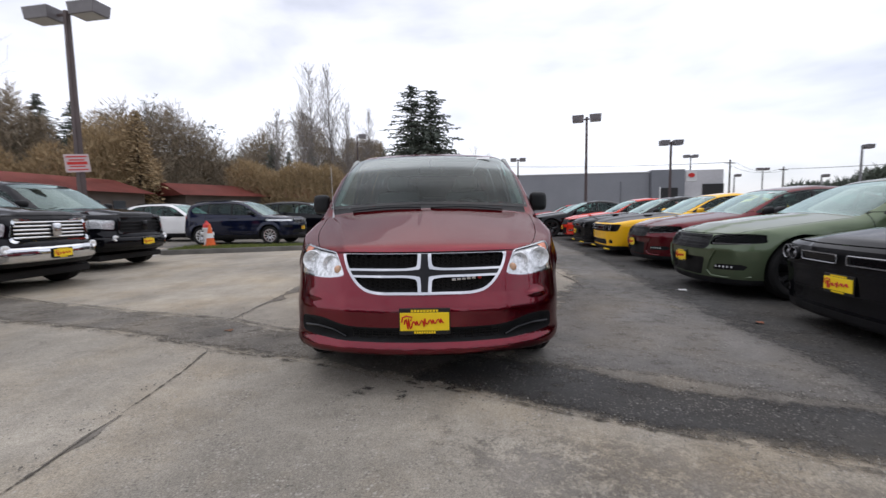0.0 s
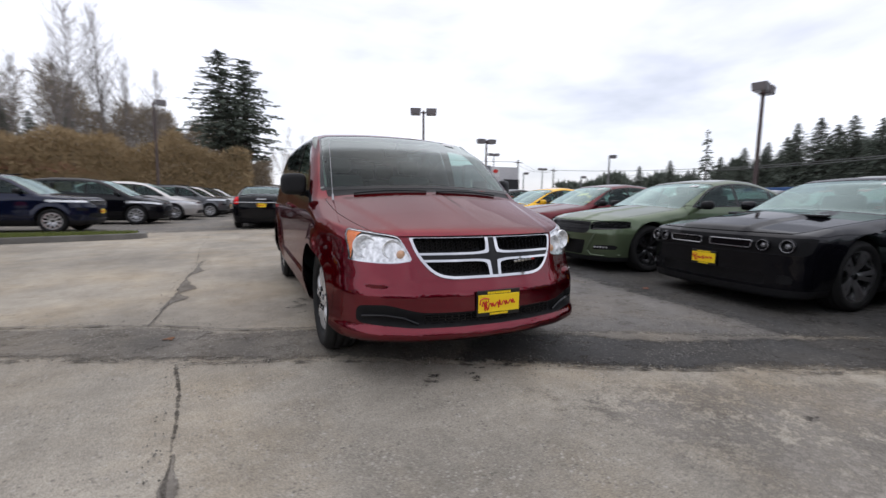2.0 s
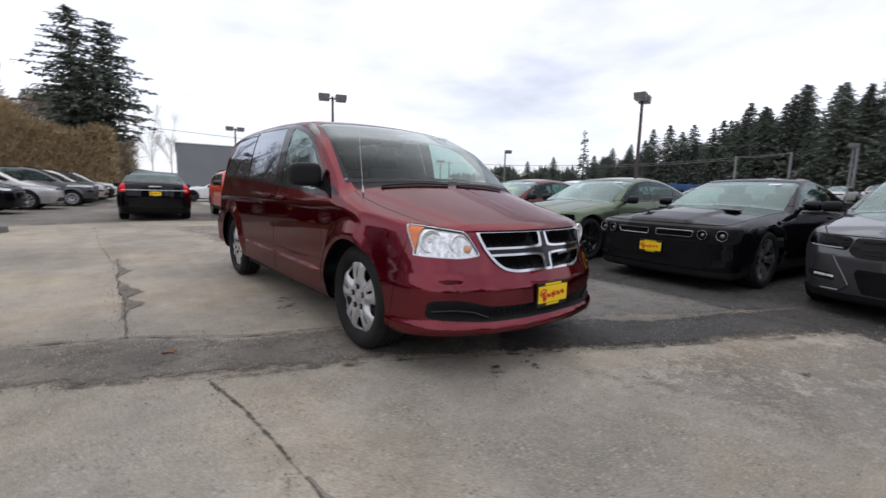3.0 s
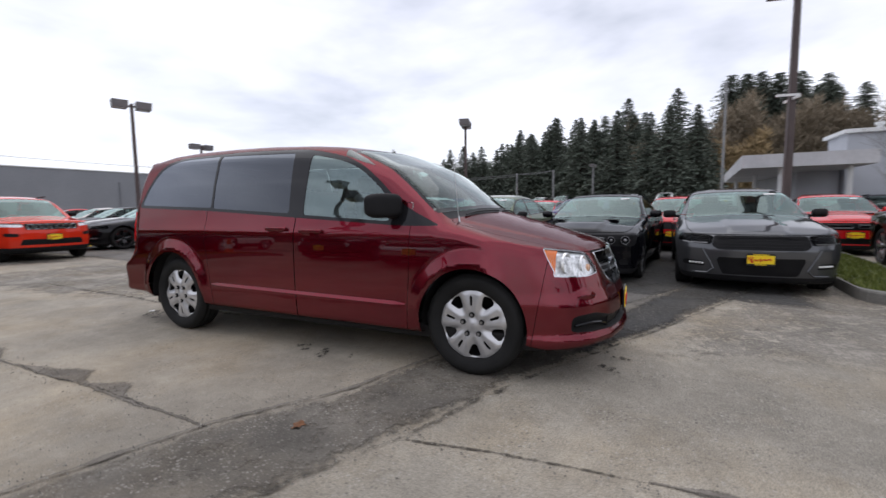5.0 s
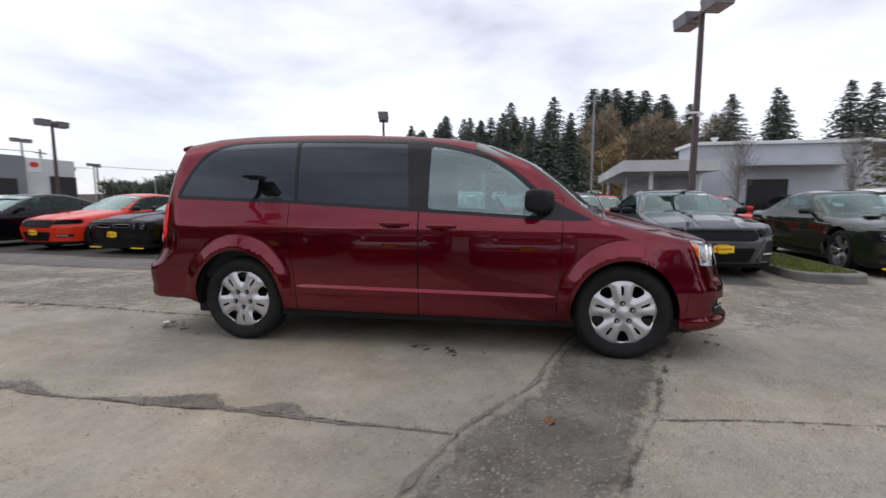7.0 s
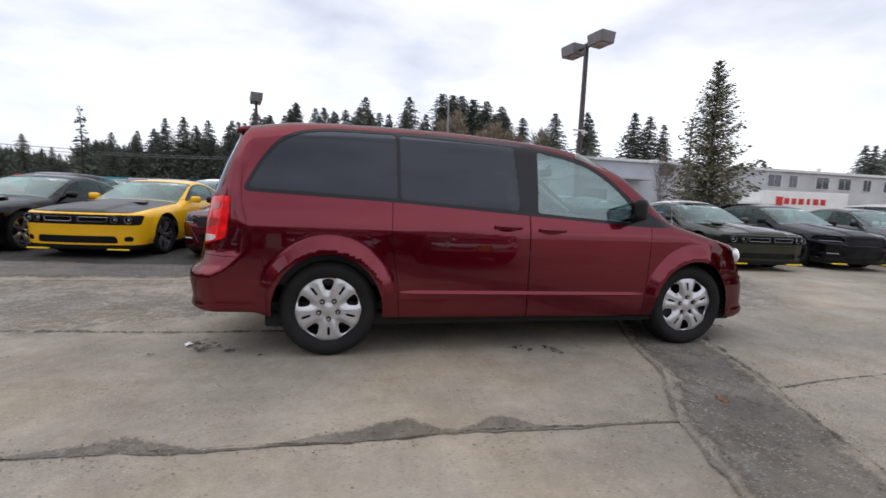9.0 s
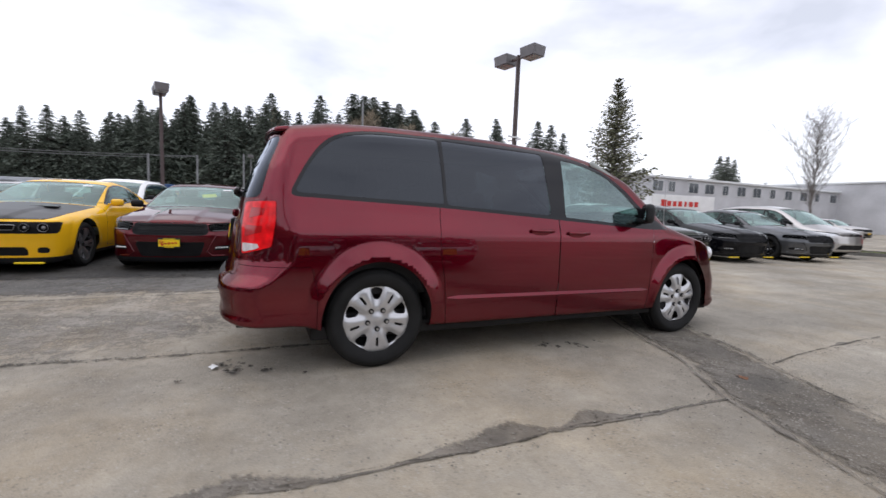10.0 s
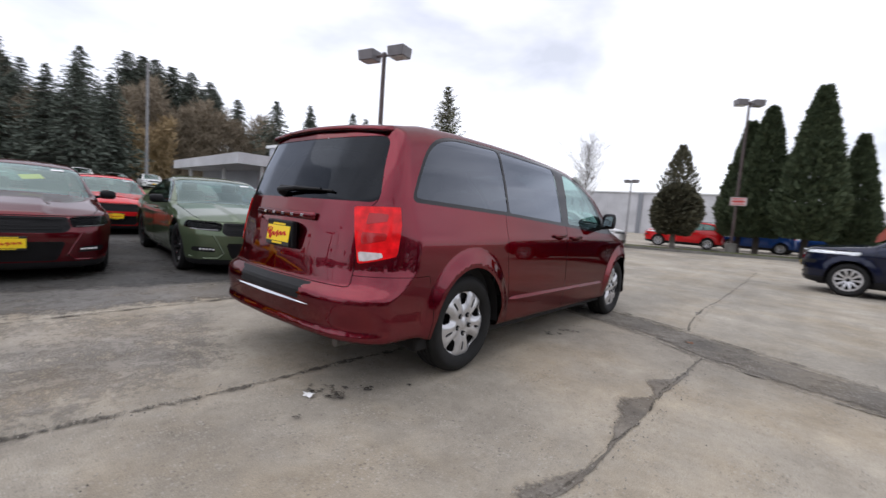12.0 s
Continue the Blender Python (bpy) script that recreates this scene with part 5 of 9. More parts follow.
CHALLENGER = dict(
    top=[(-2.7, 0.66), (-2.46, 0.755), (-2.38, 0.815), (-2.0, 0.885), (-1.4, 0.945), (-0.92, 0.99), (-0.84, 1.02), (-0.20, 1.325), (0.08, 1.405), (0.45, 1.445), (0.85, 1.40), (1.25, 1.27), (1.62, 1.115), (1.85, 1.065), (2.35, 1.045), (2.55, 0.95)],
    w=[(0.1, 0.84), (0.2, 0.89), (0.35, 0.930), (0.6, 0.945), (0.8, 0.940), (0.92, 0.905), (1.0, 0.86), (1.2, 0.765), (1.4, 0.665), (1.5, 0.60)],
    f=[(0.1, -2.36), (0.16, -2.44), (0.3, -2.46), (0.5, -2.475), (0.60, -2.49), (0.74, -2.49), (0.80, -2.44)],
    gf=[(0, 0), (0.3, 0.012), (0.6, 0.05), (0.8, 0.12), (0.9, 0.22), (0.97, 0.5)], r=[(0.2, 2.36), (0.35, 2.45), (0.7, 2.50), (0.95, 2.48), (1.1, 2.40)], gr=[(0, 0), (0.4, 0.02), (0.7, 0.07), (0.88, 0.2), (0.97, 0.5)],
    bot=[(-2.6, 0.14), (-1.9, 0.16), (1.8, 0.20), (2.6, 0.26)], arch=(-1.53, 1.42), ar=0.36, track=0.81, flare=0.020, hip=0.035, belt=0.98,
    band=[(-0.66, 0.985), (-0.10, 1.295, 0.2), (0.30, 1.372, 0.3), (0.70, 1.340, 0.3), (1.02, 1.235, 0.15), (1.16, 1.10), (0.9, 1.045), (0.2, 1.0)], pillars=[(0.70, 0.028)],
    ws=(-0.90, -0.03, 0.80, 0.665), back=(0.95, 1.60, 0.56, 0.66, 1.10),
    face=[("grille", [(-0.90, 0.578), (0.90, 0.578), (0.92, 0.745), (-0.92, 0.745)], PLASTIC, -0.07, False, False),
          ("lower_intake", [(-0.62, 0.270), (0.62, 0.270), (0.60, 0.392), (-0.60, 0.392)], PLASTIC, -0.05, False, False),
          ("brake_duct", [(0.70, 0.30), (0.82, 0.30), (0.82, 0.385), (0.70, 0.385)], PLASTIC, -0.04, True, False),
          ("tail_light", [(-0.92, 0.84), (0.92, 0.84), (0.92, 0.97), (-0.92, 0.97)], TAIL_RED, 0.006, False, True)],
    hood=[(-0.72, -2.6), (0.72, -2.6), (0.82, -2.0), (0.80, -0.7), (-0.80, -0.7), (-0.82, -2.0)], hood_z=0.775, bulge=(0.42, 0.022, -0.95),
    doors=([(-0.78, 0.28), (0.55, 0.27), (0.74, 0.6), (0.76, 1.03), (-0.8, 1.02)],),
    mirror=(1.00, -0.50, 1.03), mirror_mat=PAINTED, handles=((0.48, 0.86),), cab_w=0.66, extras=challenger_extras)


def compass_extras(root, front, top):
    for i in range(7):
        x = (i - 3) * 0.142
        bm = bmesh.new()
        o = rounded([(x - 0.052, 0.80), (x + 0.052, 0.80), (x + 0.052, 0.925), (x - 0.052, 0.925)], 0.02, 3)
        n = len(o)
        a = [bm.verts.new((p[0], front(p[0], 0.86) - 0.012, p[1])) for p in o]
        b = [bm.verts.new((x + (p[0] - x) * 0.74, front(p[0], 0.86) - 0.012, 0.862 + (p[1] - 0.862) * 0.80)) for p in o]
        c = [bm.verts.new((p[0], front(p[0], 0.86) + 0.03, p[1])) for p in o]
        for j in range(n):
            k = (j + 1) % n
            bm.faces.new((a[j], a[k], b[k], b[j]))
            bm.faces.new((a[k], a[j], c[j], c[k]))
        bmesh.ops.recalc_face_normals(bm, faces=bm.faces)
        part("grille_slot", bm, CHROME_SLOT, root)
    plate(root, (0, front(0, 0.60) - 0.014, 0.60), Matrix.Identity(4))
    for sx in (-1, 1):
        bm = bmesh.new()
        add_tube(bm, (sx * 0.60, -0.1, 1.645), (sx * 0.58, 1.45, 1.62), 0.018, n=8)
        part("roof_rail", bm, PLASTIC, root)


COMPASS = dict(
    top=[(-2.4, 0.80), (-2.16, 0.955), (-2.05, 1.01), (-1.5, 1.065), (-1.15, 1.10), (-1.08, 1.13), (-0.45, 1.50), (-0.15, 1.60), (0.4, 1.655), (1.0, 1.64), (1.6, 1.575), (1.9, 1.50), (2.2, 1.40)],
    w=[(0.15, 0.80), (0.3, 0.86), (0.5, 0.90), (0.9, 0.905), (1.02, 0.885), (1.1, 0.855), (1.3, 0.80), (1.5, 0.73), (1.66, 0.62)],
    f=[(0.2, -2.10), (0.3, -2.16), (0.5, -2.20), (0.7, -2.20), (0.9, -2.17), (1.0, -2.10)], gf=[(0, 0), (0.3, 0.02), (0.6, 0.09), (0.78, 0.20), (0.9, 0.45)],
    r=[(0.25, 2.08), (0.45, 2.18), (0.7, 2.17), (1.05, 2.10), (1.3, 1.99), (1.55, 1.86)], gr=[(0, 0), (0.4, 0.02), (0.7, 0.09), (0.85, 0.22), (0.92, 0.45)],
    bot=[(-2.4, 0.26), (-1.6, 0.22), (1.5, 0.24), (2.4, 0.30)], arch=(-1.335, 1.30), ar=0.345, track=0.77, flare=0.022, belt=1.07,
    band=[(-0.92, 1.075), (-0.40, 1.42, 0.2), (0.0, 1.535, 0.3), (0.9, 1.545, 0.3), (1.45, 1.49, 0.2), (1.72, 1.30), (1.60, 1.17), (0.2, 1.10)], pillars=[(0.12, 0.04), (1.02, 0.04)],
    ws=(-1.14, -0.22, 0.72, 0.60), back=(1.72, 2.3, 0.62, 0.66, 1.16),
    face=[("headlight", [(0.53, 0.85), (0.55, 0.945), (0.95, 0.955), (0.95, 0.865)], REFLECTOR, 0.0, True, False),
          ("grille", [(-0.51, 0.785), (0.51, 0.785), (0.53, 0.94), (-0.53, 0.94)], PLASTIC, -0.03, False, False),
          ("lower_intake", [(-0.62, 0.42), (0.62, 0.42), (0.58, 0.56), (-0.58, 0.56)], PLASTIC, -0.04, False, False),
          ("fog_recess", [(0.62, 0.62), (0.84, 0.63), (0.84, 0.72), (0.62, 0.70)], PLASTIC, -0.02, True, False),
          ("tail_light", [(0.52, 0.98), (0.95, 0.96), (0.95, 1.12), (0.55, 1.10)], TAIL_RED, 0.006, True, True)],
    hood=[(-0.62, -2.4), (0.62, -2.4), (0.74, -1.7), (0.74, -0.9), (-0.74, -0.9), (-0.74, -1.7)], hood_z=0.965,
    doors=([(-0.96, 0.38), (0.10, 0.36), (0.12, 1.10), (-0.98, 1.08)], [(0.12, 0.36), (0.86, 0.36), (1.08, 0.72), (1.10, 1.14), (0.14, 1.10)]),
    mirror=(0.99, -0.66, 1.16), handles=((-0.02, 0.98), (0.92, 1.01)), cab_w=0.64, rims="ten", rim_mat=HUBCAP, rim=0.68, sill=0.36, extras=compass_extras)


def crossover_extras(root, front, top):
    plate(root, (0, front(0, 0.50) - 0.014, 0.50), Matrix.Identity(4))
    bm = bmesh.new()
    for z in (0.80, 0.76):
        bm = bmesh.new()
        add_pipe(bm, [(i * 0.06, front(i * 0.06, z) - 0.004, z) for i in range(-9, 10)], 0.008, 5)
        part("grille_chrome", bm, CHROME_SLOT, root)


CROSSOVER = dict(
    top=[(-2.6, 0.72), (-2.42, 0.835), (-2.3, 0.88), (-1.9, 0.985), (-1.45, 1.085), (-1.4, 1.12), (-0.75, 1.49), (-0.4, 1.62), (0.2, 1.70), (1.0, 1.70), (1.7, 1.63), (2.1, 1.53), (2.4, 1.45)],
    w=[(0.15, 0.82), (0.3, 0.90), (0.5, 0.935), (0.9, 0.93), (1.05, 0.905), (1.2, 0.865), (1.45, 0.79), (1.6, 0.72), (1.72, 0.62)],
    f=[(0.15, -2.38), (0.3, -2.46), (0.5, -2.48), (0.7, -2.46), (0.84, -2.40), (0.95, -2.30)], gf=[(0, 0), (0.3, 0.025), (0.6, 0.12), (0.8, 0.28), (0.94, 0.6)],
    r=[(0.25, 2.38), (0.45, 2.50), (0.7, 2.48), (1.05, 2.42), (1.3, 2.32), (1.6, 2.16)], gr=[(0, 0), (0.4, 0.02), (0.7, 0.09), (0.87, 0.22), (0.95, 0.45)],
    bot=[(-2.6, 0.22), (-1.8, 0.20), (1.7, 0.22), (2.6, 0.30)], arch=(-1.52, 1.53), ar=0.355, track=0.80, flare=0.015, belt=1.06,
    band=[(-1.18, 1.06), (-0.62, 1.43, 0.2), (-0.25, 1.56, 0.3), (0.9, 1.60, 0.3), (1.75, 1.55, 0.2), (2.05, 1.36), (1.95, 1.22), (0.3, 1.12)], pillars=[(-0.02, 0.04), (0.98, 0.04)],
    ws=(-1.45, -0.47, 0.78, 0.64), back=(2.0, 2.6, 0.64, 0.70, 1.14),
    face=[("headlight", [(0.50, 0.755), (0.55, 0.825), (0.96, 0.885), (0.96, 0.80), (0.75, 0.745)], REFLECTOR, 0.0, True, False),
          ("grille", [(-0.52, 0.735), (0.52, 0.735), (0.50, 0.825), (-0.50, 0.825)], PLASTIC, -0.03, False, False),
          ("lower_intake", [(-0.66, 0.31), (0.66, 0.31), (0.50, 0.46), (-0.50, 0.46)], PLASTIC, -0.05, False, False),
          ("tail_light", [(0.48, 1.02), (0.97, 0.98), (0.97, 1.12), (0.50, 1.10)], TAIL_RED, 0.006, True, True)],
    hood=[(-0.60, -2.6), (0.60, -2.6), (0.80, -1.9), (0.80, -1.2), (-0.80, -1.2), (-0.80, -1.9)], hood_z=0.84,
    doors=([(-1.14, 0.36), (-0.02, 0.34), (-0.02, 1.14), (-1.16, 1.06)], [(-0.02, 0.34), (0.98, 0.34), (1.10, 0.72), (1.12, 1.16), (0.0, 1.14)]),
    mirror=(1.04, -0.98, 1.14), handles=((-0.12, 1.0), (0.1, 1.0)), cab_w=0.68, rims="ten", rim_mat=HUBCAP, rim=0.68, extras=crossover_extras)


def ram_extras(chrome):
    def extras(root, front, top):
        plate(root, (0.0, front(0, 0.57) - 0.06, 0.57), Matrix.Identity(4))
        bm = bmesh.new()
        o = rounded([(-0.60, 0.74), (0.60, 0.74), (0.54, 1.09), (-0.54, 1.09)], 0.07, 4)
        n = len(o)
        ring_a = [bm.verts.new((p[0], front(p[0], p[1]) - 0.035, p[1])) for p in o]
        ring_b = [bm.verts.new((p[0] * 0.93, front(p[0], p[1]) - 0.035, 0.915 + (p[1] - 0.915) * 0.83)) for p in o]
        ring_c = [bm.verts.new((p[0] * 0.91, front(p[0], p[1]) + 0.03, 0.915 + (p[1] - 0.915) * 0.80)) for p in o]
        ring_d = [bm.verts.new((p[0], front(p[0], p[1]) + 0.03, p[1])) for p in o]
        for r0, r1 in ((ring_a, ring_b), (ring_b, ring_c), (ring_d, ring_a)):
            for j in range(n):
                k = (j + 1) % n
                bm.faces.new((r0[j], r0[k], r1[k], r1[j]))
        bmesh.ops.recalc_face_normals(bm, faces=bm.faces)
        gr = part("grille_frame", bm, CHROME if chrome else GLOSS_BLACK, root, "chrome grille frame" if chrome else "gloss black grille frame")
        for z in (0.815, 0.87, 0.925, 0.98, 1.035) if chrome else (0.85, 0.92, 0.99):
            bm = bmesh.new()
            add_pipe(bm, [(i * 0.052, front(i * 0.052, z) - 0.004, z) for i in range(-10, 11)], 0.014 if chrome else 0.010, 6)
            part("grille_bar", bm, CHROME_SLOT if chrome else PLASTIC, gr)
        bm = bmesh.new()
        add_box(bm, 0, front(0, 0.92) - 0.03, 0.92, 0.13, 0.05, 0.20, 0.03)
        part("grille_centre", bm, CHROME_SLOT if chrome else GLOSS_BLACK, gr, smooth=True)
        bm = bmesh.new()
        prev = None
        for i in range(-18, 19):
            a = i * 0.05
            cur = [bm.verts.new((a, front(a, z) + dy, z)) for z, dy in ((0.46, 0.03), (0.465, -0.03), (0.50, -0.045), (0.64, -0.045), (0.675, -0.03), (0.68, 0.03))]
            if prev:
                for j in range(5):
                    bm.faces.new((prev[j], cur[j], cur[j + 1], prev[j + 1]))
            prev = cur
        bmesh.ops.recalc_face_normals(bm, faces=bm.faces)
        part("bumper_bar", bm, CHROME if chrome else PAINTED, root, "chrome front bumper" if chrome else "", smooth=True)
        for sx in (-1, 1):
            bm = bmesh.new()
            add_lathe(bm, [(0.06, -0.02), (0.06, 0.01), (0.045, 0.014), (0, 0.0)], 16)
            part("fog_lamp", bm, REFLECTOR, root).matrix_basis = look((sx * 0.66, front(0.66, 0.62) - 0.04, 0.66), (sx * 0.6, 2, 0.66))
    return extras


RAM = dict(
    top=[(-3.2, 0.95), (-2.88, 1.10), (-2.75, 1.165), (-2.2, 1.235), (-1.5, 1.285), (-1.42, 1.32), (-0.75, 1.74), (-0.45, 1.85), (0.0, 1.905), (0.7, 1.89), (1.05, 1.82), (1.14, 1.42), (1.2, 1.36), (2.8, 1.36), (3.0, 1.34)],
    soft=0.025, w=[(0.25, 0.88), (0.4, 0.95), (0.7, 0.985), (1.0, 0.985), (1.2, 0.955), (1.35, 0.93), (1.6, 0.84), (1.8, 0.74), (1.92, 0.66)],
    f=[(0.35, -2.82), (0.45, -2.92), (0.7, -2.92), (0.8, -2.88), (1.0, -2.88), (1.12, -2.84)], gf=[(0, 0), (0.3, 0.03), (0.6, 0.11), (0.8, 0.23), (0.95, 0.48)],
    r=[(0.3, 2.85), (0.6, 2.92), (1.3, 2.92)], gr=[(0, 0), (0.6, 0.02), (0.85, 0.08), (0.98, 0.3)],
    bot=[(-3.0, 0.40), (-2.0, 0.36), (2.0, 0.38), (3.0, 0.48)], arch=(-1.92, 1.65), ar=0.40, track=0.87, flare=0.03, belt=1.28,
    band=[(-1.20, 1.29), (-0.65, 1.64, 0.2), (-0.30, 1.755, 0.2), (0.7, 1.765, 0.1), (0.92, 1.70), (0.95, 1.30)], pillars=[(-0.05, 0.04)],
    ws=(-1.50, -0.50, 0.82, 0.70), back=(1.08, 1.16, 0.6, 0.6, 1.40),
    face=[("headlight", [(0.61, 0.84), (0.58, 1.03), (0.96, 1.06), (0.98, 0.88)], REFLECTOR, 0.0, True, False),
          ("grille", [(-0.58, 0.75), (0.58, 0.75), (0.52, 1.08), (-0.52, 1.08)], PLASTIC, -0.05, False, False),
          ("tail_light", [(0.86, 0.9), (1.0, 0.9), (1.0, 1.25), (0.86, 1.25)], TAIL_RED, 0.006, True, True)],
    hood=[(-0.66, -3.0), (0.66, -3.0), (0.84, -2.3), (0.84, -1.2), (-0.84, -1.2), (-0.84, -2.3)], hood_z=1.125, bulge=(0.45, 0.03, -1.6),
    doors=([(-1.18, 0.50), (-0.06, 0.48), (-0.05, 1.30), (-1.2, 1.30)], [(-0.04, 0.48), (0.92, 0.48), (0.98, 1.30), (-0.03, 1.30)]),
    mirror=(1.16, -0.95, 1.36), handles=((-0.2, 1.12), (0.8, 1.12)), cab_w=0.74, tw=0.27, rims="five", rim_mat=CHROME_SLOT, rim=0.62, sill=0.46)


def sedan_extras(root, front, top):
    plate(root, (0.0, 2.522, 0.80), Matrix.Rotation(radians(180), 4, "Z"))
    bm = bmesh.new()
    add_box(bm, 0, 2.50, 1.0, 0.32, 0.05, 0.03, 0.012)
    part("winged_badge", bm, CHROME, root, "chrome winged badge shape")
    bm = bmesh.new()
    for i in range(-8, 8):
        a, b = i * 0.1, (i + 1) * 0.1
        add_tube(bm, (a, 2.525 - 0.10 * a * a, 0.895), (b, 2.525 - 0.10 * b * b, 0.895), 0.012, n=6, caps=False)
    part("trunk_chrome", bm, CHROME, root, "chrome strip across the boot")


SEDAN = dict(CHARGER)
SEDAN.update(
    top=[(-2.7, 0.70), (-2.45, 0.84), (-2.3, 0.90), (-1.5, 0.985), (-1.0, 1.03), (-0.92, 1.06), (-0.25, 1.38), (0.05, 1.46), (0.45, 1.49), (0.9, 1.46), (1.3, 1.37), (1.78, 1.17), (1.95, 1.135), (2.45, 1.12), (2.6, 1.0)],
    r=[(0.2, 2.42), (0.4, 2.52), (0.7, 2.53), (1.0, 2.51), (1.12, 2.44)],
    face=[("tail_light", [(0.70, 0.84), (0.94, 0.84), (0.94, 1.09), (0.72, 1.09)], TAIL_RED, 0.008, True, True),
          ("rear_valance", [(-0.7, 0.26), (0.7, 0.26), (0.66, 0.38), (-0.66, 0.38)], PLASTIC, -0.02, False, True)],
    rim_mat=SATIN, extras=sedan_extras)

SPECS = {"charger": CHARGER, "challenger": CHALLENGER, "compass": COMPASS, "crossover": CROSSOVER, "ram_black": dict(RAM, extras=ram_extras(False)), "ram_chrome": dict(RAM, extras=ram_extras(True)), "sedan": SEDAN}
PROTO = {}


def repaint(root, paint_mat, hood_mat=None):
    for o in root.children_recursive:
        if o.type == "MESH" and o.data.materials and o.data.materials[0] == PAINTED:
            slot = o.material_slots[0]
            slot.link = "OBJECT"
            slot.material = hood_mat if (hood_mat and o.name.startswith("hood") and "scoop" not in o.name) else paint_mat


def park(kind, name, x, y, heading, paint_mat, label, category, group="", hood_mat=None, nose=True, guard=False, plated=True, paper=False, rims=None):
    """A car of a kind, its nose (or middle) at (x, y); heading: the turn of its nose from -y, in degrees."""
    half = -min(p[1] for p in SPECS[kind]["f"]) if nose else 0.0
    a = radians(heading)
    m = pose(x - half * math.sin(a), y + half * math.cos(a), 0, 0, 0, heading)
    if kind not in PROTO:
        PROTO[kind] = build_car(name, SPECS[kind])
        PROTO[kind].matrix_basis = m
        ob = PROTO[kind]
    else:
        ob = copy_thing(PROTO[kind], m)
        ob.name = name
    repaint(ob, paint_mat, hood_mat)
    if not plated:
        for o in [c for c in ob.children_recursive if c.name.split(".")[0] in ("plate_frame", "plate_insert", "script_mark", "frame_bar")]:
            bpy.data.objects.remove(o)
    tagged(ob, label, category, group)
    if rims:
        for o in ob.children_recursive:
            if o.name.split(".")[0] == "wheel":
                o.material_slots[0].link = "OBJECT"
                o.material_slots[0].material = rims
    if paper:
        bm = bmesh.new()
        add_box(bm, 0, 0, 0, 0.24, 0.16, 0.003, 0.0, Matrix.Translation((0.16, -0.52, 1.222)) @ Matrix.Rotation(radians(23), 4, "X") @ Matrix.Rotation(radians(18), 4, "Z"))
        part("yellow_paper", bm, PLATE_YELLOW, ob, "yellow paper behind the windscreen")
    if guard:
        lip_guard(ob, min(p[1] for p in SPECS[kind]["f"]) + 0.08, 0.165)
    return ob


ROW = -96.4
G1, G2, G3 = "cars in the row beside the minivan", "cars in the row across the aisle", "cars in the far rows"
park("charger", "sedan", 3.02, -4.0, -92, GREY_PAINT, "dark grey metallic sedan with yellow dealer plate", "sedan", G1)
park("challenger", "muscle_coupe", 3.23, -1.62, ROW, BLACK_PAINT, "glossy black muscle coupe with four round headlights", "coupe", G1, rims=SATIN)
park("charger", "sedan", 3.36, 0.84, ROW, GREEN_PAINT, "muted green metallic sedan with yellow dealer plate", "sedan", G1)
park("charger", "sedan", 3.84, 3.45, ROW, MAROON_PAINT, "maroon sedan with a yellow paper in the windscreen", "sedan", G1, paper=True)
park("challenger", "muscle_coupe", 3.97, 5.78, ROW, YELLOW_PAINT, "yellow muscle coupe with matt black hood", "coupe", G1, hood_mat=MATTE_BLACK, guard=True, plated=False)
park("challenger", "muscle_coupe", 4.15, 8.15, ROW, BLACK_PAINT, "black muscle coupe beside a yellow one", "coupe", G1, guard=True)
park("charger", "sedan", 4.50, 10.75, ROW, ORANGE_PAINT, "bright orange-red sedan with black grille", "sedan", G1)
park("charger", "sedan", 3.75, 13.6, ROW, BLACK_PAINT, "black sedan with yellow lip guards", "sedan", G1, guard=True)
park("charger", "sedan", 5.35, 17.0, ROW, WHITE_PAINT, "white sedan in the parked row", "sedan", G1)
park("charger", "sedan", 5.6, 19.6, ROW, BLACK_PAINT, "black sedan in the parked row", "sedan", G1)
park("charger", "sedan", 5.9, 22.2, ROW, SILVER_PAINT, "silver sedan in the parked row", "sedan", G1)
park("challenger", "muscle_coupe", 3.15, -7.15, ROW, OLIVE_PAINT, "dark olive muscle coupe beside a grass island", "coupe", G1, guard=True, plated=False)
park("charger", "sedan", 3.25, -9.9, ROW, BLACK_PAINT, "black sedan with yellow lip guards", "sedan", G1, guard=True, plated=False)
park("charger", "sedan", 3.0, -12.6, ROW, GREY_PAINT, "grey sedan with yellow lip guards", "sedan", G1, guard=True, plated=False)
park("crossover", "minivan", 3.5, -15.5, ROW, SILVER_PAINT, "silver minivan at the end of a parked row", "minivan", G1, plated=False)
# second row, behind the first
park("challenger", "muscle_coupe", 8.9, -6.9, ROW, BRIGHT_RED, "bright red muscle coupe in the second row", "coupe", G3)
park("charger", "sedan", 8.75, -3.3, ROW, BRIGHT_RED, "red sedan in the second row", "sedan", G3)
park("charger", "sedan", 13.7, -1.35, 84, PURPLE_PAINT, "dark purple sedan behind the coupes", "sedan", G3)
park("charger", "sedan", 9.9, 1.2, ROW, BRIGHT_RED, "bright red sedan behind the green one", "sedan", G3)
park("charger", "sedan", 10.4, 3.6, ROW, GREY_PAINT, "grey sedan in the second row", "sedan", G3)
park("crossover", "suv", 10.6, 6.4, ROW, WHITE_PAINT, "white suv in the second row", "suv", G3)
park("charger", "sedan", 10.9, 9.2, ROW, SILVER_PAINT, "silver sedan in the second row", "sedan", G3)
park("crossover", "suv", 11.2, 12.0, ROW, BLACK_PAINT, "black suv in the second row", "suv", G3)
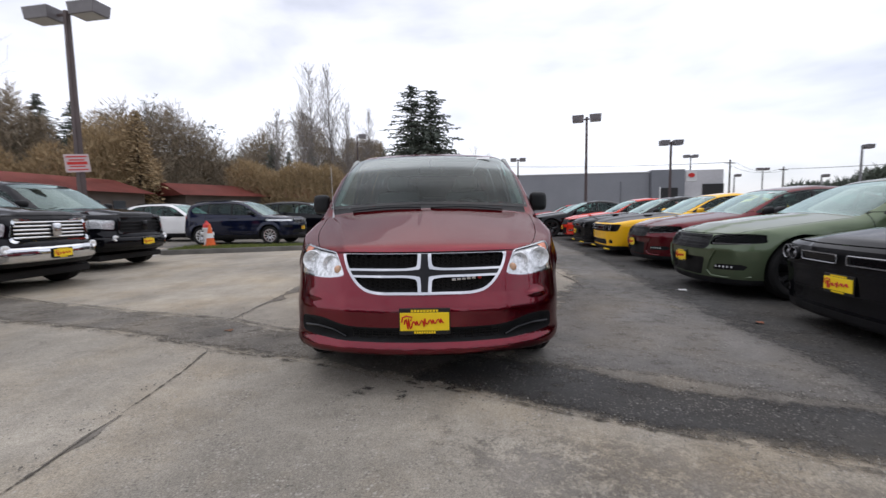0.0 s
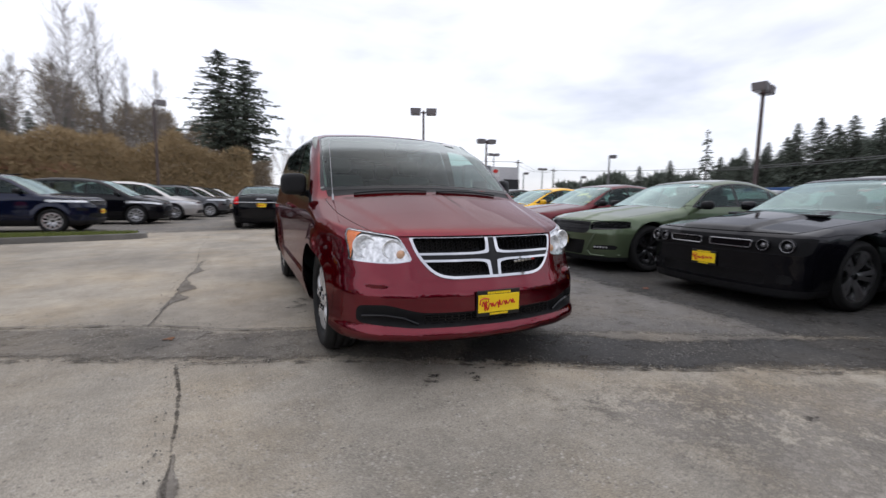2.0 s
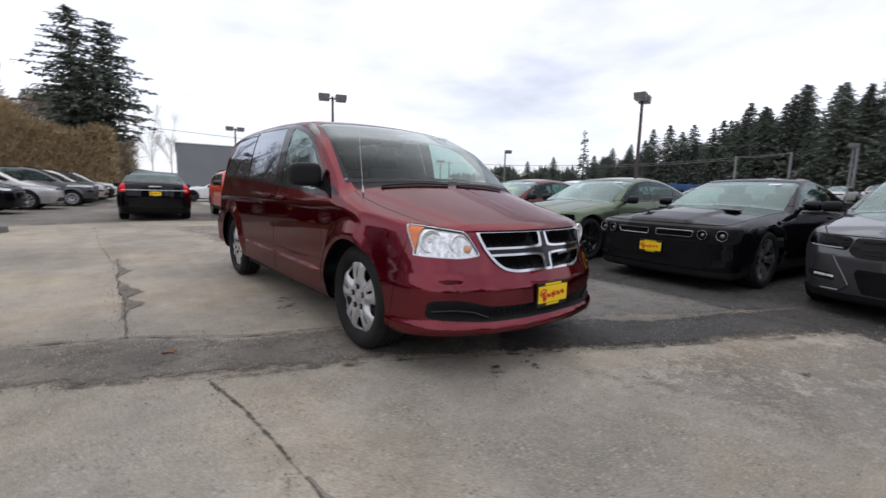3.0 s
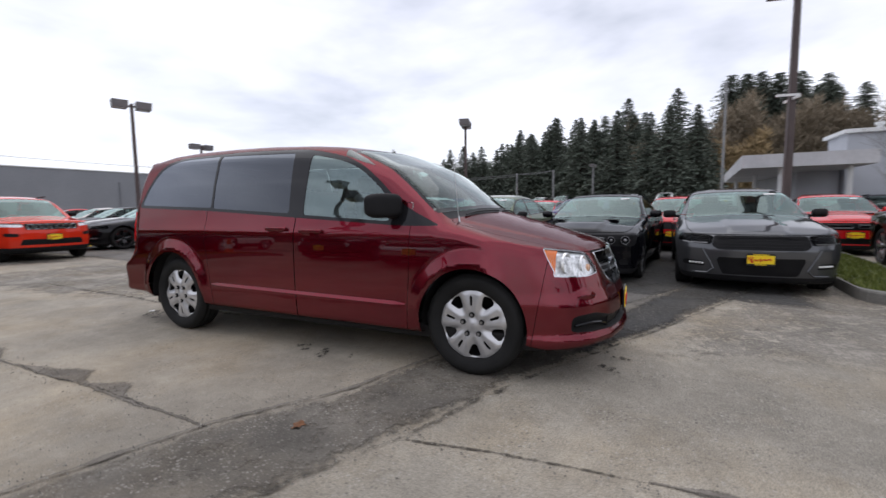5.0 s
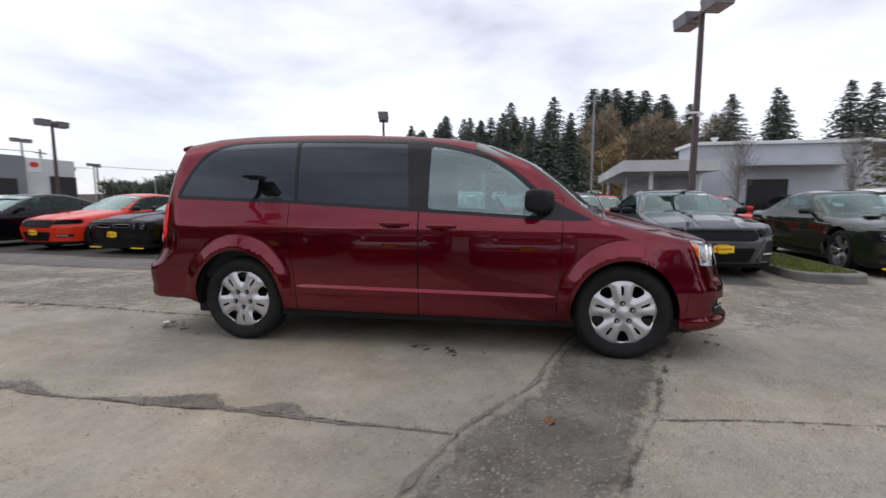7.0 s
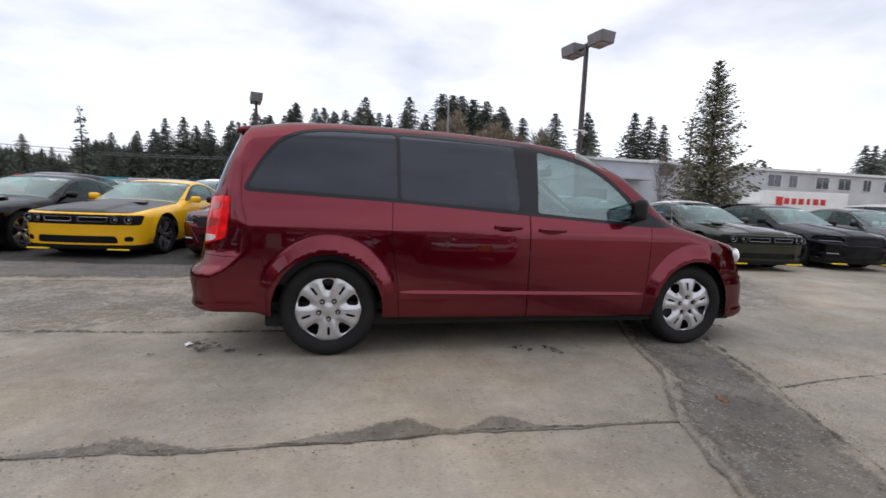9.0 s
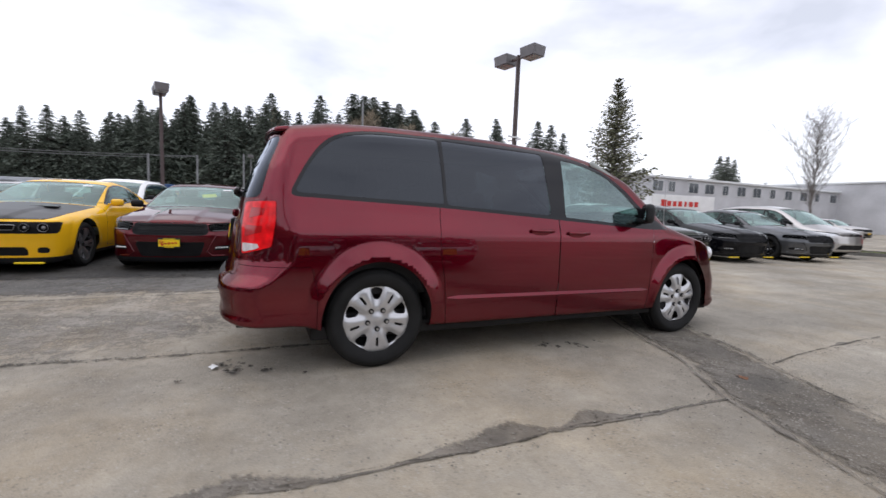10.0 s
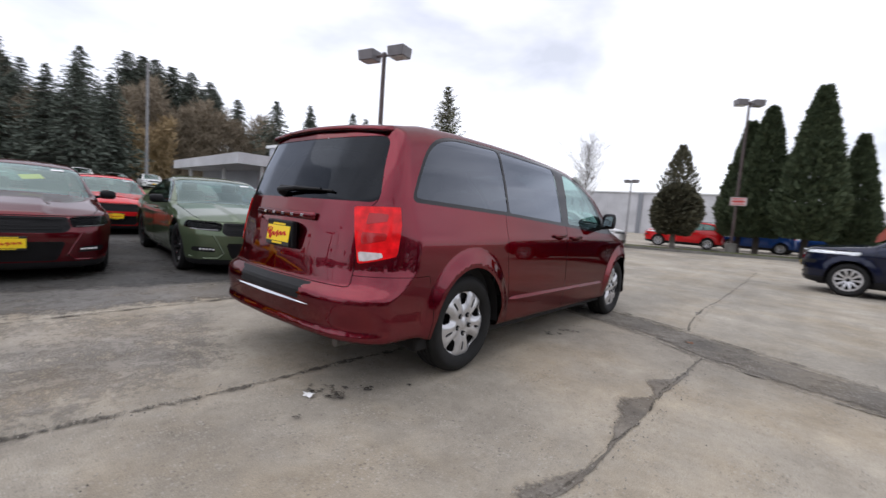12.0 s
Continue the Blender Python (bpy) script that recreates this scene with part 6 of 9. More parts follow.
# left row, noses to the aisle
park("compass", "suv", -5.2, 11.3, 84, NAVY_PAINT, "navy blue suv with alloy wheels behind a grass island", "suv", G2)
park("crossover", "minivan", -3.95, 15.4, 84, BLACK_PAINT, "black minivan in the row across the aisle", "minivan", G2)
park("crossover", "minivan", -3.1, 18.5, 84, SILVER_PAINT, "silver minivan in the row across the aisle", "minivan", G2)
park("compass", "suv", -2.0, 21.6, 84, GREY_PAINT, "dark grey suv in the row across the aisle", "suv", G2)
park("compass", "suv", -1.6, 24.5, 84, SILVER_PAINT, "silver suv in the row across the aisle", "suv", G2)
park("crossover", "suv", -1.2, 27.4, 84, BLACK_PAINT, "black suv in the row across the aisle", "suv", G2)
park("compass", "suv", -0.9, 30.3, 84, WHITE_PAINT, "white suv in the row across the aisle", "suv", G2)
park("compass", "suv", -9.4, 13.9, 84, WHITE_PAINT, "white suv behind the navy one", "suv", G2)
park("crossover", "suv", -12.0, 17.6, 84, BLACK_PAINT, "black suv far across the aisle", "suv", G2)
park("ram_black", "pickup", -6.35, 4.35, 84, BLACK_PAINT, "black pickup with black grille and yellow plate", "pickup", G2)
park("ram_chrome", "pickup", -5.75, 1.55, 84, BLACK_PAINT, "black pickup with chrome grille and bumper", "pickup", G2)
park("ram_chrome", "pickup", -5.35, -1.05, 84, GREY_PAINT, "grey pickup with chrome bumper", "pickup", G2)
park("compass", "suv", -2.65, -9.3, 84, NAVY_PAINT, "dark navy suv with silver wheels", "suv", G2)
# in the aisle
park("sedan", "sedan", -0.62, 13.4, 175.5, BLACK_PAINT, "dark grey sedan seen from behind with red tail lights", "sedan", nose=False)
park("compass", "suv", 1.97, 10.65, -3, ORANGE_PAINT, "bright orange-red suv with seven-slot grille", "suv")


# ---- ground ----
def ground_mat(name, a, b, speck=0.5, big=0.35, rough=0.92, worn=False):
    """Worn asphalt: two tones in large patches, blotches and a bright and dark aggregate; worn: it frays out towards its edges."""
    m = bpy.data.materials.new(name)
    m.use_nodes = True
    n, l = m.node_tree.nodes, m.node_tree.links
    p = n["Principled BSDF"]
    tc = n.new("ShaderNodeTexCoord")

    def noise_of(scale, detail, rough_=0.6):
        q = n.new("ShaderNodeTexNoise")
        q.inputs["Scale"].default_value, q.inputs["Detail"].default_value, q.inputs["Roughness"].default_value = scale, detail, rough_
        l.new(tc.outputs["Object"], q.inputs["Vector"])
        return q.outputs["Fac"]

    def ramp_of(src, lo, hi, out0, out1):
        q = n.new("ShaderNodeMapRange")
        for key, v in (("From Min", lo), ("From Max", hi), ("To Min", out0), ("To Max", out1)):
            q.inputs[key].default_value = v
        l.new(src, q.inputs["Value"])
        return q.outputs["Result"]

    def mixed(kind, fac, c1, c2):
        q = n.new("ShaderNodeMix")
        q.data_type, q.blend_type = "RGBA", kind
        for sock, v in ((q.inputs[0], fac), (q.inputs[6], c1), (q.inputs[7], c2)):
            if isinstance(v, (int, float)):
                sock.default_value = v if sock == q.inputs[0] else (v, v, v, 1)
            elif isinstance(v, tuple):
                sock.default_value = (*v, 1)
            else:
                l.new(v, sock)
        return q.outputs[2]

    base = mixed("MIX", ramp_of(noise_of(big, 5), 0.38, 0.62, 0.0, 1.0), a, b)
    blot = mixed("MULTIPLY", 1.0, base, ramp_of(noise_of(2.3, 6, 0.7), 0.3, 0.7, 0.80, 1.17))
    blot = mixed("MULTIPLY", 1.0, blot, ramp_of(noise_of(13, 5, 0.75), 0.3, 0.7, 0.90, 1.09))
    ma = n.new("ShaderNodeMapping")
    ma.inputs["Rotation"].default_value, ma.inputs["Scale"].default_value = (0, 0, 0.2), (1.9, 0.22, 1.0)
    l.new(tc.outputs["Object"], ma.inputs["Vector"])
    st = n.new("ShaderNodeTexNoise")
    st.inputs["Scale"].default_value, st.inputs["Detail"].default_value = 1.4, 5.0
    l.new(ma.outputs["Vector"], st.inputs["Vector"])
    blot = mixed("MULTIPLY", 1.0, blot, ramp_of(st.outputs["Fac"], 0.32, 0.68, 0.92, 1.07))
    dirt = mixed("MULTIPLY", 1.0, (0.98, 0.90, 0.78), 1.0)
    blot = mixed("MIX", ramp_of(noise_of(0.8, 6, 0.65), 0.45, 0.70, 0.0, 0.95), blot, mixed("MULTIPLY", 1.0, blot, dirt))
    col = mixed("MULTIPLY", 1.0, blot, ramp_of(noise_of(150, 2, 0.6), 0.3, 0.7, 1 - 0.22 * speck, 1 + 0.22 * speck))
    bare = ramp_of(noise_of(3.1, 4, 0.6), 0.40, 0.62, 0.25, 1.0)
    for size, lo, strong, tone in ((46, 0.62, 0.70, (0.45, 0.425, 0.385)), (44, 0.63, 0.75, (0.085, 0.079, 0.072)), (75, 0.58, 0.70, (0.45, 0.42, 0.37)), (90, 0.60, 0.65, (0.10, 0.093, 0.085))):
        vo = n.new("ShaderNodeTexVoronoi")
        vo.inputs["Scale"].default_value = size
        l.new(tc.outputs["Object"], vo.inputs["Vector"])
        both = n.new("ShaderNodeMath")
        both.operation = "MULTIPLY"
        l.new(ramp_of(vo.outputs["Distance"], 0.15, 0.45, 1.0, 0.0), both.inputs[0])
        l.new(ramp_of(vo.outputs["Color"], lo, lo + 0.12, 0.0, strong * min(1.0, speck)), both.inputs[1])
        some = n.new("ShaderNodeMath")
        some.operation = "MULTIPLY"
        l.new(both.outputs["Value"], some.inputs[0])
        l.new(bare, some.inputs[1])
        col = mixed("MIX", some.outputs["Value"], col, tone)
    l.new(col, p.inputs["Base Color"])
    l.new(ramp_of(noise_of(4, 4), 0.3, 0.7, rough - 0.12, rough + 0.04), p.inputs["Roughness"])
    p.inputs["Specular IOR Level"].default_value = 0.3
    if worn:
        ed = n.new("ShaderNodeAttribute")
        ed.attribute_name = "edge"
        total = ed.outputs["Fac"]
        for src in (ramp_of(noise_of(7, 6, 0.75), 0.25, 0.75, -0.75, 0.75), ramp_of(noise_of(45, 3, 0.7), 0.25, 0.75, -0.35, 0.35), ramp_of(noise_of(0.9, 4, 0.6), 0.3, 0.7, -0.35, 0.25)):
            ad = n.new("ShaderNodeMath")
            ad.operation = "ADD"
            l.new(total, ad.inputs[0])
            l.new(src, ad.inputs[1])
            total = ad.outputs["Value"]
        fade = n.new("ShaderNodeMath")
        fade.operation = "MULTIPLY"
        l.new(ramp_of(total, 0.10, 0.80, 0.0, 1.0), fade.inputs[0])
        l.new(ramp_of(ed.outputs["Fac"], 0.0, 0.45, 0.0, 1.0), fade.inputs[1])
        l.new(fade.outputs["Value"], p.inputs["Alpha"])
    bu = n.new("ShaderNodeBump")
    bu.inputs["Strength"].default_value, bu.inputs["Distance"].default_value = 0.7, 0.008
    l.new(noise_of(110, 4, 0.7), bu.inputs["Height"])
    l.new(bu.outputs["Normal"], p.inputs["Normal"])
    return m


ASPHALT = ground_mat("worn_asphalt", (0.246, 0.222, 0.184), (0.392, 0.350, 0.282), speck=0.8)
SOUTH_ASPHALT = ground_mat("grey_asphalt", (0.250, 0.228, 0.190), (0.380, 0.344, 0.283), speck=1.35)
# black asphalt tone; in the stalls it also carries painted shade under the cars
BLACK_SHADED_ASPHALT = ground_mat("black_shaded_asphalt", (0.038, 0.037, 0.036), (0.074, 0.072, 0.069), speck=0.6, big=0.6, worn=True)
DARK_ASPHALT = ground_mat("dark_asphalt", (0.112, 0.106, 0.098), (0.188, 0.177, 0.162), speck=0.7, worn=True)
AISLE_ASPHALT = ground_mat("aisle_asphalt", (0.135, 0.126, 0.112), (0.225, 0.208, 0.182), speck=0.6, big=0.4, worn=True)
PATCH_ASPHALT = ground_mat("repair_asphalt", (0.116, 0.106, 0.092), (0.196, 0.178, 0.150), speck=1.0, big=1.2, worn=True)
FILLER = ground_mat("crack_filler", (0.150, 0.136, 0.117), (0.225, 0.204, 0.175), speck=0.4, big=3.0, worn=True)
CRACK = ground_mat("crack_dirt", (0.055, 0.049, 0.041), (0.095, 0.085, 0.071), speck=0.5, big=4.0, worn=True)
OIL = ground_mat("oil_stain", (0.022, 0.020, 0.018), (0.048, 0.043, 0.037), speck=0.3, big=5.0, worn=True)
GRIME = ground_mat("tracked_grime", (0.205, 0.187, 0.162), (0.315, 0.287, 0.246), speck=0.5, big=0.9, worn=True)
CONCRETE = mat("kerb_concrete", (0.165, 0.158, 0.143), rough=0.9, stain=0.25, stain_scale=2.5, grain=0.15, grain_scale=50, bump=0.4, bump_scale=90)
SOIL = mat("island_soil", (0.085, 0.092, 0.036), rough=0.95, stain=0.4, stain_scale=3)


def leaf_mat(name, c0, c1, rough=0.7):
    """Leaves, needles or twigs: each piece takes its own shade between two colours."""
    m = bpy.data.materials.new(name)
    m.use_nodes = True
    n, l = m.node_tree.nodes, m.node_tree.links
    p = n["Principled BSDF"]
    ge, mi = n.new("ShaderNodeNewGeometry"), n.new("ShaderNodeMix")
    mi.data_type = "RGBA"
    mi.inputs[6].default_value, mi.inputs[7].default_value = (*c0, 1), (*c1, 1)
    l.new(ge.outputs["Random Per Island"], mi.inputs[0])
    l.new(mi.outputs[2], p.inputs["Base Color"])
    p.inputs["Roughness"].default_value, p.inputs["Specular IOR Level"].default_value = rough, 0.2
    return m


GRASS = leaf_mat("island_grass", (0.085, 0.115, 0.022), (0.185, 0.205, 0.055))
NEEDLE = leaf_mat("dark_needles", (0.066, 0.083, 0.066), (0.140, 0.160, 0.128))
NEEDLE_GREY = leaf_mat("grey_green_needles", (0.105, 0.115, 0.070), (0.235, 0.230, 0.150))
CEDAR = leaf_mat("cedar_green", (0.050, 0.070, 0.038), (0.090, 0.112, 0.060))
HEDGE = leaf_mat("brown_green_hedge", (0.060, 0.060, 0.040), (0.135, 0.128, 0.082))
TWIG = leaf_mat("brown_twigs", (0.155, 0.125, 0.090), (0.315, 0.26, 0.188))
WILLOW = leaf_mat("yellow_brown_twigs", (0.235, 0.172, 0.095), (0.44, 0.33, 0.185))
BARK = mat("grey_bark", (0.14, 0.125, 0.11), rough=0.9, stain=0.3, stain_scale=3)
PALE_BARK = mat("pale_bark", (0.19, 0.172, 0.158), rough=0.9, stain=0.3, stain_scale=3)
DARK_BARK = mat("dark_bark", (0.045, 0.036, 0.030), rough=0.9, stain=0.3, stain_scale=3)
HILL = mat("wooded_slope", (0.045, 0.038, 0.024), rough=1.0, stain=0.4, stain_scale=0.2, grain=0.3, grain_scale=1.5)

bm = bmesh.new()
S = 40
grid = [[bm.verts.new((-900 + 1800 * i / S, -900 + 1800 * j / S, 0)) for j in range(S + 1)] for i in range(S + 1)]
for i in range(S):
    for j in range(S):
        bm.faces.new((grid[i][j], grid[i + 1][j], grid[i + 1][j + 1], grid[i][j + 1]))
tagged(part("ground", bm, ASPHALT, None, "worn grey-brown asphalt of a car lot"), category="ground", kind="structure")


def wobble(x, y, scale, amount):
    return amount * noise.noise(Vector((x * scale, y * scale, 3.7)))


def flat_piece(name, outline, z, material, label, step=0.12, rag=0.03, rim=0.0, full=1.0):
    """A flat piece of paving with a ragged edge, or one that thins out over a rim."""
    pts, n = [], len(outline)
    for i in range(n):
        a, b = Vector((*outline[i], 0)), Vector((*outline[(i + 1) % n], 0))
        k = max(1, int((b - a).length / step)) if (b - a).length < 14 else 20
        for j in range(k):
            p = a + (b - a) * (j / k)
            pts.append((p.x + wobble(p.x, p.y, 2.2, rag) + wobble(p.x + 9, p.y, 9, rag * 0.7), p.y + wobble(p.x, p.y + 5, 2.2, rag) + wobble(p.x, p.y + 7, 9, rag * 0.7)))
    bm = bmesh.new()
    lay = bm.verts.layers.float.new("edge")
    face = bm.faces.new([bm.verts.new((*p, z)) for p in pts])
    if rim:
        face.normal_update()
        bmesh.ops.inset_region(bm, faces=[face], thickness=rim, use_even_offset=True, use_boundary=True)
        for q in face.verts:
            q[lay] = full
    else:
        for q in bm.verts:
            q[lay] = 1.0
    bmesh.ops.triangulate(bm, faces=bm.faces[:])
    bmesh.ops.recalc_face_normals(bm, faces=bm.faces)
    if bm.faces and bm.faces[0].normal.z < 0:
        bmesh.ops.reverse_faces(bm, faces=bm.faces)
    return tagged(part(name, bm, material, None, label), category="pavement", kind="structure")


def strip(name, line, z, width, material, label, left=None, step=0.03, rag=0.012, full=1.0):
    """A thin ragged strip along a line; left(y): extra width on one side."""
    bm = bmesh.new()
    lay = bm.verts.layers.float.new("edge")
    prev = None
    for a, b in zip(line, line[1:]):
        a, b = Vector((*a, 0)), Vector((*b, 0))
        d = b - a
        side = Vector((-d.y, d.x, 0)).normalized()
        k = max(2, int(d.length / step))
        for j in range(k + 1):
            p = a + d * (j / k) + side * (wobble(a.x + d.x * j / k, a.y + d.y * j / k, 1.6, 0.03) + wobble(a.x + d.x * j / k, a.y + d.y * j / k, 7, 0.012))
            w = max(0.003, width * (0.75 + 0.9 * noise.noise(Vector((p.x * 5, p.y * 5, 1)))) + rag * noise.noise(Vector((p.x * 25, p.y * 25, 8))))
            wl_ = w + (left(p.x, p.y) if left else 0)
            cur = []
            for off, e in ((wl_ * 1.35 + 0.006, 0.0), (wl_ * 0.55, full), (-w * 0.55, full), (-w * 1.35 - 0.006, 0.0)):
                q = bm.verts.new((p.x + side.x * off, p.y + side.y * off, z))
                q[lay] = e
                cur.append(q)
            if prev:
                for i in range(3):
                    bm.faces.new((prev[i], prev[i + 1], cur[i + 1], cur[i]))
            prev = cur
    bmesh.ops.recalc_face_normals(bm, faces=bm.faces)
    if bm.faces and bm.faces[:][0].normal.z < 0:
        bmesh.ops.reverse_faces(bm, faces=bm.faces)
    return tagged(part(name, bm, material, None, label), category="pavement", kind="structure")


flat_piece("pavement_dark", [(0.3, -2.35), (0.4, -0.9), (1.25, -0.2), (1.42, 0.6), (2.02, 1.6), (2.12, 3.6), (2.3, 8.0), (2.9, 14), (3.6, 30), (60, 30), (60, -24), (14, -9.0), (2.6, -3.05)], 0.004, DARK_ASPHALT, "darker asphalt under the parked cars", step=0.6, rag=0.0, rim=0.40)
BAND_N = [(-9.0, 1.5), (-4.5, -0.55), (-3.0, -1.02), (-1.78, -1.58), (-0.94, -1.90), (0.28, -2.52), (1.22, -3.0), (2.5, -3.6), (5.0, -4.75), (9.0, -6.6)]
BAND_F = [(9.0, -5.7), (5.0, -3.9), (2.55, -2.75), (1.63, -2.24), (0.83, -1.90), (-0.85, -1.13), (-1.43, -0.98), (-2.1, -0.56), (-2.7, -0.36), (-3.33, -0.15), (-5.6, 0.75), (-9.0, 2.5)]
# stall sheet: dark paving, with shade under the parked row painted into its colour
flat_piece("pavement_stalls", [(2.2, -4.6), (2.55, -1.8), (2.75, 0.8), (3.2, 3.5), (3.6, 8.0), (4.2, 14.0), (5.0, 24.0), (30, 24.0), (30, -7.0)], 0.0055, BLACK_SHADED_ASPHALT, "dark stall asphalt with the shade under the cars in its colour", step=0.8, rag=0.0, rim=0.50)
flat_piece("pavement_aisle", [(-14, 9.6), (-9.0, 9.4), (-3.6, 9.6), (-1.0, 10.6), (2.4, 9.6), (3.4, 30), (-14, 36)], 0.003, AISLE_ASPHALT, "greyer asphalt along the far aisle", step=9.0, rag=0.0, rim=1.1)
flat_piece("pavement_south", BAND_N + [(60, -30), (60, -80), (-60, -80), (-60, 25)], 0.002, SOUTH_ASPHALT, "grey weathered asphalt with open aggregate")
flat_piece("pavement_trench", BAND_N + BAND_F, 0.008, PATCH_ASPHALT, "dark asphalt trench repair across the lot", step=0.5, rag=0.0, rim=0.14)
flat_piece("pavement_trench", [(-0.3, -2.25), (0.40, -2.54), (0.98, -2.92), (1.50, -3.08), (2.5, -3.58), (5.0, -4.75), (9.0, -6.6), (9.0, -5.7), (5.0, -3.9), (3.6, -3.25), (2.3, -2.74), (1.44, -2.42), (0.95, -1.98), (0.3, -1.75)], 0.0095, BLACK_SHADED_ASPHALT, "newer black stretch of the trench repair", step=0.5, rag=0.0, rim=0.16)
strip("pavement_seam", BAND_N, 0.012, 0.020, CRACK, "crumbling seam of the trench repair", rag=0.02, full=0.42)
strip("pavement_seam", BAND_F[4:], 0.012, 0.016, FILLER, "crumbling seam of the trench repair", full=0.7)
bulges = ((0.47, 0.115, 0.16), (1.05, 0.165, 0.20), (1.38, 0.06, 0.16), (2.32, 0.12, 0.24))
strip("pavement_filler", [(-2.02, 3.4), (-2.05, 2.6), (-2.10, 1.8), (-2.08, 1.2), (-2.10, 0.6), (-2.10, 0.1), (-2.12, -0.56)], 0.006, 0.010, FILLER, "dark filler along a crack",
      left=lambda x, y: sum(a * math.exp(-((y - c) / w) ** 2) for c, a, w in bulges))
strip("pavement_crack", [(-2.25, 9.0), (-2.2, 5.0), (-2.05, 2.6), (-2.10, 1.2), (-2.09, 0.2), (-2.12, -0.56)], 0.009, 0.005, CRACK, "narrow crack in the asphalt", full=0.40)
strip("pavement_crack", [(-1.80, -1.60), (-1.715, -2.5), (-1.705, -2.95), (-1.675, -3.35), (-1.70, -4.2), (-1.70, -6.4), (-1.62, -12.0)], 0.006, 0.008, CRACK, "narrow crack in the asphalt", full=0.62)
strip("pavement_filler", [(-1.70, -2.70), (-1.705, -2.95), (-1.70, -3.18)], 0.0045, 0.016, FILLER, "dark filler along a crack", left=lambda x, y: 0.03 * math.exp(-((y + 2.95) / 0.1) ** 2))
strip("pavement_crack", [(-0.02, 6.2), (-0.12, 4.1), (-0.17, 3.4), (-0.24, 2.7), (-0.3, 1.4)], 0.006, 0.030, CRACK, "broken crack behind the minivan", rag=0.03, full=0.52)
strip("pavement_crack", [(2.0, 6.0), (2.06, 3.6), (2.12, 1.8), (2.05, 0.9)], 0.009, 0.012, CRACK, "narrow crack in the asphalt", full=0.62)

flat_piece("pavement_grime", [(0.05, 2.3), (1.9, 1.9), (2.3, 3.2), (2.4, 9.0), (-0.9, 9.0), (-0.75, 5.0), (-0.35, 3.6)], 0.0035, GRIME, "brown tracked grime behind the minivan", step=9.0, rag=0.0, rim=0.75, full=0.7)
flat_piece("pavement_grime", [(-0.2, -2.6), (1.22, -2.9), (2.6, -3.5), (7.0, -5.6), (8.0, -8.0), (2.6, -6.2), (0.3, -4.6)], 0.0035, GRIME, "brown tracked grime beside the trench repair", step=9.0, rag=0.0, rim=0.50, full=0.6)


def blobs(name, spots, z, material, label):
    bm = bmesh.new()
    lay = bm.verts.layers.float.new("edge")
    for x, y, r in spots:
        n = 14
        ph = x * 7 + y * 3
        ring = [bm.verts.new((x + r * (1 + 0.45 * noise.noise(Vector((math.cos(2 * math.pi * i / n) + ph, math.sin(2 * math.pi * i / n), 1)))) * math.cos(2 * math.pi * i / n),
                              y + 0.7 * r * (1 + 0.45 * noise.noise(Vector((math.cos(2 * math.pi * i / n), math.sin(2 * math.pi * i / n) + ph, 4)))) * math.sin(2 * math.pi * i / n), z)) for i in range(n)]
        mid = bm.verts.new((x, y, z))
        mid[lay] = 0.95
        for i in range(n):
            bm.faces.new((ring[i], ring[(i + 1) % n], mid))
    return tagged(part(name, bm, material, None, label), category="stain", kind="stuff")


rng = random.Random(4)
spots = [(-0.45, -2.47, 0.042), (-0.385, -2.41, 0.028), (-0.49, -2.52, 0.030), (-0.157, -2.535, 0.034), (-0.15, -2.47, 0.020), (0.14, -2.43, 0.022), (-0.05, -2.42, 0.018), (0.30, -2.45, 0.02), (0.04, -2.47, 0.012),
         (-0.55, 2.46, 0.05), (-0.71, 2.37, 0.07), (-0.75, 2.18, 0.03), (-0.24, 2.98, 0.02), (-0.84, -0.10, 0.03), (-0.87, -0.30, 0.03), (-0.87, -0.04, 0.035),
         (-0.66, 2.36, 0.05), (-0.87, 1.93, 0.02), (-0.79, 2.69, 0.02), (-0.95, -0.35, 0.04), (-0.93, -0.15, 0.03), (-0.95, -0.6, 0.025), (1.12, -3.62, 0.025)]
for _ in range(8):
    spots.append((-1.2 + rng.uniform(-1.1, 0.7), 3.2 + rng.uniform(-1.0, 1.0), rng.uniform(0.004, 0.013)))
crumbs = []
for x, y, q in spots:
    crumbs.append((x, y, q * 1.7))
    for _ in range(5 if q > 0.015 else 0):
        crumbs.append((x + rng.gauss(0, 0.9 * q), y + rng.gauss(0, 0.6 * q), q * rng.uniform(0.5, 1.0)))
blobs("oil_spots", crumbs, 0.013, OIL, "soft black oil spots on the asphalt")

# loose bits
places = [(rng.uniform(-6, 6), rng.uniform(-6, 7), rng.uniform(0.003, 0.008)) for _ in range(500)]
for line, count, off in ((BAND_N, 1000, 0.05), (BAND_F, 700, 0.06), ([(-2.02, 3.4), (-2.10, 1.8), (-2.12, -0.56)], 350, 0.06), ([(-0.02, 6.2), (-0.17, 3.4), (-0.3, 1.4)], 350, 0.06), ([(-1.79, -1.6), (-1.70, -6.0)], 250, 0.03)):
    for _ in range(count):
        k = rng.randrange(len(line) - 1)
        t = rng.random()
        (xa, ya), (xb, yb) = line[k], line[k + 1]
        places.append((xa + (xb - xa) * t + rng.gauss(0, off), ya + (yb - ya) * t + rng.gauss(0, off), rng.uniform(0.003, 0.008)))
for _ in range(1200):
    t = rng.uniform(0.0, 1.0)
    places.append((-4.0 + 6.0 * t + rng.gauss(0, 0.05), 0.25 - 2.75 * t + rng.uniform(-0.38, 0.38), rng.uniform(0.002, 0.006)))
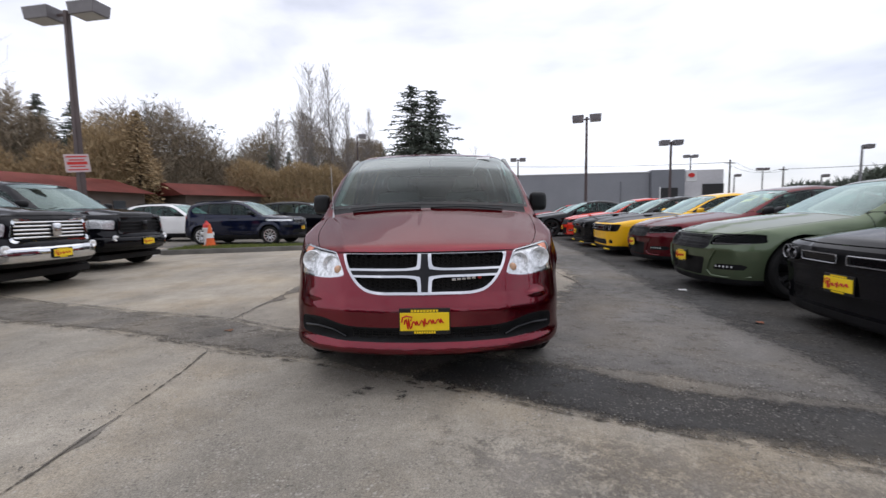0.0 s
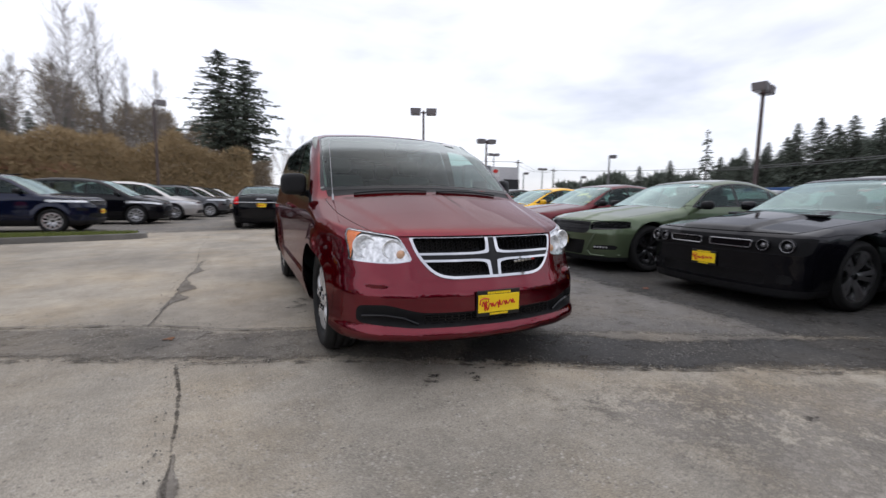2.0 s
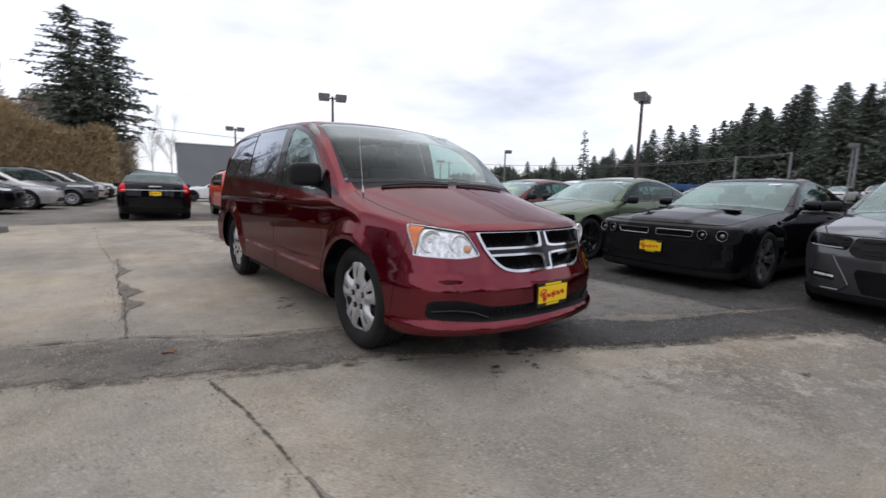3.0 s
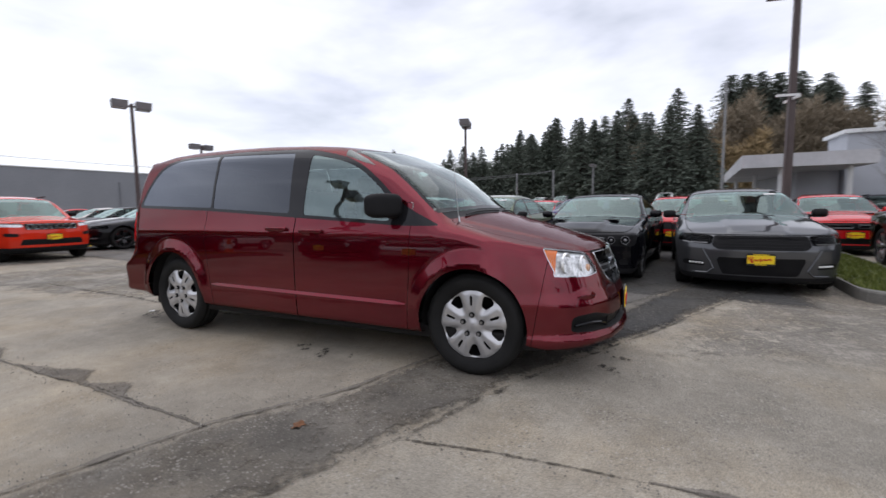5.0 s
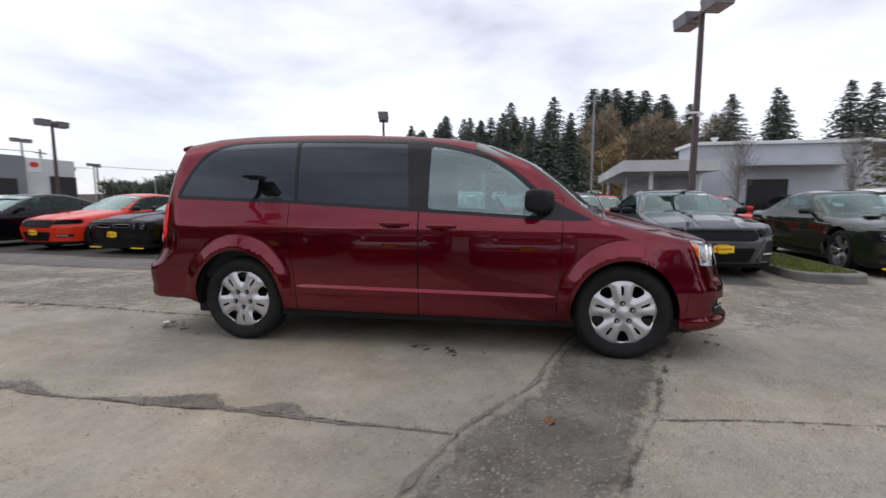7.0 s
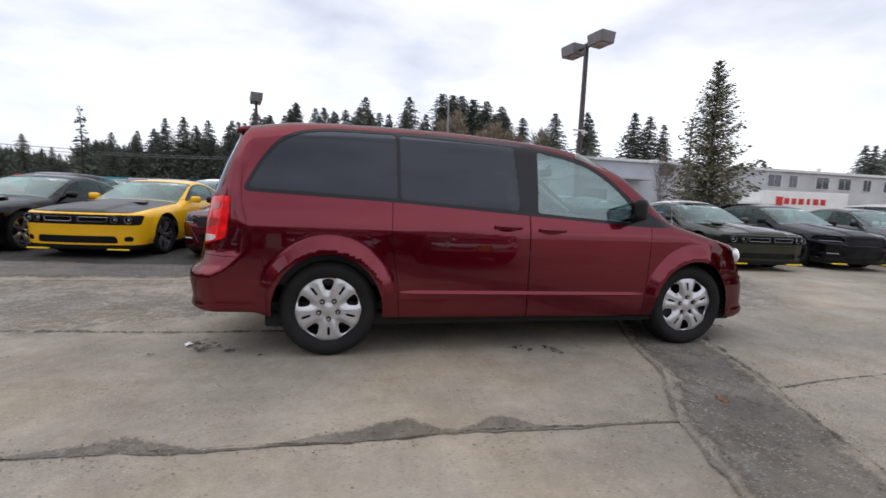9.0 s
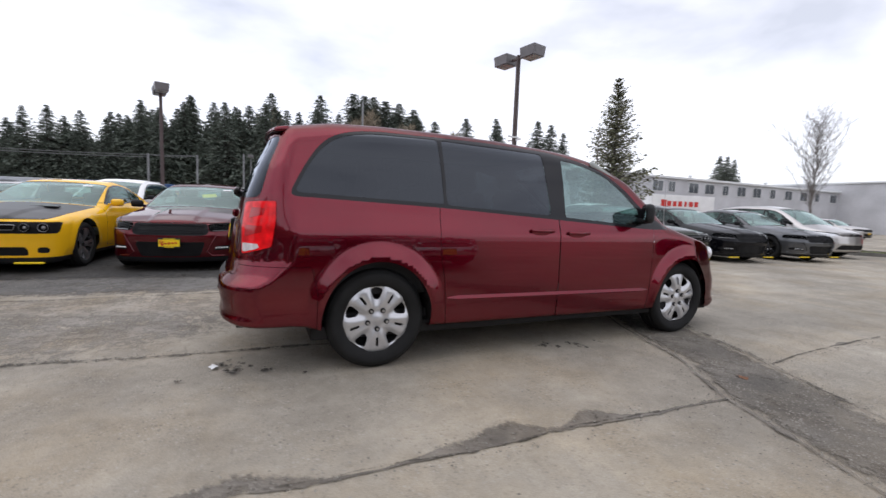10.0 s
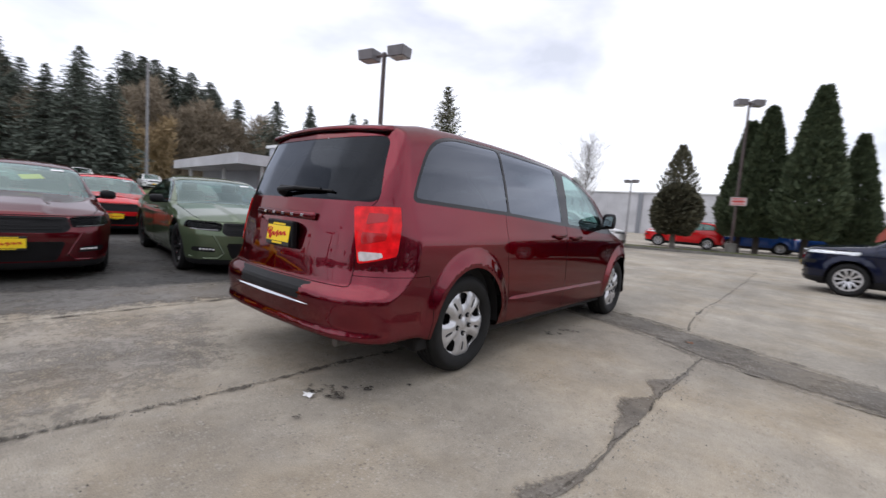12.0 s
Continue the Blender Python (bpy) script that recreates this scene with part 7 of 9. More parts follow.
gv, gf = [], []
for x, y, q in places:
    k = len(gv)
    a = rng.uniform(0, 6.28)
    ca, sa = math.cos(a) * q, math.sin(a) * q
    gv += [(x + ca, y + sa, 0.013), (x - sa * 0.8, y + ca * 0.8, 0.013), (x - ca, y - sa, 0.013), (x + sa * 0.8, y - ca * 0.8, 0.013), (x + ca * 0.2, y + sa * 0.1, 0.013 + q * 0.9)]
    gf += [(k, k + 1, k + 4), (k + 1, k + 2, k + 4), (k + 2, k + 3, k + 4), (k + 3, k, k + 4)]
tagged(link_mesh("loose_gravel", gv, gf, leaf_mat("gravel_bits", (0.10, 0.092, 0.08), (0.34, 0.32, 0.28), 0.9), None, "loose gravel bits on the asphalt", smooth=False), category="gravel", kind="stuff")


def small_leaf(x, y, r, material, label, name="fallen_leaf"):
    bm = bmesh.new()
    n = 12
    top = [bm.verts.new((r * (1 + 0.35 * math.sin(5 * a)) * math.cos(a), r * 0.7 * (1 + 0.35 * math.sin(5 * a)) * math.sin(a), 0.004 + 0.006 * math.sin(2 * a))) for a in (2 * math.pi * i / n for i in range(n))]
    c = bm.verts.new((0, 0, 0.008))
    for i in range(n):
        bm.faces.new((top[i], top[(i + 1) % n], c))
    ob = part(name, bm, material, None, label)
    ob.location = (x, y, 0.012)
    return tagged(ob, category="leaf" if "leaf" in name else "litter")


small_leaf(-1.93, -1.02, 0.042, mat("brown_leaf", (0.16, 0.07, 0.03), rough=0.7, stain=0.3, stain_scale=30), "brown fallen leaf lying on the trench repair")
small_leaf(3.05, -1.05, 0.045, mat("rust_leaf", (0.22, 0.07, 0.03), rough=0.7), "rust-coloured fallen leaf near the black coupe")
small_leaf(3.25, 0.62, 0.075, WHITE_PAPER, "crumpled white paper litter on the asphalt", "paper_litter")
small_leaf(-0.59, 2.50, 0.04, WHITE_PAPER, "scrap of white paper on the asphalt", "paper_litter")
small_leaf(-8.0, 6.9, 0.09, WHITE_PAPER, "white plastic litter beside the kerb", "paper_litter")


# ---- kerbed islands ----
def island(name, outline, h, label, blades):
    o = rounded(outline, 0.45, 6)
    c = o.mean(0)
    bm = bmesh.new()
    n = len(o)
    inner = c + (o - c) * (1 - 0.17 / np.maximum(np.linalg.norm(o - c, axis=1, keepdims=True), 0.3))
    rings = [[bm.verts.new((p[0], p[1], 0)) for p in o], [bm.verts.new((p[0], p[1], h - 0.02)) for p in o], [bm.verts.new((*(p + (q - p) * 0.12), h)) for p, q in zip(o, inner)], [bm.verts.new((*q, h)) for q in inner], [bm.verts.new((*q, h - 0.05)) for q in inner]]
    for r0, r1 in zip(rings, rings[1:]):
        for i in range(n):
            bm.faces.new((r0[i], r0[(i + 1) % n], r1[(i + 1) % n], r1[i]))
    bmesh.ops.recalc_face_normals(bm, faces=bm.faces)
    kerb = tagged(part(name, bm, CONCRETE, None, label), category="kerb", kind="structure")
    bm = bmesh.new()
    bm.faces.new([bm.verts.new((*q, h - 0.03)) for q in inner])
    part("island_soil", bm, SOIL, kerb)
    lo, hi = inner.min(0), inner.max(0)
    r = random.Random(len(name) + int(abs(c[0]) * 10))
    xs = np.array([[r.uniform(lo[0], hi[0]), r.uniform(lo[1], hi[1])] for _ in range(blades)])
    xs = xs[psd(xs[:, 0], xs[:, 1], inner) < -0.02]
    v, f = [], []
    for x, y in xs:
        a, hh, w = r.uniform(0, 6.28), r.uniform(0.03, 0.085), r.uniform(0.006, 0.014)
        dx, dy, lx, ly = math.cos(a) * w, math.sin(a) * w, r.uniform(-0.04, 0.04), r.uniform(-0.04, 0.04)
        k = len(v)
        v += [(x - dx, y - dy, h - 0.03), (x + dx, y + dy, h - 0.03), (x + lx, y + ly, h - 0.03 + hh)]
        f.append((k, k + 1, k + 2))
    tagged(link_mesh("grass", v, f, GRASS, None, "short moss-green winter grass", smooth=False), category="grass", kind="stuff")


island("kerb_north", [(-8.0, 7.0), (-3.6, 8.15), (-3.75, 9.2), (-8.3, 8.9)], 0.14, "weathered concrete kerb round a grass island", 9000)
island("kerb_east", [(2.75, -5.95), (9.5, -6.65), (9.6, -5.6), (2.85, -4.98)], 0.14, "weathered concrete kerb round a grass island", 9000)
island("kerb_south", [(9.5, -16.8), (-7.5, -27.8), (-8.6, -26.0), (9.0, -15.4)], 0.13, "long kerb with grass under the trees", 12000)


# ---- lamp posts ----
POLE = mat("brown_pole_paint", (0.078, 0.054, 0.051), rough=0.5, stain=0.2, stain_scale=2)
POLE_GREY = mat("galvanised_pole", (0.23, 0.23, 0.235), rough=0.5, metal=0.3, stain=0.15, stain_scale=2)
LAMP_BOX = mat("lamp_box_paint", (0.16, 0.15, 0.155), rough=0.45, stain=0.15, stain_scale=3)
LAMP_LENS = mat("lamp_lens", (0.55, 0.55, 0.52), rough=0.2)


def lamp_post(x, y, h, axis=-6, heads=2, r=0.075, pole=POLE, arm=0.13, size=(0.54, 0.50, 0.30), base=True, bracket=0.0):
    ob = tagged(empty("lamp_post", pose(x, y, 0, 0, 0, axis)), "tall square parking lot lamp post with box heads" if heads == 2 else "parking lot lamp post with one box head", "lamp post", "parking lot lamp posts")
    bm = bmesh.new()
    r2 = bmesh.ops.create_cube(bm, size=1)["verts"]
    for v in r2:
        k = r * (1.0 if v.co.z < 0 else 0.72)
        v.co = Vector((v.co.x * 2 * k, v.co.y * 2 * k, (v.co.z + 0.5) * h))
    bmesh.ops.bevel(bm, geom=[e for e in bm.edges if abs(e.verts[0].co.z - e.verts[1].co.z) > 1], offset=0.015, segments=2, affect="EDGES")
    part("pole", bm, pole, ob)
    if base:
        bm = bmesh.new()
        add_lathe(bm, [(0.0, 0.0), (0.27, 0.0), (0.27, 0.55), (0.25, 0.58), (0.0, 0.58)], 20)
        part("footing", bm, CONCRETE, ob, "round concrete footing")
    for sx in ((-1, 1) if heads == 2 else (1,)):
        bm = bmesh.new()
        add_box(bm, sx * arm * 0.5, 0, h - 0.10, arm, 0.06, 0.07, 0.01)
        part("arm", bm, pole, ob)
        bm = bmesh.new()
        add_box(bm, sx * (arm + size[0] / 2), 0, h - 0.06, *size, 0.02)
        for v in bm.verts:
            if v.co.z < h - 0.06:
                v.co.x = sx * (arm + size[0] / 2) + (v.co.x - sx * (arm + size[0] / 2)) * 0.92
                v.co.y *= 0.90
        head = part("lamp_head", bm, LAMP_BOX, ob, "box-shaped lamp head")
        bm = bmesh.new()
        add_box(bm, sx * (arm + size[0] / 2), 0, h - 0.06 - size[2] / 2 - 0.004, size[0] * 0.8, size[1] * 0.76, 0.012)
        part("lens", bm, LAMP_LENS, head)
    if bracket:
        bm = bmesh.new()
        add_box(bm, 0, 0, bracket, 0.6, 0.04, 0.05)
        add_box(bm, -0.05, 0.1, bracket + 0.08, 0.04, 0.45, 0.05)
        part("bracket", bm, WHITE_PAPER, ob, "white cross bracket")
    return ob


lamp_post(7.16, 16.2, 5.55, axis=-20)
lamp_post(14.5, 22.3, 5.25)
lamp_post(17.15, 5.75, 5.55, axis=15)
lamp_post(8.33, -5.48, 6.1, axis=12, bracket=3.45, arm=0.28, size=(0.62, 0.52, 0.32))
lamp_post(6.9, 33.6, 5.65)
lamp_post(-6.1, 27.3, 6.8, heads=1, axis=0, pole=POLE)
sign_pole = lamp_post(-11.4, 8.85, 7.45, axis=-10, r=0.10, arm=0.35, size=(0.95, 0.62, 0.36))
lamp_post(29.9, 25.8, 5.3, heads=1, pole=POLE_GREY)
lamp_post(0.4, -22.9, 7.8, axis=35, r=0.06)
for x, y, h in ((25.0, 38.4, 6.3), (38.8, 47.2, 5.7), (33.7, 44.7, 4.8), (39.7, 40.1, 4.3), (11.0, -39.5, 5.4), (47.2, 2.7, 5.9)):
    lamp_post(x, y, h, heads=2 if h > 5 else 1, pole=POLE_GREY, base=False)


def sign(x, y, z, w, h, turn, label, bars=5, tilt=0.0):
    ob = tagged(empty("parking_sign", pose(x, y, z, 0, tilt, turn)), label, "sign")
    bm = bmesh.new()
    add_box(bm, 0, 0, 0, w, 0.012, h, 0.004)
    part("panel", bm, mat("sign_white", (0.56, 0.46, 0.46), rough=0.5, stain=0.1, stain_scale=4), ob)
    for i in range(bars):
        bm = bmesh.new()
        add_box(bm, 0, -0.009, h * (0.36 - 0.72 * i / (bars - 1)), w * (0.82 - 0.2 * (i % 2)), 0.006, h * (0.16 if i == bars // 2 else 0.07))
        part("text_bar", bm, PLATE_RED, ob)
    return ob


sign(-11.35, 8.70, 2.80, 0.62, 0.56, 28, "white parking sign with red text bars on a lamp post", tilt=-4)
sign(0.3, -22.7, 2.75, 0.7, 0.42, 190, "pink-red sign board on a lamp post")


def utility_pole(x, y, h, cross=True):
    ob = tagged(empty("utility_pole", pose(x, y, 0, 0, 0, 20)), "far wooden utility pole with cross arm", "utility pole", "utility poles")
    bm = bmesh.new()
    add_tube(bm, (0, 0, 0), (0, 0, h), 0.15, 0.11, 8)
    part("pole", bm, DARK_BARK if cross else POLE_GREY, ob)
    if cross:
        bm = bmesh.new()
        add_box(bm, 0, 0, h - 0.5, 2.2, 0.1, 0.12)
        part("cross_arm", bm, DARK_BARK, ob)
    return ob


POLES = ((44.4, 61.6, 8.4), (55.9, 65.7, 7.6), (55.4, 8.6, 6.3), (54.3, 13.3, 6.0), (56.1, 3.6, 6.9), (50.1, -9.9, 13.9))
for i, (x, y, h) in enumerate(POLES):
    utility_pole(x, y, h, cross=i < 2)
WIRE = mat("wire_grey", (0.14, 0.14, 0.145), rough=0.6)


def wire(points, r, sag):
    bm = bmesh.new()
    pts, last = [], Vector(points[-1])
    for a, b in zip(points, points[1:]):
        a, b = Vector(a), Vector(b)
        n = 14
        pts += [a.lerp(b, i / n) - Vector((0, 0, 4 * sag * (i / n) * (1 - i / n))) for i in range(n + (b == last))]
    add_pipe(bm, pts, r, 4)
    return tagged(part("overhead_wire", bm, WIRE, None, "thin overhead wire between far poles"), category="wire")


for dz, dx in ((-0.4, -0.8), (-0.4, 0.8)):
    wire([(-20, 70, 10.5), (44.4 + dx, 61.6, 8.4 + dz), (55.9 + dx, 65.7, 7.6 + dz), (90, 30, 9)], 0.022, 1.0)
wire([(54.3, 13.3, 5.9), (55.4, 8.6, 6.2), (56, 32, 5.6)], 0.03, 0.2)
wire([(54.3, 13.3, 5.6), (53.0, 36.0, 5.2)], 0.03, 0.2)


# ---- buildings ----
SIDING_GREY = mat("grey_metal_siding", (0.215, 0.225, 0.245), rough=0.5, stain=0.06, stain_scale=0.6, grain=0.04, grain_scale=8)
SIDING_GREY2 = mat("grey_metal_siding_dark", (0.175, 0.185, 0.205), rough=0.5, stain=0.06, stain_scale=0.6)
WHITE_WALL = mat("white_painted_wall", (0.50, 0.50, 0.515), rough=0.7, stain=0.14, stain_scale=0.5, grain=0.05, grain_scale=6)
WHITE_TRIM = mat("white_roof_trim", (0.66, 0.67, 0.67), rough=0.6, stain=0.08, stain_scale=1)
BLUE_GREY = mat("pale_blue_grey_wall", (0.44, 0.46, 0.50), rough=0.6, stain=0.08, stain_scale=0.8)
DARK_OPEN = mat("dark_opening", (0.012, 0.012, 0.013), rough=0.6)
WIN_GLASS = mat("far_window_glass", (0.05, 0.06, 0.07), rough=0.08, coat=0.5)
RED_ROOF = mat("red_brown_roof", (0.26, 0.062, 0.045), rough=0.8, stain=0.2, stain_scale=0.5, grain=0.1, grain_scale=5)
TAN_WALL = mat("tan_wall", (0.10, 0.08, 0.068), rough=0.8, stain=0.2, stain_scale=0.6)


def block(name, parent, x0, y0, x1, y1, z0, z1, material, label="", turn=None):
    bm = bmesh.new()
    add_box(bm, (x0 + x1) / 2, (y0 + y1) / 2, (z0 + z1) / 2, abs(x1 - x0), abs(y1 - y0), z1 - z0, 0.02)
    return part(name, bm, material, parent, label)


# grey showroom seen over the parked rows
show = tagged(empty("showroom_building", pose(22.6, 35.4, 0, 0, 0, -7.5)), "long grey metal-clad showroom with white entrance front", "building")
block("wall_panel", show, -19.4, 0.0, -2.93, 12, 0, 4.5, SIDING_GREY)
block("wall_panel", show, -2.9, -0.5, 0.0, 12, 0, 4.68, SIDING_GREY2)
block("roof_edge", show, -19.5, -0.06, -2.95, 12.1, 4.5, 4.58, WHITE_TRIM)
block("loading_door", show, -2.1, -0.56, -0.6, -0.45, 0, 3.0, DARK_OPEN, "dark loading door")
block("door_frame", show, -2.22, -0.54, -2.1, -0.48, 0, 3.1, WHITE_TRIM)
block("entrance_front", show, 0.03, -0.3, 3.4, 10, 0, 4.6, WHITE_WALL, "white entrance front")
block("entrance_base", show, 1.6, -0.42, 3.4, -0.28, 0, 3.3, DARK_OPEN)
bm = bmesh.new()
add_lathe(bm, [(0.0, 0.0), (0.29, 0.0), (0.30, 0.02), (0.29, 0.05), (0.0, 0.05)], 28, Matrix.Translation((0.62, -0.34, 4.12)) @ Matrix.Rotation(radians(90), 4, "X") @ Matrix.Diagonal((1, 0.68, 1, 1)))
part("round_sign", bm, PLATE_RED, show, "red oval sign shape")
block("downpipe", show, -5.57, -0.10, -5.50, -0.02, 0, 3.7, SIDING_GREY2)
block("sign_panel", show, 0.15, -0.33, 1.1, -0.3, 3.55, 4.5, WHITE_TRIM)

# white workshop building with canopy
shop = tagged(empty("workshop_building"), "long white low workshop building with flat roof and canopy", "building")
block("wall", shop, 26, -23.5, 28.6, -12.1, 0, 4.85, BLUE_GREY)
block("wall", shop, 26.0, -66, 40, -23.55, 0, 4.85, WHITE_WALL)
block("roof_edge", shop, 25.75, -66.2, 40.2, -23.53, 4.85, 5.06, WHITE_TRIM)
block("roof_edge", shop, 25.75, -23.5, 28.8, -11.9, 4.85, 5.05, WHITE_TRIM)
bm = bmesh.new()
low_v = [bm.verts.new((x, y, 3.0)) for x, y in ((22.0, -6.9), (22.0, -12.0), (36.5, -12.0), (36.5, -8.2))]
top_v = [bm.verts.new((v.co.x, v.co.y, 3.62)) for v in low_v]
bm.faces.new(low_v)
bm.faces.new(top_v[::-1])
for i in range(4):
    bm.faces.new((low_v[i], top_v[i], top_v[(i + 1) % 4], low_v[(i + 1) % 4]))
bmesh.ops.recalc_face_normals(bm, faces=bm.faces)
part("canopy_roof", bm, WHITE_WALL, shop, "white flat canopy")
for x in (22.6, 28.0, 34.0):
    for y in (-8.6, -11.2):
        bm = bmesh.new()
        add_tube(bm, (x, y, 0), (x, y, 3.0), 0.11, n=10)
        part("canopy_post", bm, WHITE_TRIM, shop)
block("side_wall", shop, 26.5, -12.05, 36, -10.2, 0, 3.0, BLUE_GREY)
block("bay_door", shop, 25.9, -17.6, 26.02, -15.3, 0, 2.7, DARK_OPEN, "dark bay door")
block("awning", shop, 24.6, -20.4, 26.0, -14.8, 3.45, 3.68, BLUE_GREY)
block("louvre", shop, 25.93, -23.3, 26.0, -22.0, 3.95, 4.75, TAN_WALL)
for k, y in enumerate((-33.0, -34.9, -38.0, -40.4, -42.9, -45.5, -48.2, -51.0, -54.0, -57.0, -59.8, -63.3)):
    big = k % 3 != 1
    f_ = block("window", shop, 25.95, y - (0.75 if big else 0.5), 26.0, y + (0.75 if big else 0.5), 3.55, 4.65, WHITE_TRIM)
    block("pane", f_, 25.93, y - (0.66 if big else 0.42), 25.96, y - 0.03, 3.62, 4.58, WIN_GLASS)
    block("pane", f_, 25.93, y + 0.03, 25.96, y + (0.66 if big else 0.42), 3.62, 4.58, WIN_GLASS)
for k in range(12):
    y = -14.0 - 4.3 * k
    bm = bmesh.new()
    if k % 3 == 0:
        add_tube(bm, (27.8, y, 5.0), (27.8, y, 5.45), 0.14, n=10)
        add_tube(bm, (27.8, y, 5.45), (27.8, y, 5.58), 0.22, n=10)
    else:
        add_box(bm, 29 if y < -24 else 27.6, y, 5.15, 0.6, 0.7, 0.32, 0.03)
    part("roof_unit", bm, WHITE_TRIM, shop)
far_shop = tagged(empty("warehouse_building"), "far pale warehouse beyond the road", "building")
block("wall", far_shop, 3, -80, 34, -64.5, 0, 6.0, WHITE_WALL)
block("roof_edge", far_shop, 2.8, -80.2, 34.2, -64.3, 6.0, 6.2, WHITE_TRIM)
block("door_frame", far_shop, 17, -64.5, 17.6, -64.2, 0, 6.0, SIDING_GREY)
shed = tagged(empty("shed_building", pose(-5.5, -46, 0, 0, 0, 25)), "small pale shed with orange-brown band", "building")
block("wall", shed, -3, -3, 3, 3, 0, 2.0, TAN_WALL)
block("band", shed, -3.05, -3.05, 3.05, 3.05, 1.2, 2.4, RED_ROOF)
block("upper_wall", shed, -3.0, -3.0, 3.0, 3.0, 2.4, 3.6, WHITE_WALL)
# low red-roofed houses on the far left
for x, y, ln, turn in ((-27.6, 21.5, 17, 84), (-20.6, 40.5, 15, 57)):
    hs = tagged(empty("red_roofed_building", pose(x, y, 0, 0, 0, turn)), "low building with red-brown metal roof", "building")
    block("wall", hs, -ln / 2, -3, ln / 2, 3, 0, 3.0, TAN_WALL)
    bm = bmesh.new()
    vs = [bm.verts.new(c) for c in ((-ln / 2 - 0.5, -3.6, 2.9), (ln / 2 + 0.5, -3.6, 2.9), (ln / 2 + 0.5, 0, 4.1), (-ln / 2 - 0.5, 0, 4.1), (ln / 2 + 0.5, 3.6, 2.9), (-ln / 2 - 0.5, 3.6, 2.9))]
    bm.faces.new((vs[0], vs[1], vs[2], vs[3]))
    bm.faces.new((vs[3], vs[2], vs[4], vs[5]))
    bm.faces.new((vs[1], vs[4], vs[2]))
    bm.faces.new((vs[0], vs[3], vs[5]))
    bmesh.ops.solidify(bm, geom=bm.faces[:], thickness=0.12)
    part("roof", bm, RED_ROOF, hs, "red-brown roof")
    for i in range(int(ln / 2.2)):
        block("window", hs, -ln / 2 + 0.8 + 2.2 * i, -3.06, -ln / 2 + 1.9 + 2.2 * i, -2.98, 0.9, 2.3, WIN_GLASS)
# blue canopy row beyond the parked cars
bt = tagged(empty("market_canopy", pose(32, 15.5, 0, 0, 0, 70)), "row of blue and white awnings beyond the lot", "awning")
for i, (c, nm) in enumerate((((0.03, 0.09, 0.24), "blue"), ((0.55, 0.57, 0.6), "white"), ((0.06, 0.30, 0.36), "teal"), ((0.40, 0.06, 0.05), "red"))):
    block("awning", bt, -9 + 4.6 * i, 0, -4.6 + 4.6 * i, 3, 1.65, 2.0, mat(nm + "_awning", c, rough=0.6, stain=0.1))
# box truck
truck = tagged(empty("box_truck", pose(22.4, -30.3, 0, 0, 0, -12)), "white box truck with red lettering bars", "truck")
block("box", truck, -1.2, -3.4, 1.2, 2.6, 0.9, 2.95, WHITE_PAINT)
block("cab", truck, -1.0, 2.62, 1.0, 4.2, 0.5, 2.2, WHITE_PAINT)
block("chassis", truck, -0.9, -3.3, 0.9, 4.1, 0.45, 0.9, PLASTIC)
for i, w in enumerate((0.55, 0.42, 0.38, 0.42, 0.25, 0.42, 0.4)):
    bm = bmesh.new()
    add_box(bm, -1.215, 1.5 - 0.52 * i, 2.25, 0.02, w * 0.9, 0.62 if i == 0 else 0.42, 0.01, None)
    part("lettering_bar", bm, PLATE_RED, truck)
for yy in (-2.2, 3.2):
    for sx in (-1, 1):
        wheel(truck, sx, yy, 0.42, sx * 0.95, 0.42, 0.24, 0.26, "ten", SATIN)

# traffic cone and hydrant on the island
cone = tagged(empty("traffic_cone", pose(-7.35, 8.75, 0.11)), "orange traffic cone with white collar on grass", "traffic cone")
ORANGE = mat("cone_orange", (0.75, 0.13, 0.02), rough=0.5, stain=0.15, stain_scale=6)
bm = bmesh.new()
add_box(bm, 0, 0, 0.02, 0.38, 0.38, 0.04, 0.012)
add_lathe(bm, [(0.145, 0.04), (0.03, 0.70), (0.0, 0.70)], 20)
part("cone_body", bm, ORANGE, cone)
bm = bmesh.new()
add_lathe(bm, [(0.112, 0.27), (0.086, 0.42)], 20)
part("white_collar", bm, WHITE_PAPER, cone)
hyd = tagged(empty("fire_hydrant", pose(-7.65, 9.15, 0.0)), "white fire hydrant with red cap behind a cone", "fire hydrant")
bm = bmesh.new()
add_lathe(bm, [(0.16, 0.0), (0.16, 0.06), (0.11, 0.08), (0.11, 0.62), (0.15, 0.64), (0.15, 0.68), (0.12, 0.70)], 16)
for a in (0, 90, 180):
    m = Matrix.Translation((0, 0, 0.5)) @ Matrix.Rotation(radians(a), 4, "Z") @ Matrix.Rotation(radians(90), 4, "Y")
    add_tube(bm, m @ Vector((0, 0, 0.08)), m @ Vector((0, 0, 0.2)), 0.06, n=10)
part("barrel", bm, WHITE_TRIM, hyd)
bm = bmesh.new()
add_lathe(bm, [(0.13, 0.70), (0.11, 0.80), (0.05, 0.86), (0.03, 0.92), (0, 0.92)], 16)
part("bonnet_cap", bm, PLATE_RED, hyd)

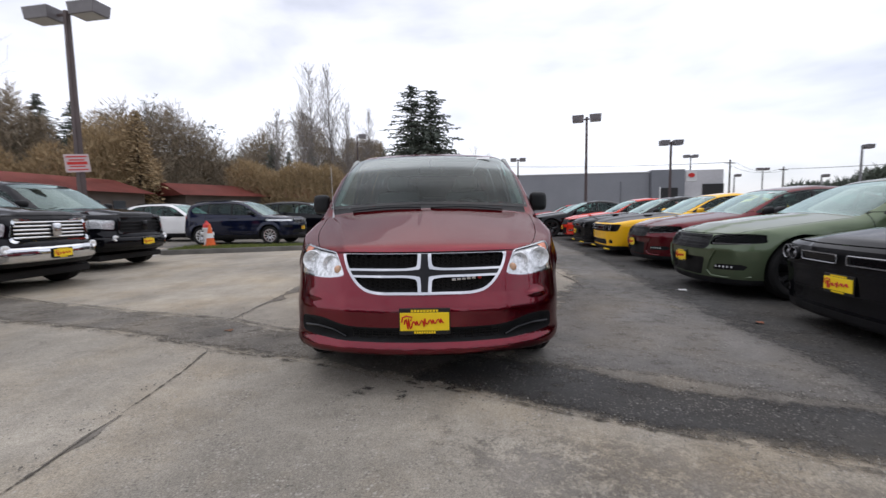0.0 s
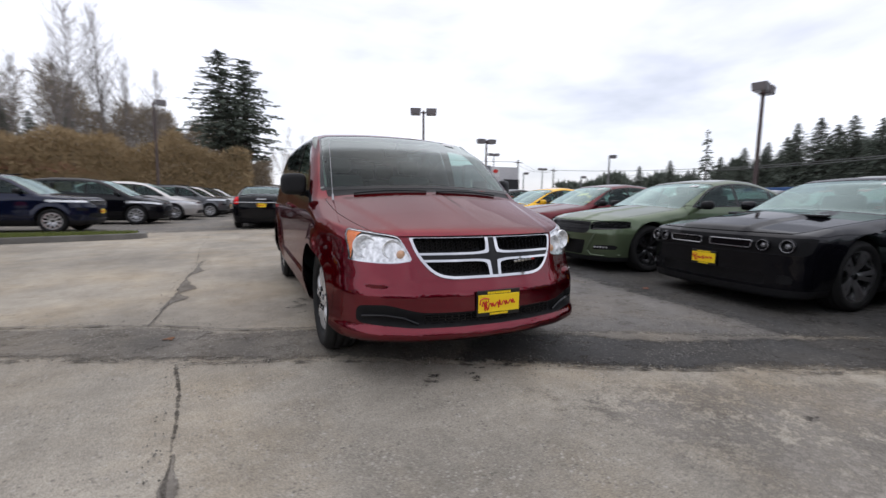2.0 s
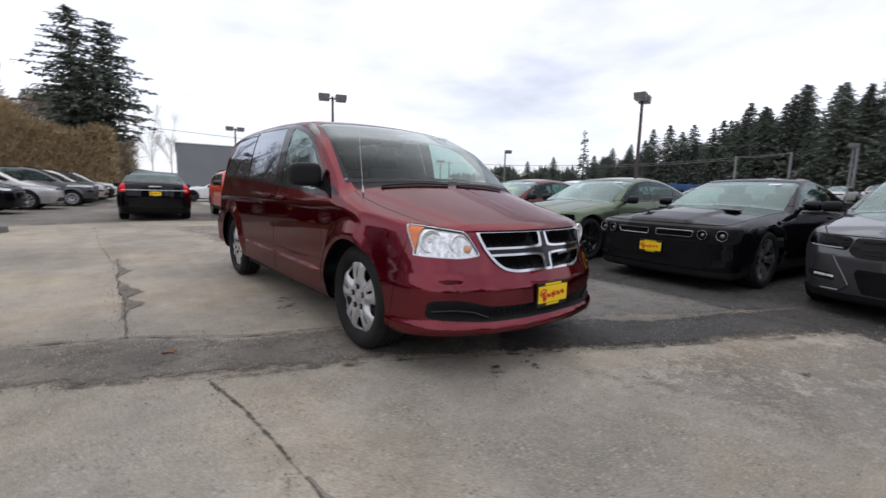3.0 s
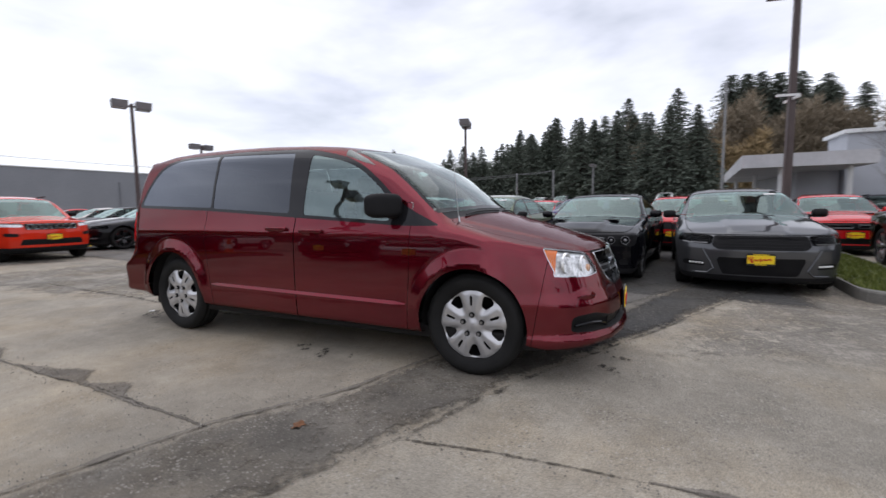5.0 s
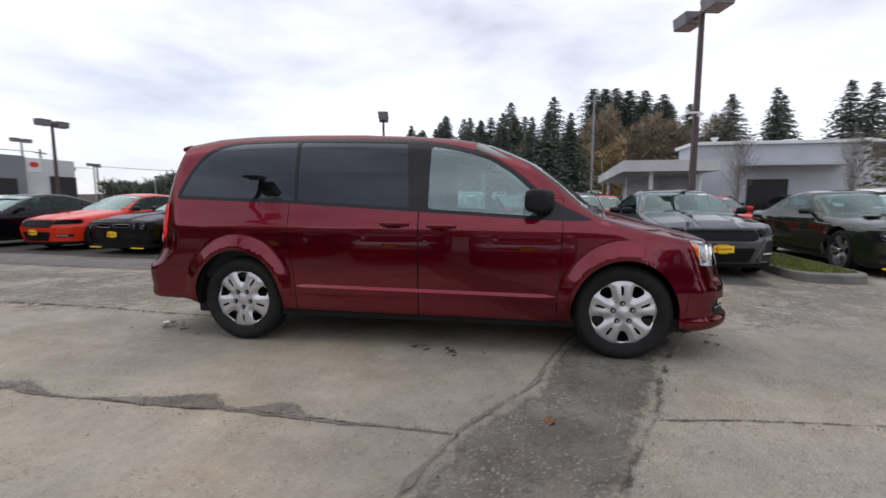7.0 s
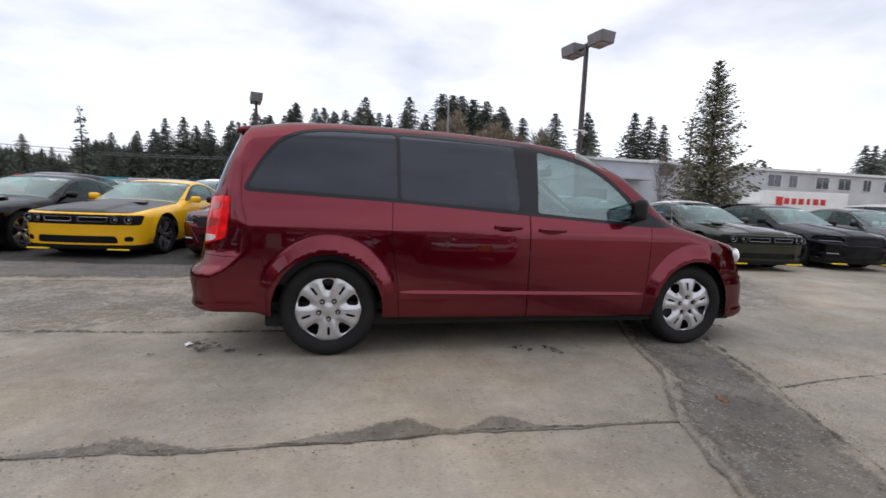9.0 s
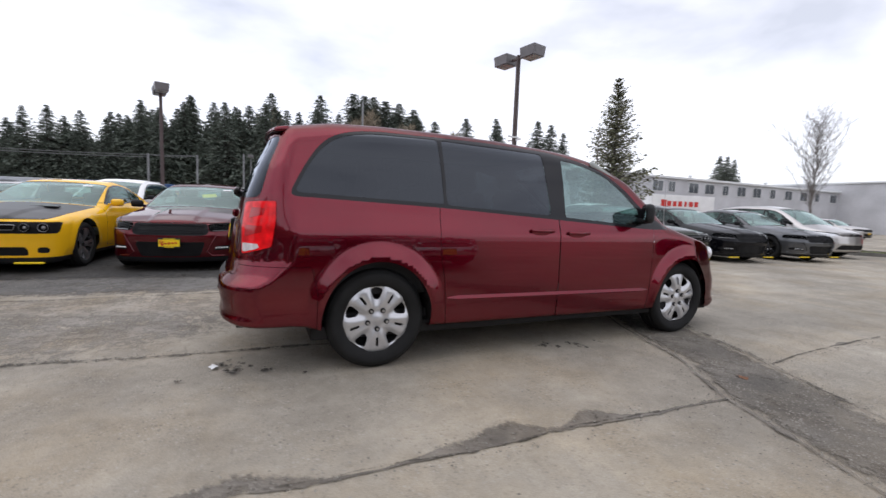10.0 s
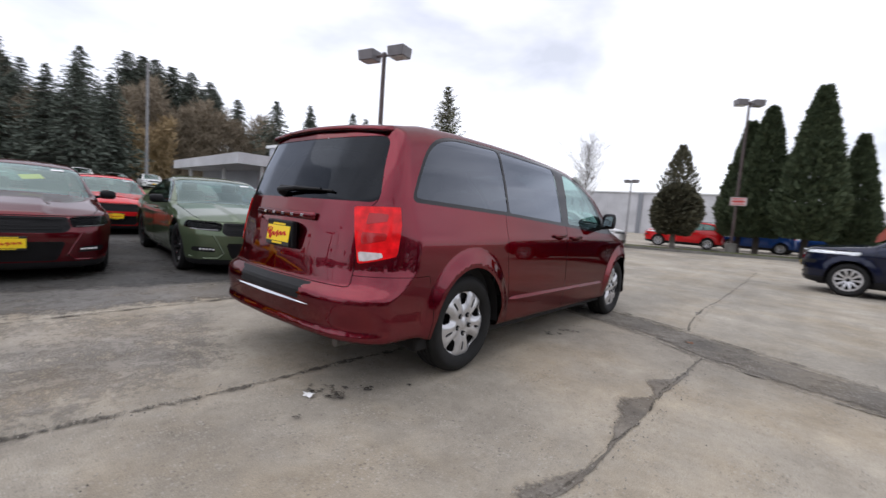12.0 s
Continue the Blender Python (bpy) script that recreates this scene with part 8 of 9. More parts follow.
# more far cars
park("compass", "suv", 22.5, -13.0, ROW, BLACK_PAINT, "black suv before the workshop building", "suv", G3)
park("crossover", "suv", 20.5, -16.5, ROW, GREY_PAINT, "dark suv before the workshop building", "suv", G3)
park("compass", "suv", 18.8, -9.6, ROW, BLACK_PAINT, "black suv under the canopy", "suv", G3)
park("crossover", "suv", 16.8, -4.6, ROW, BLACK_PAINT, "black suv in a far row", "suv", G3)
park("crossover", "minivan", 10.2, -13.2, ROW, WHITE_PAINT, "white minivan behind black sedans", "minivan", G3)
park("crossover", "suv", 9.3, -16.4, ROW, BLACK_PAINT, "black suv behind grey sedans", "suv", G3)
park("compass", "suv", 5.5, -25.9, 100, BRIGHT_RED, "red suv parked beyond the long kerb", "suv", G3)
park("compass", "suv", 2.2, -29.2, 100, BLUE_PAINT, "blue suv parked beyond the long kerb", "suv", G3)
park("charger", "sedan", -0.6, -31.5, 100, BLUE_PAINT, "blue car parked beyond the long kerb", "sedan", G3)
park("charger", "sedan", 12.5, -39.0, ROW, SILVER_PAINT, "silver car near the far warehouse", "sedan", G3)
park("charger", "sedan", 15.0, -36.0, ROW, BRIGHT_RED, "red car near the far warehouse", "sedan", G3)
park("compass", "suv", -6.5, -38.0, 110, WHITE_PAINT, "white suv by the shed", "suv", G3)
park("compass", "suv", 24.0, 2.0, ROW, BLACK_PAINT, "black suv in a far row", "suv", G3)
park("crossover", "suv", 24.4, 5.4, ROW, BLUE_PAINT, "blue suv in a far row", "suv", G3)
park("charger", "sedan", 17.6, 9.6, ROW, WHITE_PAINT, "white car in a far row", "sedan", G3)
park("crossover", "suv", 18.0, 13.0, ROW, BLACK_PAINT, "black suv in a far row", "suv", G3)
park("charger", "sedan", 6.6, 26.5, ROW, BRIGHT_RED, "red car before the showroom", "sedan", G3)
park("charger", "sedan", 2.0, 29.0, ROW, WHITE_PAINT, "white car before the showroom", "sedan", G3)
park("compass", "suv", -14.5, 20.5, 84, WHITE_PAINT, "white suv in a far row", "suv", G3)
park("crossover", "suv", -15.5, 11.8, 84, GREY_PAINT, "dark suv behind the pickups", "suv", G3)


# grassy bank with a far row of cars on it
bm = bmesh.new()
prev = None
for i in range(25):
    y = -26 + 1.6 * i
    h = 1.1 * min(1.0, (i + 0.5) / 3, (24.5 - i) / 3)
    cur = [bm.verts.new((x, y + 0.08 * x, z)) for x, z in ((42.0, -0.05), (44.5, h * 0.7), (46.5, h), (64.0, h + 0.2))]
    if prev:
        for j in range(3):
            bm.faces.new((prev[j], prev[j + 1], cur[j + 1], cur[j]))
    prev = cur
bmesh.ops.recalc_face_normals(bm, faces=bm.faces)
tagged(part("ground_bank", bm, mat("bank_grass", (0.075, 0.090, 0.030), rough=0.95, stain=0.35, stain_scale=0.8, grain=0.3, grain_scale=9), None, "grassy bank below the wooded slope", smooth=True), category="ground", kind="structure")
for i, (pm, word) in enumerate(((WHITE_PAINT, "white"), (SILVER_PAINT, "silver"), (WHITE_PAINT, "white"), (BLACK_PAINT, "black"), (SILVER_PAINT, "silver"), (WHITE_PAINT, "white"), (GREY_PAINT, "grey"), (WHITE_PAINT, "white"), (SILVER_PAINT, "silver"))):
    car = park("charger" if i % 2 else "compass", "sedan" if i % 2 else "suv", 48.0, -14.0 + 2.8 * i + 4, ROW, pm, word + " car parked on the grassy bank", "sedan" if i % 2 else "suv", "cars on the grassy bank")
    car.location.z = 1.12


# ---- trees ----
def clump_mesh(rnd, pieces):
    """Small leaf blades: (centre, direction, length, width) each a bent pair of triangles."""
    v, f = [], []
    for c, d, ln, w in pieces:
        d = d.normalized()
        s = d.cross(Vector((rnd.uniform(-1, 1), rnd.uniform(-1, 1), rnd.uniform(-1, 1))))
        s = s.normalized() if s.length > 1e-4 else Vector((1, 0, 0))
        k = len(v)
        mid = c + d * ln * 0.5
        v += [c, mid + s * w, c + d * ln, mid - s * w]
        f.append((k, k + 1, k + 2, k + 3))
    return v, f


def conifer(h, spread, seed, material, bare=0.05, levels=34, per=8, fine=6, ragged=0.35, droop=0.25, narrow=1.0, trunk_mat=None, lean=0.0, spray=1.0, whorl=0.30):
    """A conifer: tapered trunk, whorls of boughs, each bough a row of needle sprays."""
    rnd = random.Random(seed)
    ob = empty("conifer_tree")
    bm = bmesh.new()
    pts = [Vector((lean * h * (i / 8) ** 2, 0, h * i / 8)) for i in range(9)]
    for i in range(8):
        r0, r1 = 0.018 * h * (1 - i / 8.3), 0.018 * h * (1 - (i + 1) / 8.3)
        add_tube(bm, pts[i], pts[i + 1], r0, r1, 7, caps=False)
    pieces = []
    for lv in range(levels):
        t = bare + (1 - bare) * (lv + rnd.random() * 0.6) / levels
        reach = spread * (1 - t) ** narrow * (0.85 + whorl * (rnd.random() - 0.5)) + 0.008 * h
        if t < bare + 0.12:
            reach *= 0.5 + 0.5 * (t - bare) / 0.12
        for k in range(per):
            if rnd.random() < ragged * 0.5:
                continue
            a = 2 * math.pi * (k + rnd.random()) / per + lv
            rr = reach * rnd.uniform(1 - ragged, 1.12)
            tb = min(0.99, max(bare, t + rnd.uniform(-1.2, 1.2) * (1 - bare) / levels))
            base = Vector((lean * h * tb * tb, 0, h * tb))
            out = Vector((math.cos(a), math.sin(a), 0))
            up = 0.25 * (t - 0.4)
            for q in range(fine):
                s = (q + 0.6) / fine
                c = base + out * rr * s + Vector((0, 0, rr * (up * s - droop * s * s)))
                d = out + Vector((rnd.uniform(-0.9, 0.9), rnd.uniform(-0.9, 0.9), rnd.uniform(-0.75, 0.25)))
                ln = spray * (0.055 * h * (1 - 0.55 * t) + 0.10 * rr) * rnd.uniform(0.6, 1.25)
                pieces.append((c, d, ln, ln * rnd.uniform(0.16, 0.30)))
            add_tube(bm, base, base + out * rr * 0.85 + Vector((0, 0, rr * (up * 0.85 - droop * 0.72))), 0.0035 * h * (1 - t * 0.8), 0.001 * h, 3, caps=False)
    part("trunk", bm, trunk_mat or DARK_BARK, ob)
    v, f = clump_mesh(rnd, pieces)
    link_mesh("crown", v, f, material, ob, smooth=False)
    return ob


def bare_tree(h, seed, material, spread=0.5, twigs=3, depth=5, name="bare_tree", least=0.0055):
    """A leafless tree: trunk and limbs that fork down to fine twigs."""
    rnd = random.Random(seed)
    ob = empty(name)
    bm = bmesh.new()
    fine = bmesh.new()

    def grow(p, d, ln, r, lv):
        q = p + d * ln
        add_tube(bm if lv < 2 else fine, p, q, max(r, 0.0005 * h), max(r * 0.66, 0.0004 * h), 6 if lv < 2 else 3, caps=False)
        if lv >= depth:
            return
        n = 2 if lv else 1
        for i in range(n):
            nd = (d + Vector((rnd.uniform(-1, 1), rnd.uniform(-1, 1), rnd.uniform(-0.3, 0.4))) * spread * (0.22 if i == 0 else 1.15)).normalized()
            grow(q, nd, ln * rnd.uniform(0.68, 0.92), r * (0.64 if i == 0 else 0.38), lv + 1)
        for _ in range(twigs):
            t = rnd.uniform(0.3, 1)
            nd = (d + Vector((rnd.uniform(-1, 1), rnd.uniform(-1, 1), rnd.uniform(0.0, 0.7))) * spread * 1.5).normalized()
            if lv >= 1:
                add_tube(fine, p.lerp(q, t), p.lerp(q, t) + nd * ln * 0.7, max(r * 0.2, least), 0.55 * least, 3, caps=False)
            else:
                grow(p.lerp(q, t), nd, ln * 0.6, r * 0.4, lv + 2)

    grow(Vector((0, 0, 0)), Vector((rnd.uniform(-0.04, 0.04), rnd.uniform(-0.04, 0.04), 1)).normalized(), h * 0.27, 0.0075 * h, 0)
    part("trunk", bm, material, ob)
    part("twig_crown", fine, material, ob)
    return ob


def slim_tree(h, seed, material, spread=0.16, start=0.22, limbs=46, twigs=9, rise=1.5, thick=1.0, oval=False):
    """A leafless tree with one straight stem, rising limbs and a haze of fine twigs."""
    rnd_ = random.Random(seed)
    ob = empty("bare_tree")
    stem, fine = bmesh.new(), bmesh.new()
    bend = [Vector((rnd_.uniform(-1, 1) * 0.012 * h, rnd_.uniform(-1, 1) * 0.012 * h, h * i / 9)) * (1 if i else 0) for i in range(10)]
    for i in range(9):
        add_tube(stem, bend[i], bend[i + 1], thick * 0.0085 * h * (1 - i / 9.4), thick * 0.0085 * h * (1 - (i + 1) / 9.4), 6, caps=False)
    for k in range(limbs):
        t = start + (0.97 - start) * (k + rnd_.random()) / limbs
        i = min(8, int(t * 9))
        p = bend[i].lerp(bend[i + 1], t * 9 - i)
        share = math.sin(math.pi * min(1.0, 0.18 + 0.82 * (t - start) / (1 - start))) ** 0.8 if oval else (1 - t) ** 0.75 + 0.12
        ln = spread * h * share * rnd_.uniform(0.65, 1.2) * 1.6
        a = 2.4 * k + rnd_.uniform(-0.4, 0.4)
        d = Vector((math.cos(a), math.sin(a), rise * rnd_.uniform(0.75, 1.25))).normalized()
        pts = [p]
        for j in range(4):
            d = (d + Vector((rnd_.uniform(-0.25, 0.25), rnd_.uniform(-0.25, 0.25), 0.16))).normalized()
            pts.append(pts[-1] + d * ln / 4)
        r = thick * 0.0026 * h * (1 - 0.6 * t)
        for j in range(4):
            add_tube(stem, pts[j], pts[j + 1], r * (1 - j / 4.6), r * (1 - (j + 1) / 4.6), 4, caps=False)
        for _ in range(twigs):
            j = rnd_.randrange(4)
            q = pts[j].lerp(pts[j + 1], rnd_.random())
            e = (d + Vector((rnd_.uniform(-0.9, 0.9), rnd_.uniform(-0.9, 0.9), rnd_.uniform(-0.3, 0.7)))).normalized()
            m = q + e * ln * rnd_.uniform(0.18, 0.4)
            add_tube(fine, q, m, thick * 0.0007 * h, thick * 0.0004 * h, 3, caps=False)
            for _ in range(2):
                e2 = (e + Vector((rnd_.uniform(-0.8, 0.8), rnd_.uniform(-0.8, 0.8), rnd_.uniform(-0.2, 0.6)))).normalized()
                q2 = q.lerp(m, rnd_.uniform(0.3, 1.0))
                add_tube(fine, q2, q2 + e2 * ln * rnd_.uniform(0.1, 0.22), thick * 0.00045 * h, thick * 0.0003 * h, 3, caps=False)
    part("trunk", stem, material, ob)
    part("twig_crown", fine, material, ob)
    return ob


def dense_cone(h, reach, seed, material, n=15000):
    """A thick evergreen cone: short upright sprays packed in lumps round a stem."""
    rnd_ = random.Random(seed)
    ob = empty("conifer_tree")
    bm = bmesh.new()
    add_tube(bm, (0, 0, 0), (0, 0, h * 0.9), 0.02 * h, 0.004 * h, 8, caps=False)
    part("trunk", bm, DARK_BARK, ob)
    pieces = []
    for _ in range(n):
        u, a = rnd_.random() ** 1.25, rnd_.uniform(0, 6.2832)
        z = h * (0.125 + 0.87 * u)
        prof = reach * ((1 - u) ** 0.85 * 0.94 + 0.03) * min(1.0, 0.50 + 2.6 * u)
        lump = 1 + 0.20 * noise.noise(Vector((math.cos(a) * 2.2, math.sin(a) * 2.2, z * 0.75 + seed))) + 0.14 * noise.noise(Vector((math.cos(a) * 5, math.sin(a) * 5, z * 1.9)))
        r = prof * lump * (0.45 + 0.55 * rnd_.random() ** 0.4)
        c = Vector((r * math.cos(a), r * math.sin(a), z))
        d = Vector((math.cos(a) * 0.7 + rnd_.uniform(-0.5, 0.5), math.sin(a) * 0.7 + rnd_.uniform(-0.5, 0.5), rnd_.uniform(0.2, 1.3)))
        ln = rnd_.uniform(0.022, 0.046) * h
        pieces.append((c, d, ln, ln * rnd_.uniform(0.18, 0.32)))
    v, f = clump_mesh(rnd_, pieces)
    link_mesh("crown", v, f, material, ob, smooth=False)
    return ob


def plant(proto, x, y, z, scale, turn, label, category="tree", group=""):
    ob = copy_thing(proto, pose(x, y, z, 0, 0, turn)) if proto.get("used") else proto
    proto["used"] = 1
    ob.matrix_basis = pose(x, y, z, 0, 0, turn) @ Matrix.Diagonal((scale, scale, scale, 1))
    return tagged(ob, label, category, group)


FIRS = [conifer(16, sp, s, NEEDLE, bare=b, levels=56, per=14, fine=10, spray=0.60, narrow=nr, ragged=rg) for s, b, nr, rg, sp in ((1, 0.04, 0.85, 0.55, 8.2), (2, 0.06, 0.85, 0.6, 7.6), (3, 0.30, 0.55, 0.65, 5.8), (4, 0.42, 0.50, 0.65, 5.6), (5, 0.08, 1.0, 0.55, 8.0), (6, 0.05, 0.9, 0.65, 6.2))]
HILLSIDE = "conifers on the wooded slope"
A_TOPS = ((55, 44, 6.7), (58, 41, 7.5), (65, 35, 7.9), (65, 28, 11.7), (66, 26, 12.2), (67, 23, 12.1), (66, 20, 11.3), (65, 16, 13.0), (65, 14, 13.2), (66, 12, 13.5))
B_TOPS = ((71, 11, 16.4), (71, 8, 15.9), (70, 5, 15.5), (66, 3, 15.0), (68, 0, 17.7), (57, -3, 13.2), (55, -5, 13.4), (59, -6, 16.2), (56, -8, 13.4), (62, 6, 14.3), (60, 1, 14.4))
C_TOPS = ((76, -14, 21.3), (76, -16, 21.2), (77, -18, 21.5), (76, -20, 20.8), (74, -22, 20.2), (73, -25, 18.2), (71, -28, 17.1))
D_TOPS = ((62, -30, 16.4), (59, -34, 16.3), (60, -43, 17.2), (59, -45, 16.5), (58, -47, 15.2), (65, -38, 16.8), (50, -77, 12.9), (48, -78, 12.2), (46, -73, 12.2), (70, -80, 12.4))
rnd = random.Random(11)
for tops, kinds, slope in ((A_TOPS, (0, 1, 4, 5), 1.0), (B_TOPS, (0, 1, 4), 2.0), (C_TOPS, (2, 3), 5.5), (D_TOPS, (0, 5, 4), 1.0)):
    for i, (x, y, zt) in enumerate(tops):
        base = slope + rnd.uniform(-0.4, 0.4)
        plant(FIRS[kinds[i % len(kinds)]], x, y, base, (zt - base) / 16.2, rnd.uniform(0, 360), "dark green conifer on a wooded slope", group=HILLSIDE)
for i in range(100):
    y = rnd.uniform(-12, 46)
    zt = np.interp(y, [-10, 0, 12, 25, 35, 45], [14.0, 16.0, 15.0, 12.8, 9.6, 7.4]) * rnd.uniform(0.62, 1.05)
    plant(FIRS[rnd.choice((0, 1, 4))], rnd.uniform(64, 79), y, 1.0, (zt - 1) / 16.2, rnd.uniform(0, 360), "dark green conifer on a wooded slope", group=HILLSIDE)
for i in range(16):
    plant(FIRS[rnd.choice((2, 3))], rnd.uniform(76, 82), rnd.uniform(-27, -13), 5.5, rnd.uniform(0.75, 0.93), rnd.uniform(0, 360), "tall thin-stemmed fir on a wooded slope", group=HILLSIDE)
for x, y, zt in ((-54, 54, 18.0), (-51, 56, 17.4), (-57, 51, 16.6), (-29, 70, 13.4), (-26.5, 71, 12.2), (-20, 62, 11.6), (-60, 48, 16.0)):
    plant(FIRS[0 if zt > 14 else 5], x, y, 1.0, (zt - 1) / 16.2, x * 9, "dark green conifer above brown woods", group="conifers among the bare woods")
lone = conifer(16, 3.0, 21, NEEDLE, bare=0.10, levels=30, per=6, fine=6, ragged=0.6, narrow=0.9)
plant(lone, 53, 32, 0, 0.65, 20, "lone dark fir with open boughs")
spruce = conifer(9.5, 3.3, 31, NEEDLE_GREY, bare=0.05, levels=62, per=14, fine=14, spray=0.44, ragged=0.62, narrow=0.85, droop=-0.40, trunk_mat=BARK)
plant(spruce, 15.2, -16.6, 0, 0.93, 0, "grey-green spruce with upswept open boughs")
spruce2 = conifer(6.0, 1.0, 33, NEEDLE_GREY, bare=0.05, levels=34, per=7, fine=8, spray=0.5, ragged=0.6, narrow=0.7, droop=-0.1, trunk_mat=BARK)
plant(spruce2, 14.7, -14.9, 0, 1.0, 40, "thin grey-green conifer beside a spruce")
larch = conifer(13, 4.6, 71, WILLOW, bare=0.06, levels=44, per=14, fine=10, spray=0.6, ragged=0.5, narrow=0.75)
plant(larch, -26.6, 33.4, 0, 0.80, 0, "golden-brown conifer in a willow thicket")
twin_a = conifer(13.9, 5.2, 41, NEEDLE, bare=0.40, levels=36, per=12, fine=26, spray=0.50, ragged=0.75, narrow=0.5, droop=0.10, whorl=0.8)
plant(twin_a, -2.9, 39.8, 0, 1.0, 0, "tall dark pine with open ragged crown", group="pair of tall pines")
twin_b = conifer(13.5, 5.0, 42, NEEDLE, bare=0.34, levels=38, per=13, fine=26, spray=0.50, ragged=0.72, narrow=0.55, droop=0.08, whorl=0.8)
plant(twin_b, -0.9, 40.0, 0, 1.0, 70, "tall dark pine with open ragged crown", group="pair of tall pines")
# clipped trees beyond the long kerb
cedar = dense_cone(8.4, 1.75, 51, CEDAR)
plant(cedar, -2.5, -23.5, 0, 0.98, 0, "dense dark green cedar on a grass strip", group="cedars on the grass strip")
plant(cedar, -0.50, -24.6, 0, 0.92, 90, "dense dark green cedar behind a lamp post", group="cedars on the grass strip")
plant(cedar, 0.42, -25.5, 0, 0.86, 160, "dense dark green cedar behind a lamp post", group="cedars on the grass strip")
plant(cedar, -4.3, -28.0, 0, 0.80, 200, "dark cedar behind the row of cedars", group="cedars on the grass strip")
plant(cedar, -8.2, -27.0, 0, 0.80, 250, "dark cedar behind the row of cedars", group="cedars on the grass strip")


def hedge_tree(seed):
    """A clipped egg-shaped tree on a short stem with a thinner tuft on top."""
    rnd_ = random.Random(seed)
    ob = empty("clipped_tree")
    bm = bmesh.new()
    add_tube(bm, (0, 0, 0), (0.03, 0, 1.2), 0.13, 0.11, 8)
    add_tube(bm, (0.03, 0, 1.2), (0, 0, 4.6), 0.11, 0.03, 6)
    part("trunk", bm, BARK, ob)
    pieces = []
    for _ in range(9000):
        a, u = rnd_.uniform(0, 6.283), rnd_.random()
        z = 0.75 + 2.25 * u
        prof = 0.96 * math.sin(math.pi * min(1.0, 0.12 + 0.86 * u)) ** 0.6
        r = prof * (0.35 + 0.67 * rnd_.random() ** 0.5) * (1 + 0.06 * math.sin(3 * a + z * 2))
        c = Vector((r * math.cos(a), r * math.sin(a), z))
        d = Vector((math.cos(a), math.sin(a), rnd_.uniform(-0.2, 0.9))) + Vector((rnd_.uniform(-0.6, 0.6), rnd_.uniform(-0.6, 0.6), 0))
        pieces.append((c, d, rnd_.uniform(0.14, 0.28), 0.07))
    for _ in range(1700):
        a, u = rnd_.uniform(0, 6.283), rnd_.random()
        z = 2.7 + 2.0 * u
        r = 0.92 * (1 - u) ** 0.75 * rnd_.random() ** 0.5
        pieces.append((Vector((r * math.cos(a), r * math.sin(a), z)), Vector((math.cos(a) * 0.5, math.sin(a) * 0.5, 1)), rnd_.uniform(0.12, 0.3), 0.03))
    v, f = clump_mesh(rnd_, pieces)
    link_mesh("crown", v, f, HEDGE, ob, smooth=False)
    return ob


plant(hedge_tree(5), 2.6, -20.3, 0.0, 1.10, 0, "clipped egg-shaped brown-green tree on a short stem")

# leafless trees
birch = slim_tree(19, 3, PALE_BARK, spread=0.24, start=0.25, limbs=52, twigs=10)
plant(birch, -17.2, 53, 0, 1.06, 0, "tall pale leafless birch", group="leafless birches")
birch2 = slim_tree(19, 8, PALE_BARK, spread=0.21, start=0.32, limbs=46, twigs=10, rise=1.9)
plant(birch2, -14.8, 54, 0, 1.08, 40, "tall pale leafless birch", group="leafless birches")
plant(birch, -13.0, 56, 0, 0.84, 120, "tall pale leafless birch", group="leafless birches")
plant(birch2, -10.6, 59, 0, 0.84, 200, "tall pale leafless birch", group="leafless birches")
plant(birch2, -22.5, 55, 0, 0.80, 250, "tall pale leafless birch", group="leafless birches")
plant(birch, -19.6, 57, 0, 0.85, 15, "tall pale leafless birch", group="leafless birches")
plant(birch, -50, 70, 4, 0.85, 70, "far leafless birch on the slope", group="leafless birches")
plant(birch2, -47, 72, 4, 0.82, 10, "far leafless birch on the slope", group="leafless birches")
plant(birch, -25.2, 17.0, 0, 0.70, 300, "leafless tree behind the pickups", group="leafless birches")
young = slim_tree(6.0, 14, PALE_BARK, spread=0.24, start=0.28, limbs=44, twigs=14, rise=1.3, thick=1.5, oval=True)
plant(young, 8.9, -23.8, 0, 1.02, 0, "young leafless street tree", group="young leafless trees")
plant(young, 18.2, -11.2, 0, 0.66, 60, "young leafless street tree", group="young leafless trees")
plant(young, 15.4, -14.0, 0, 0.60, 160, "young leafless street tree", group="young leafless trees")
grey_tree = bare_tree(9, 17, TWIG, spread=0.5, twigs=6, depth=6)
for x, y, s in ((-49, 94, 1.5), (-53, 91, 1.4), (6, 84, 1.2), (9, 86, 1.1), (66, 2, 1.25), (64, -10, 1.2), (61, -27, 1.1)):
    plant(grey_tree, x, y, 3, s, x * 7, "far leafless tree with fine twigs", group="far leafless trees")


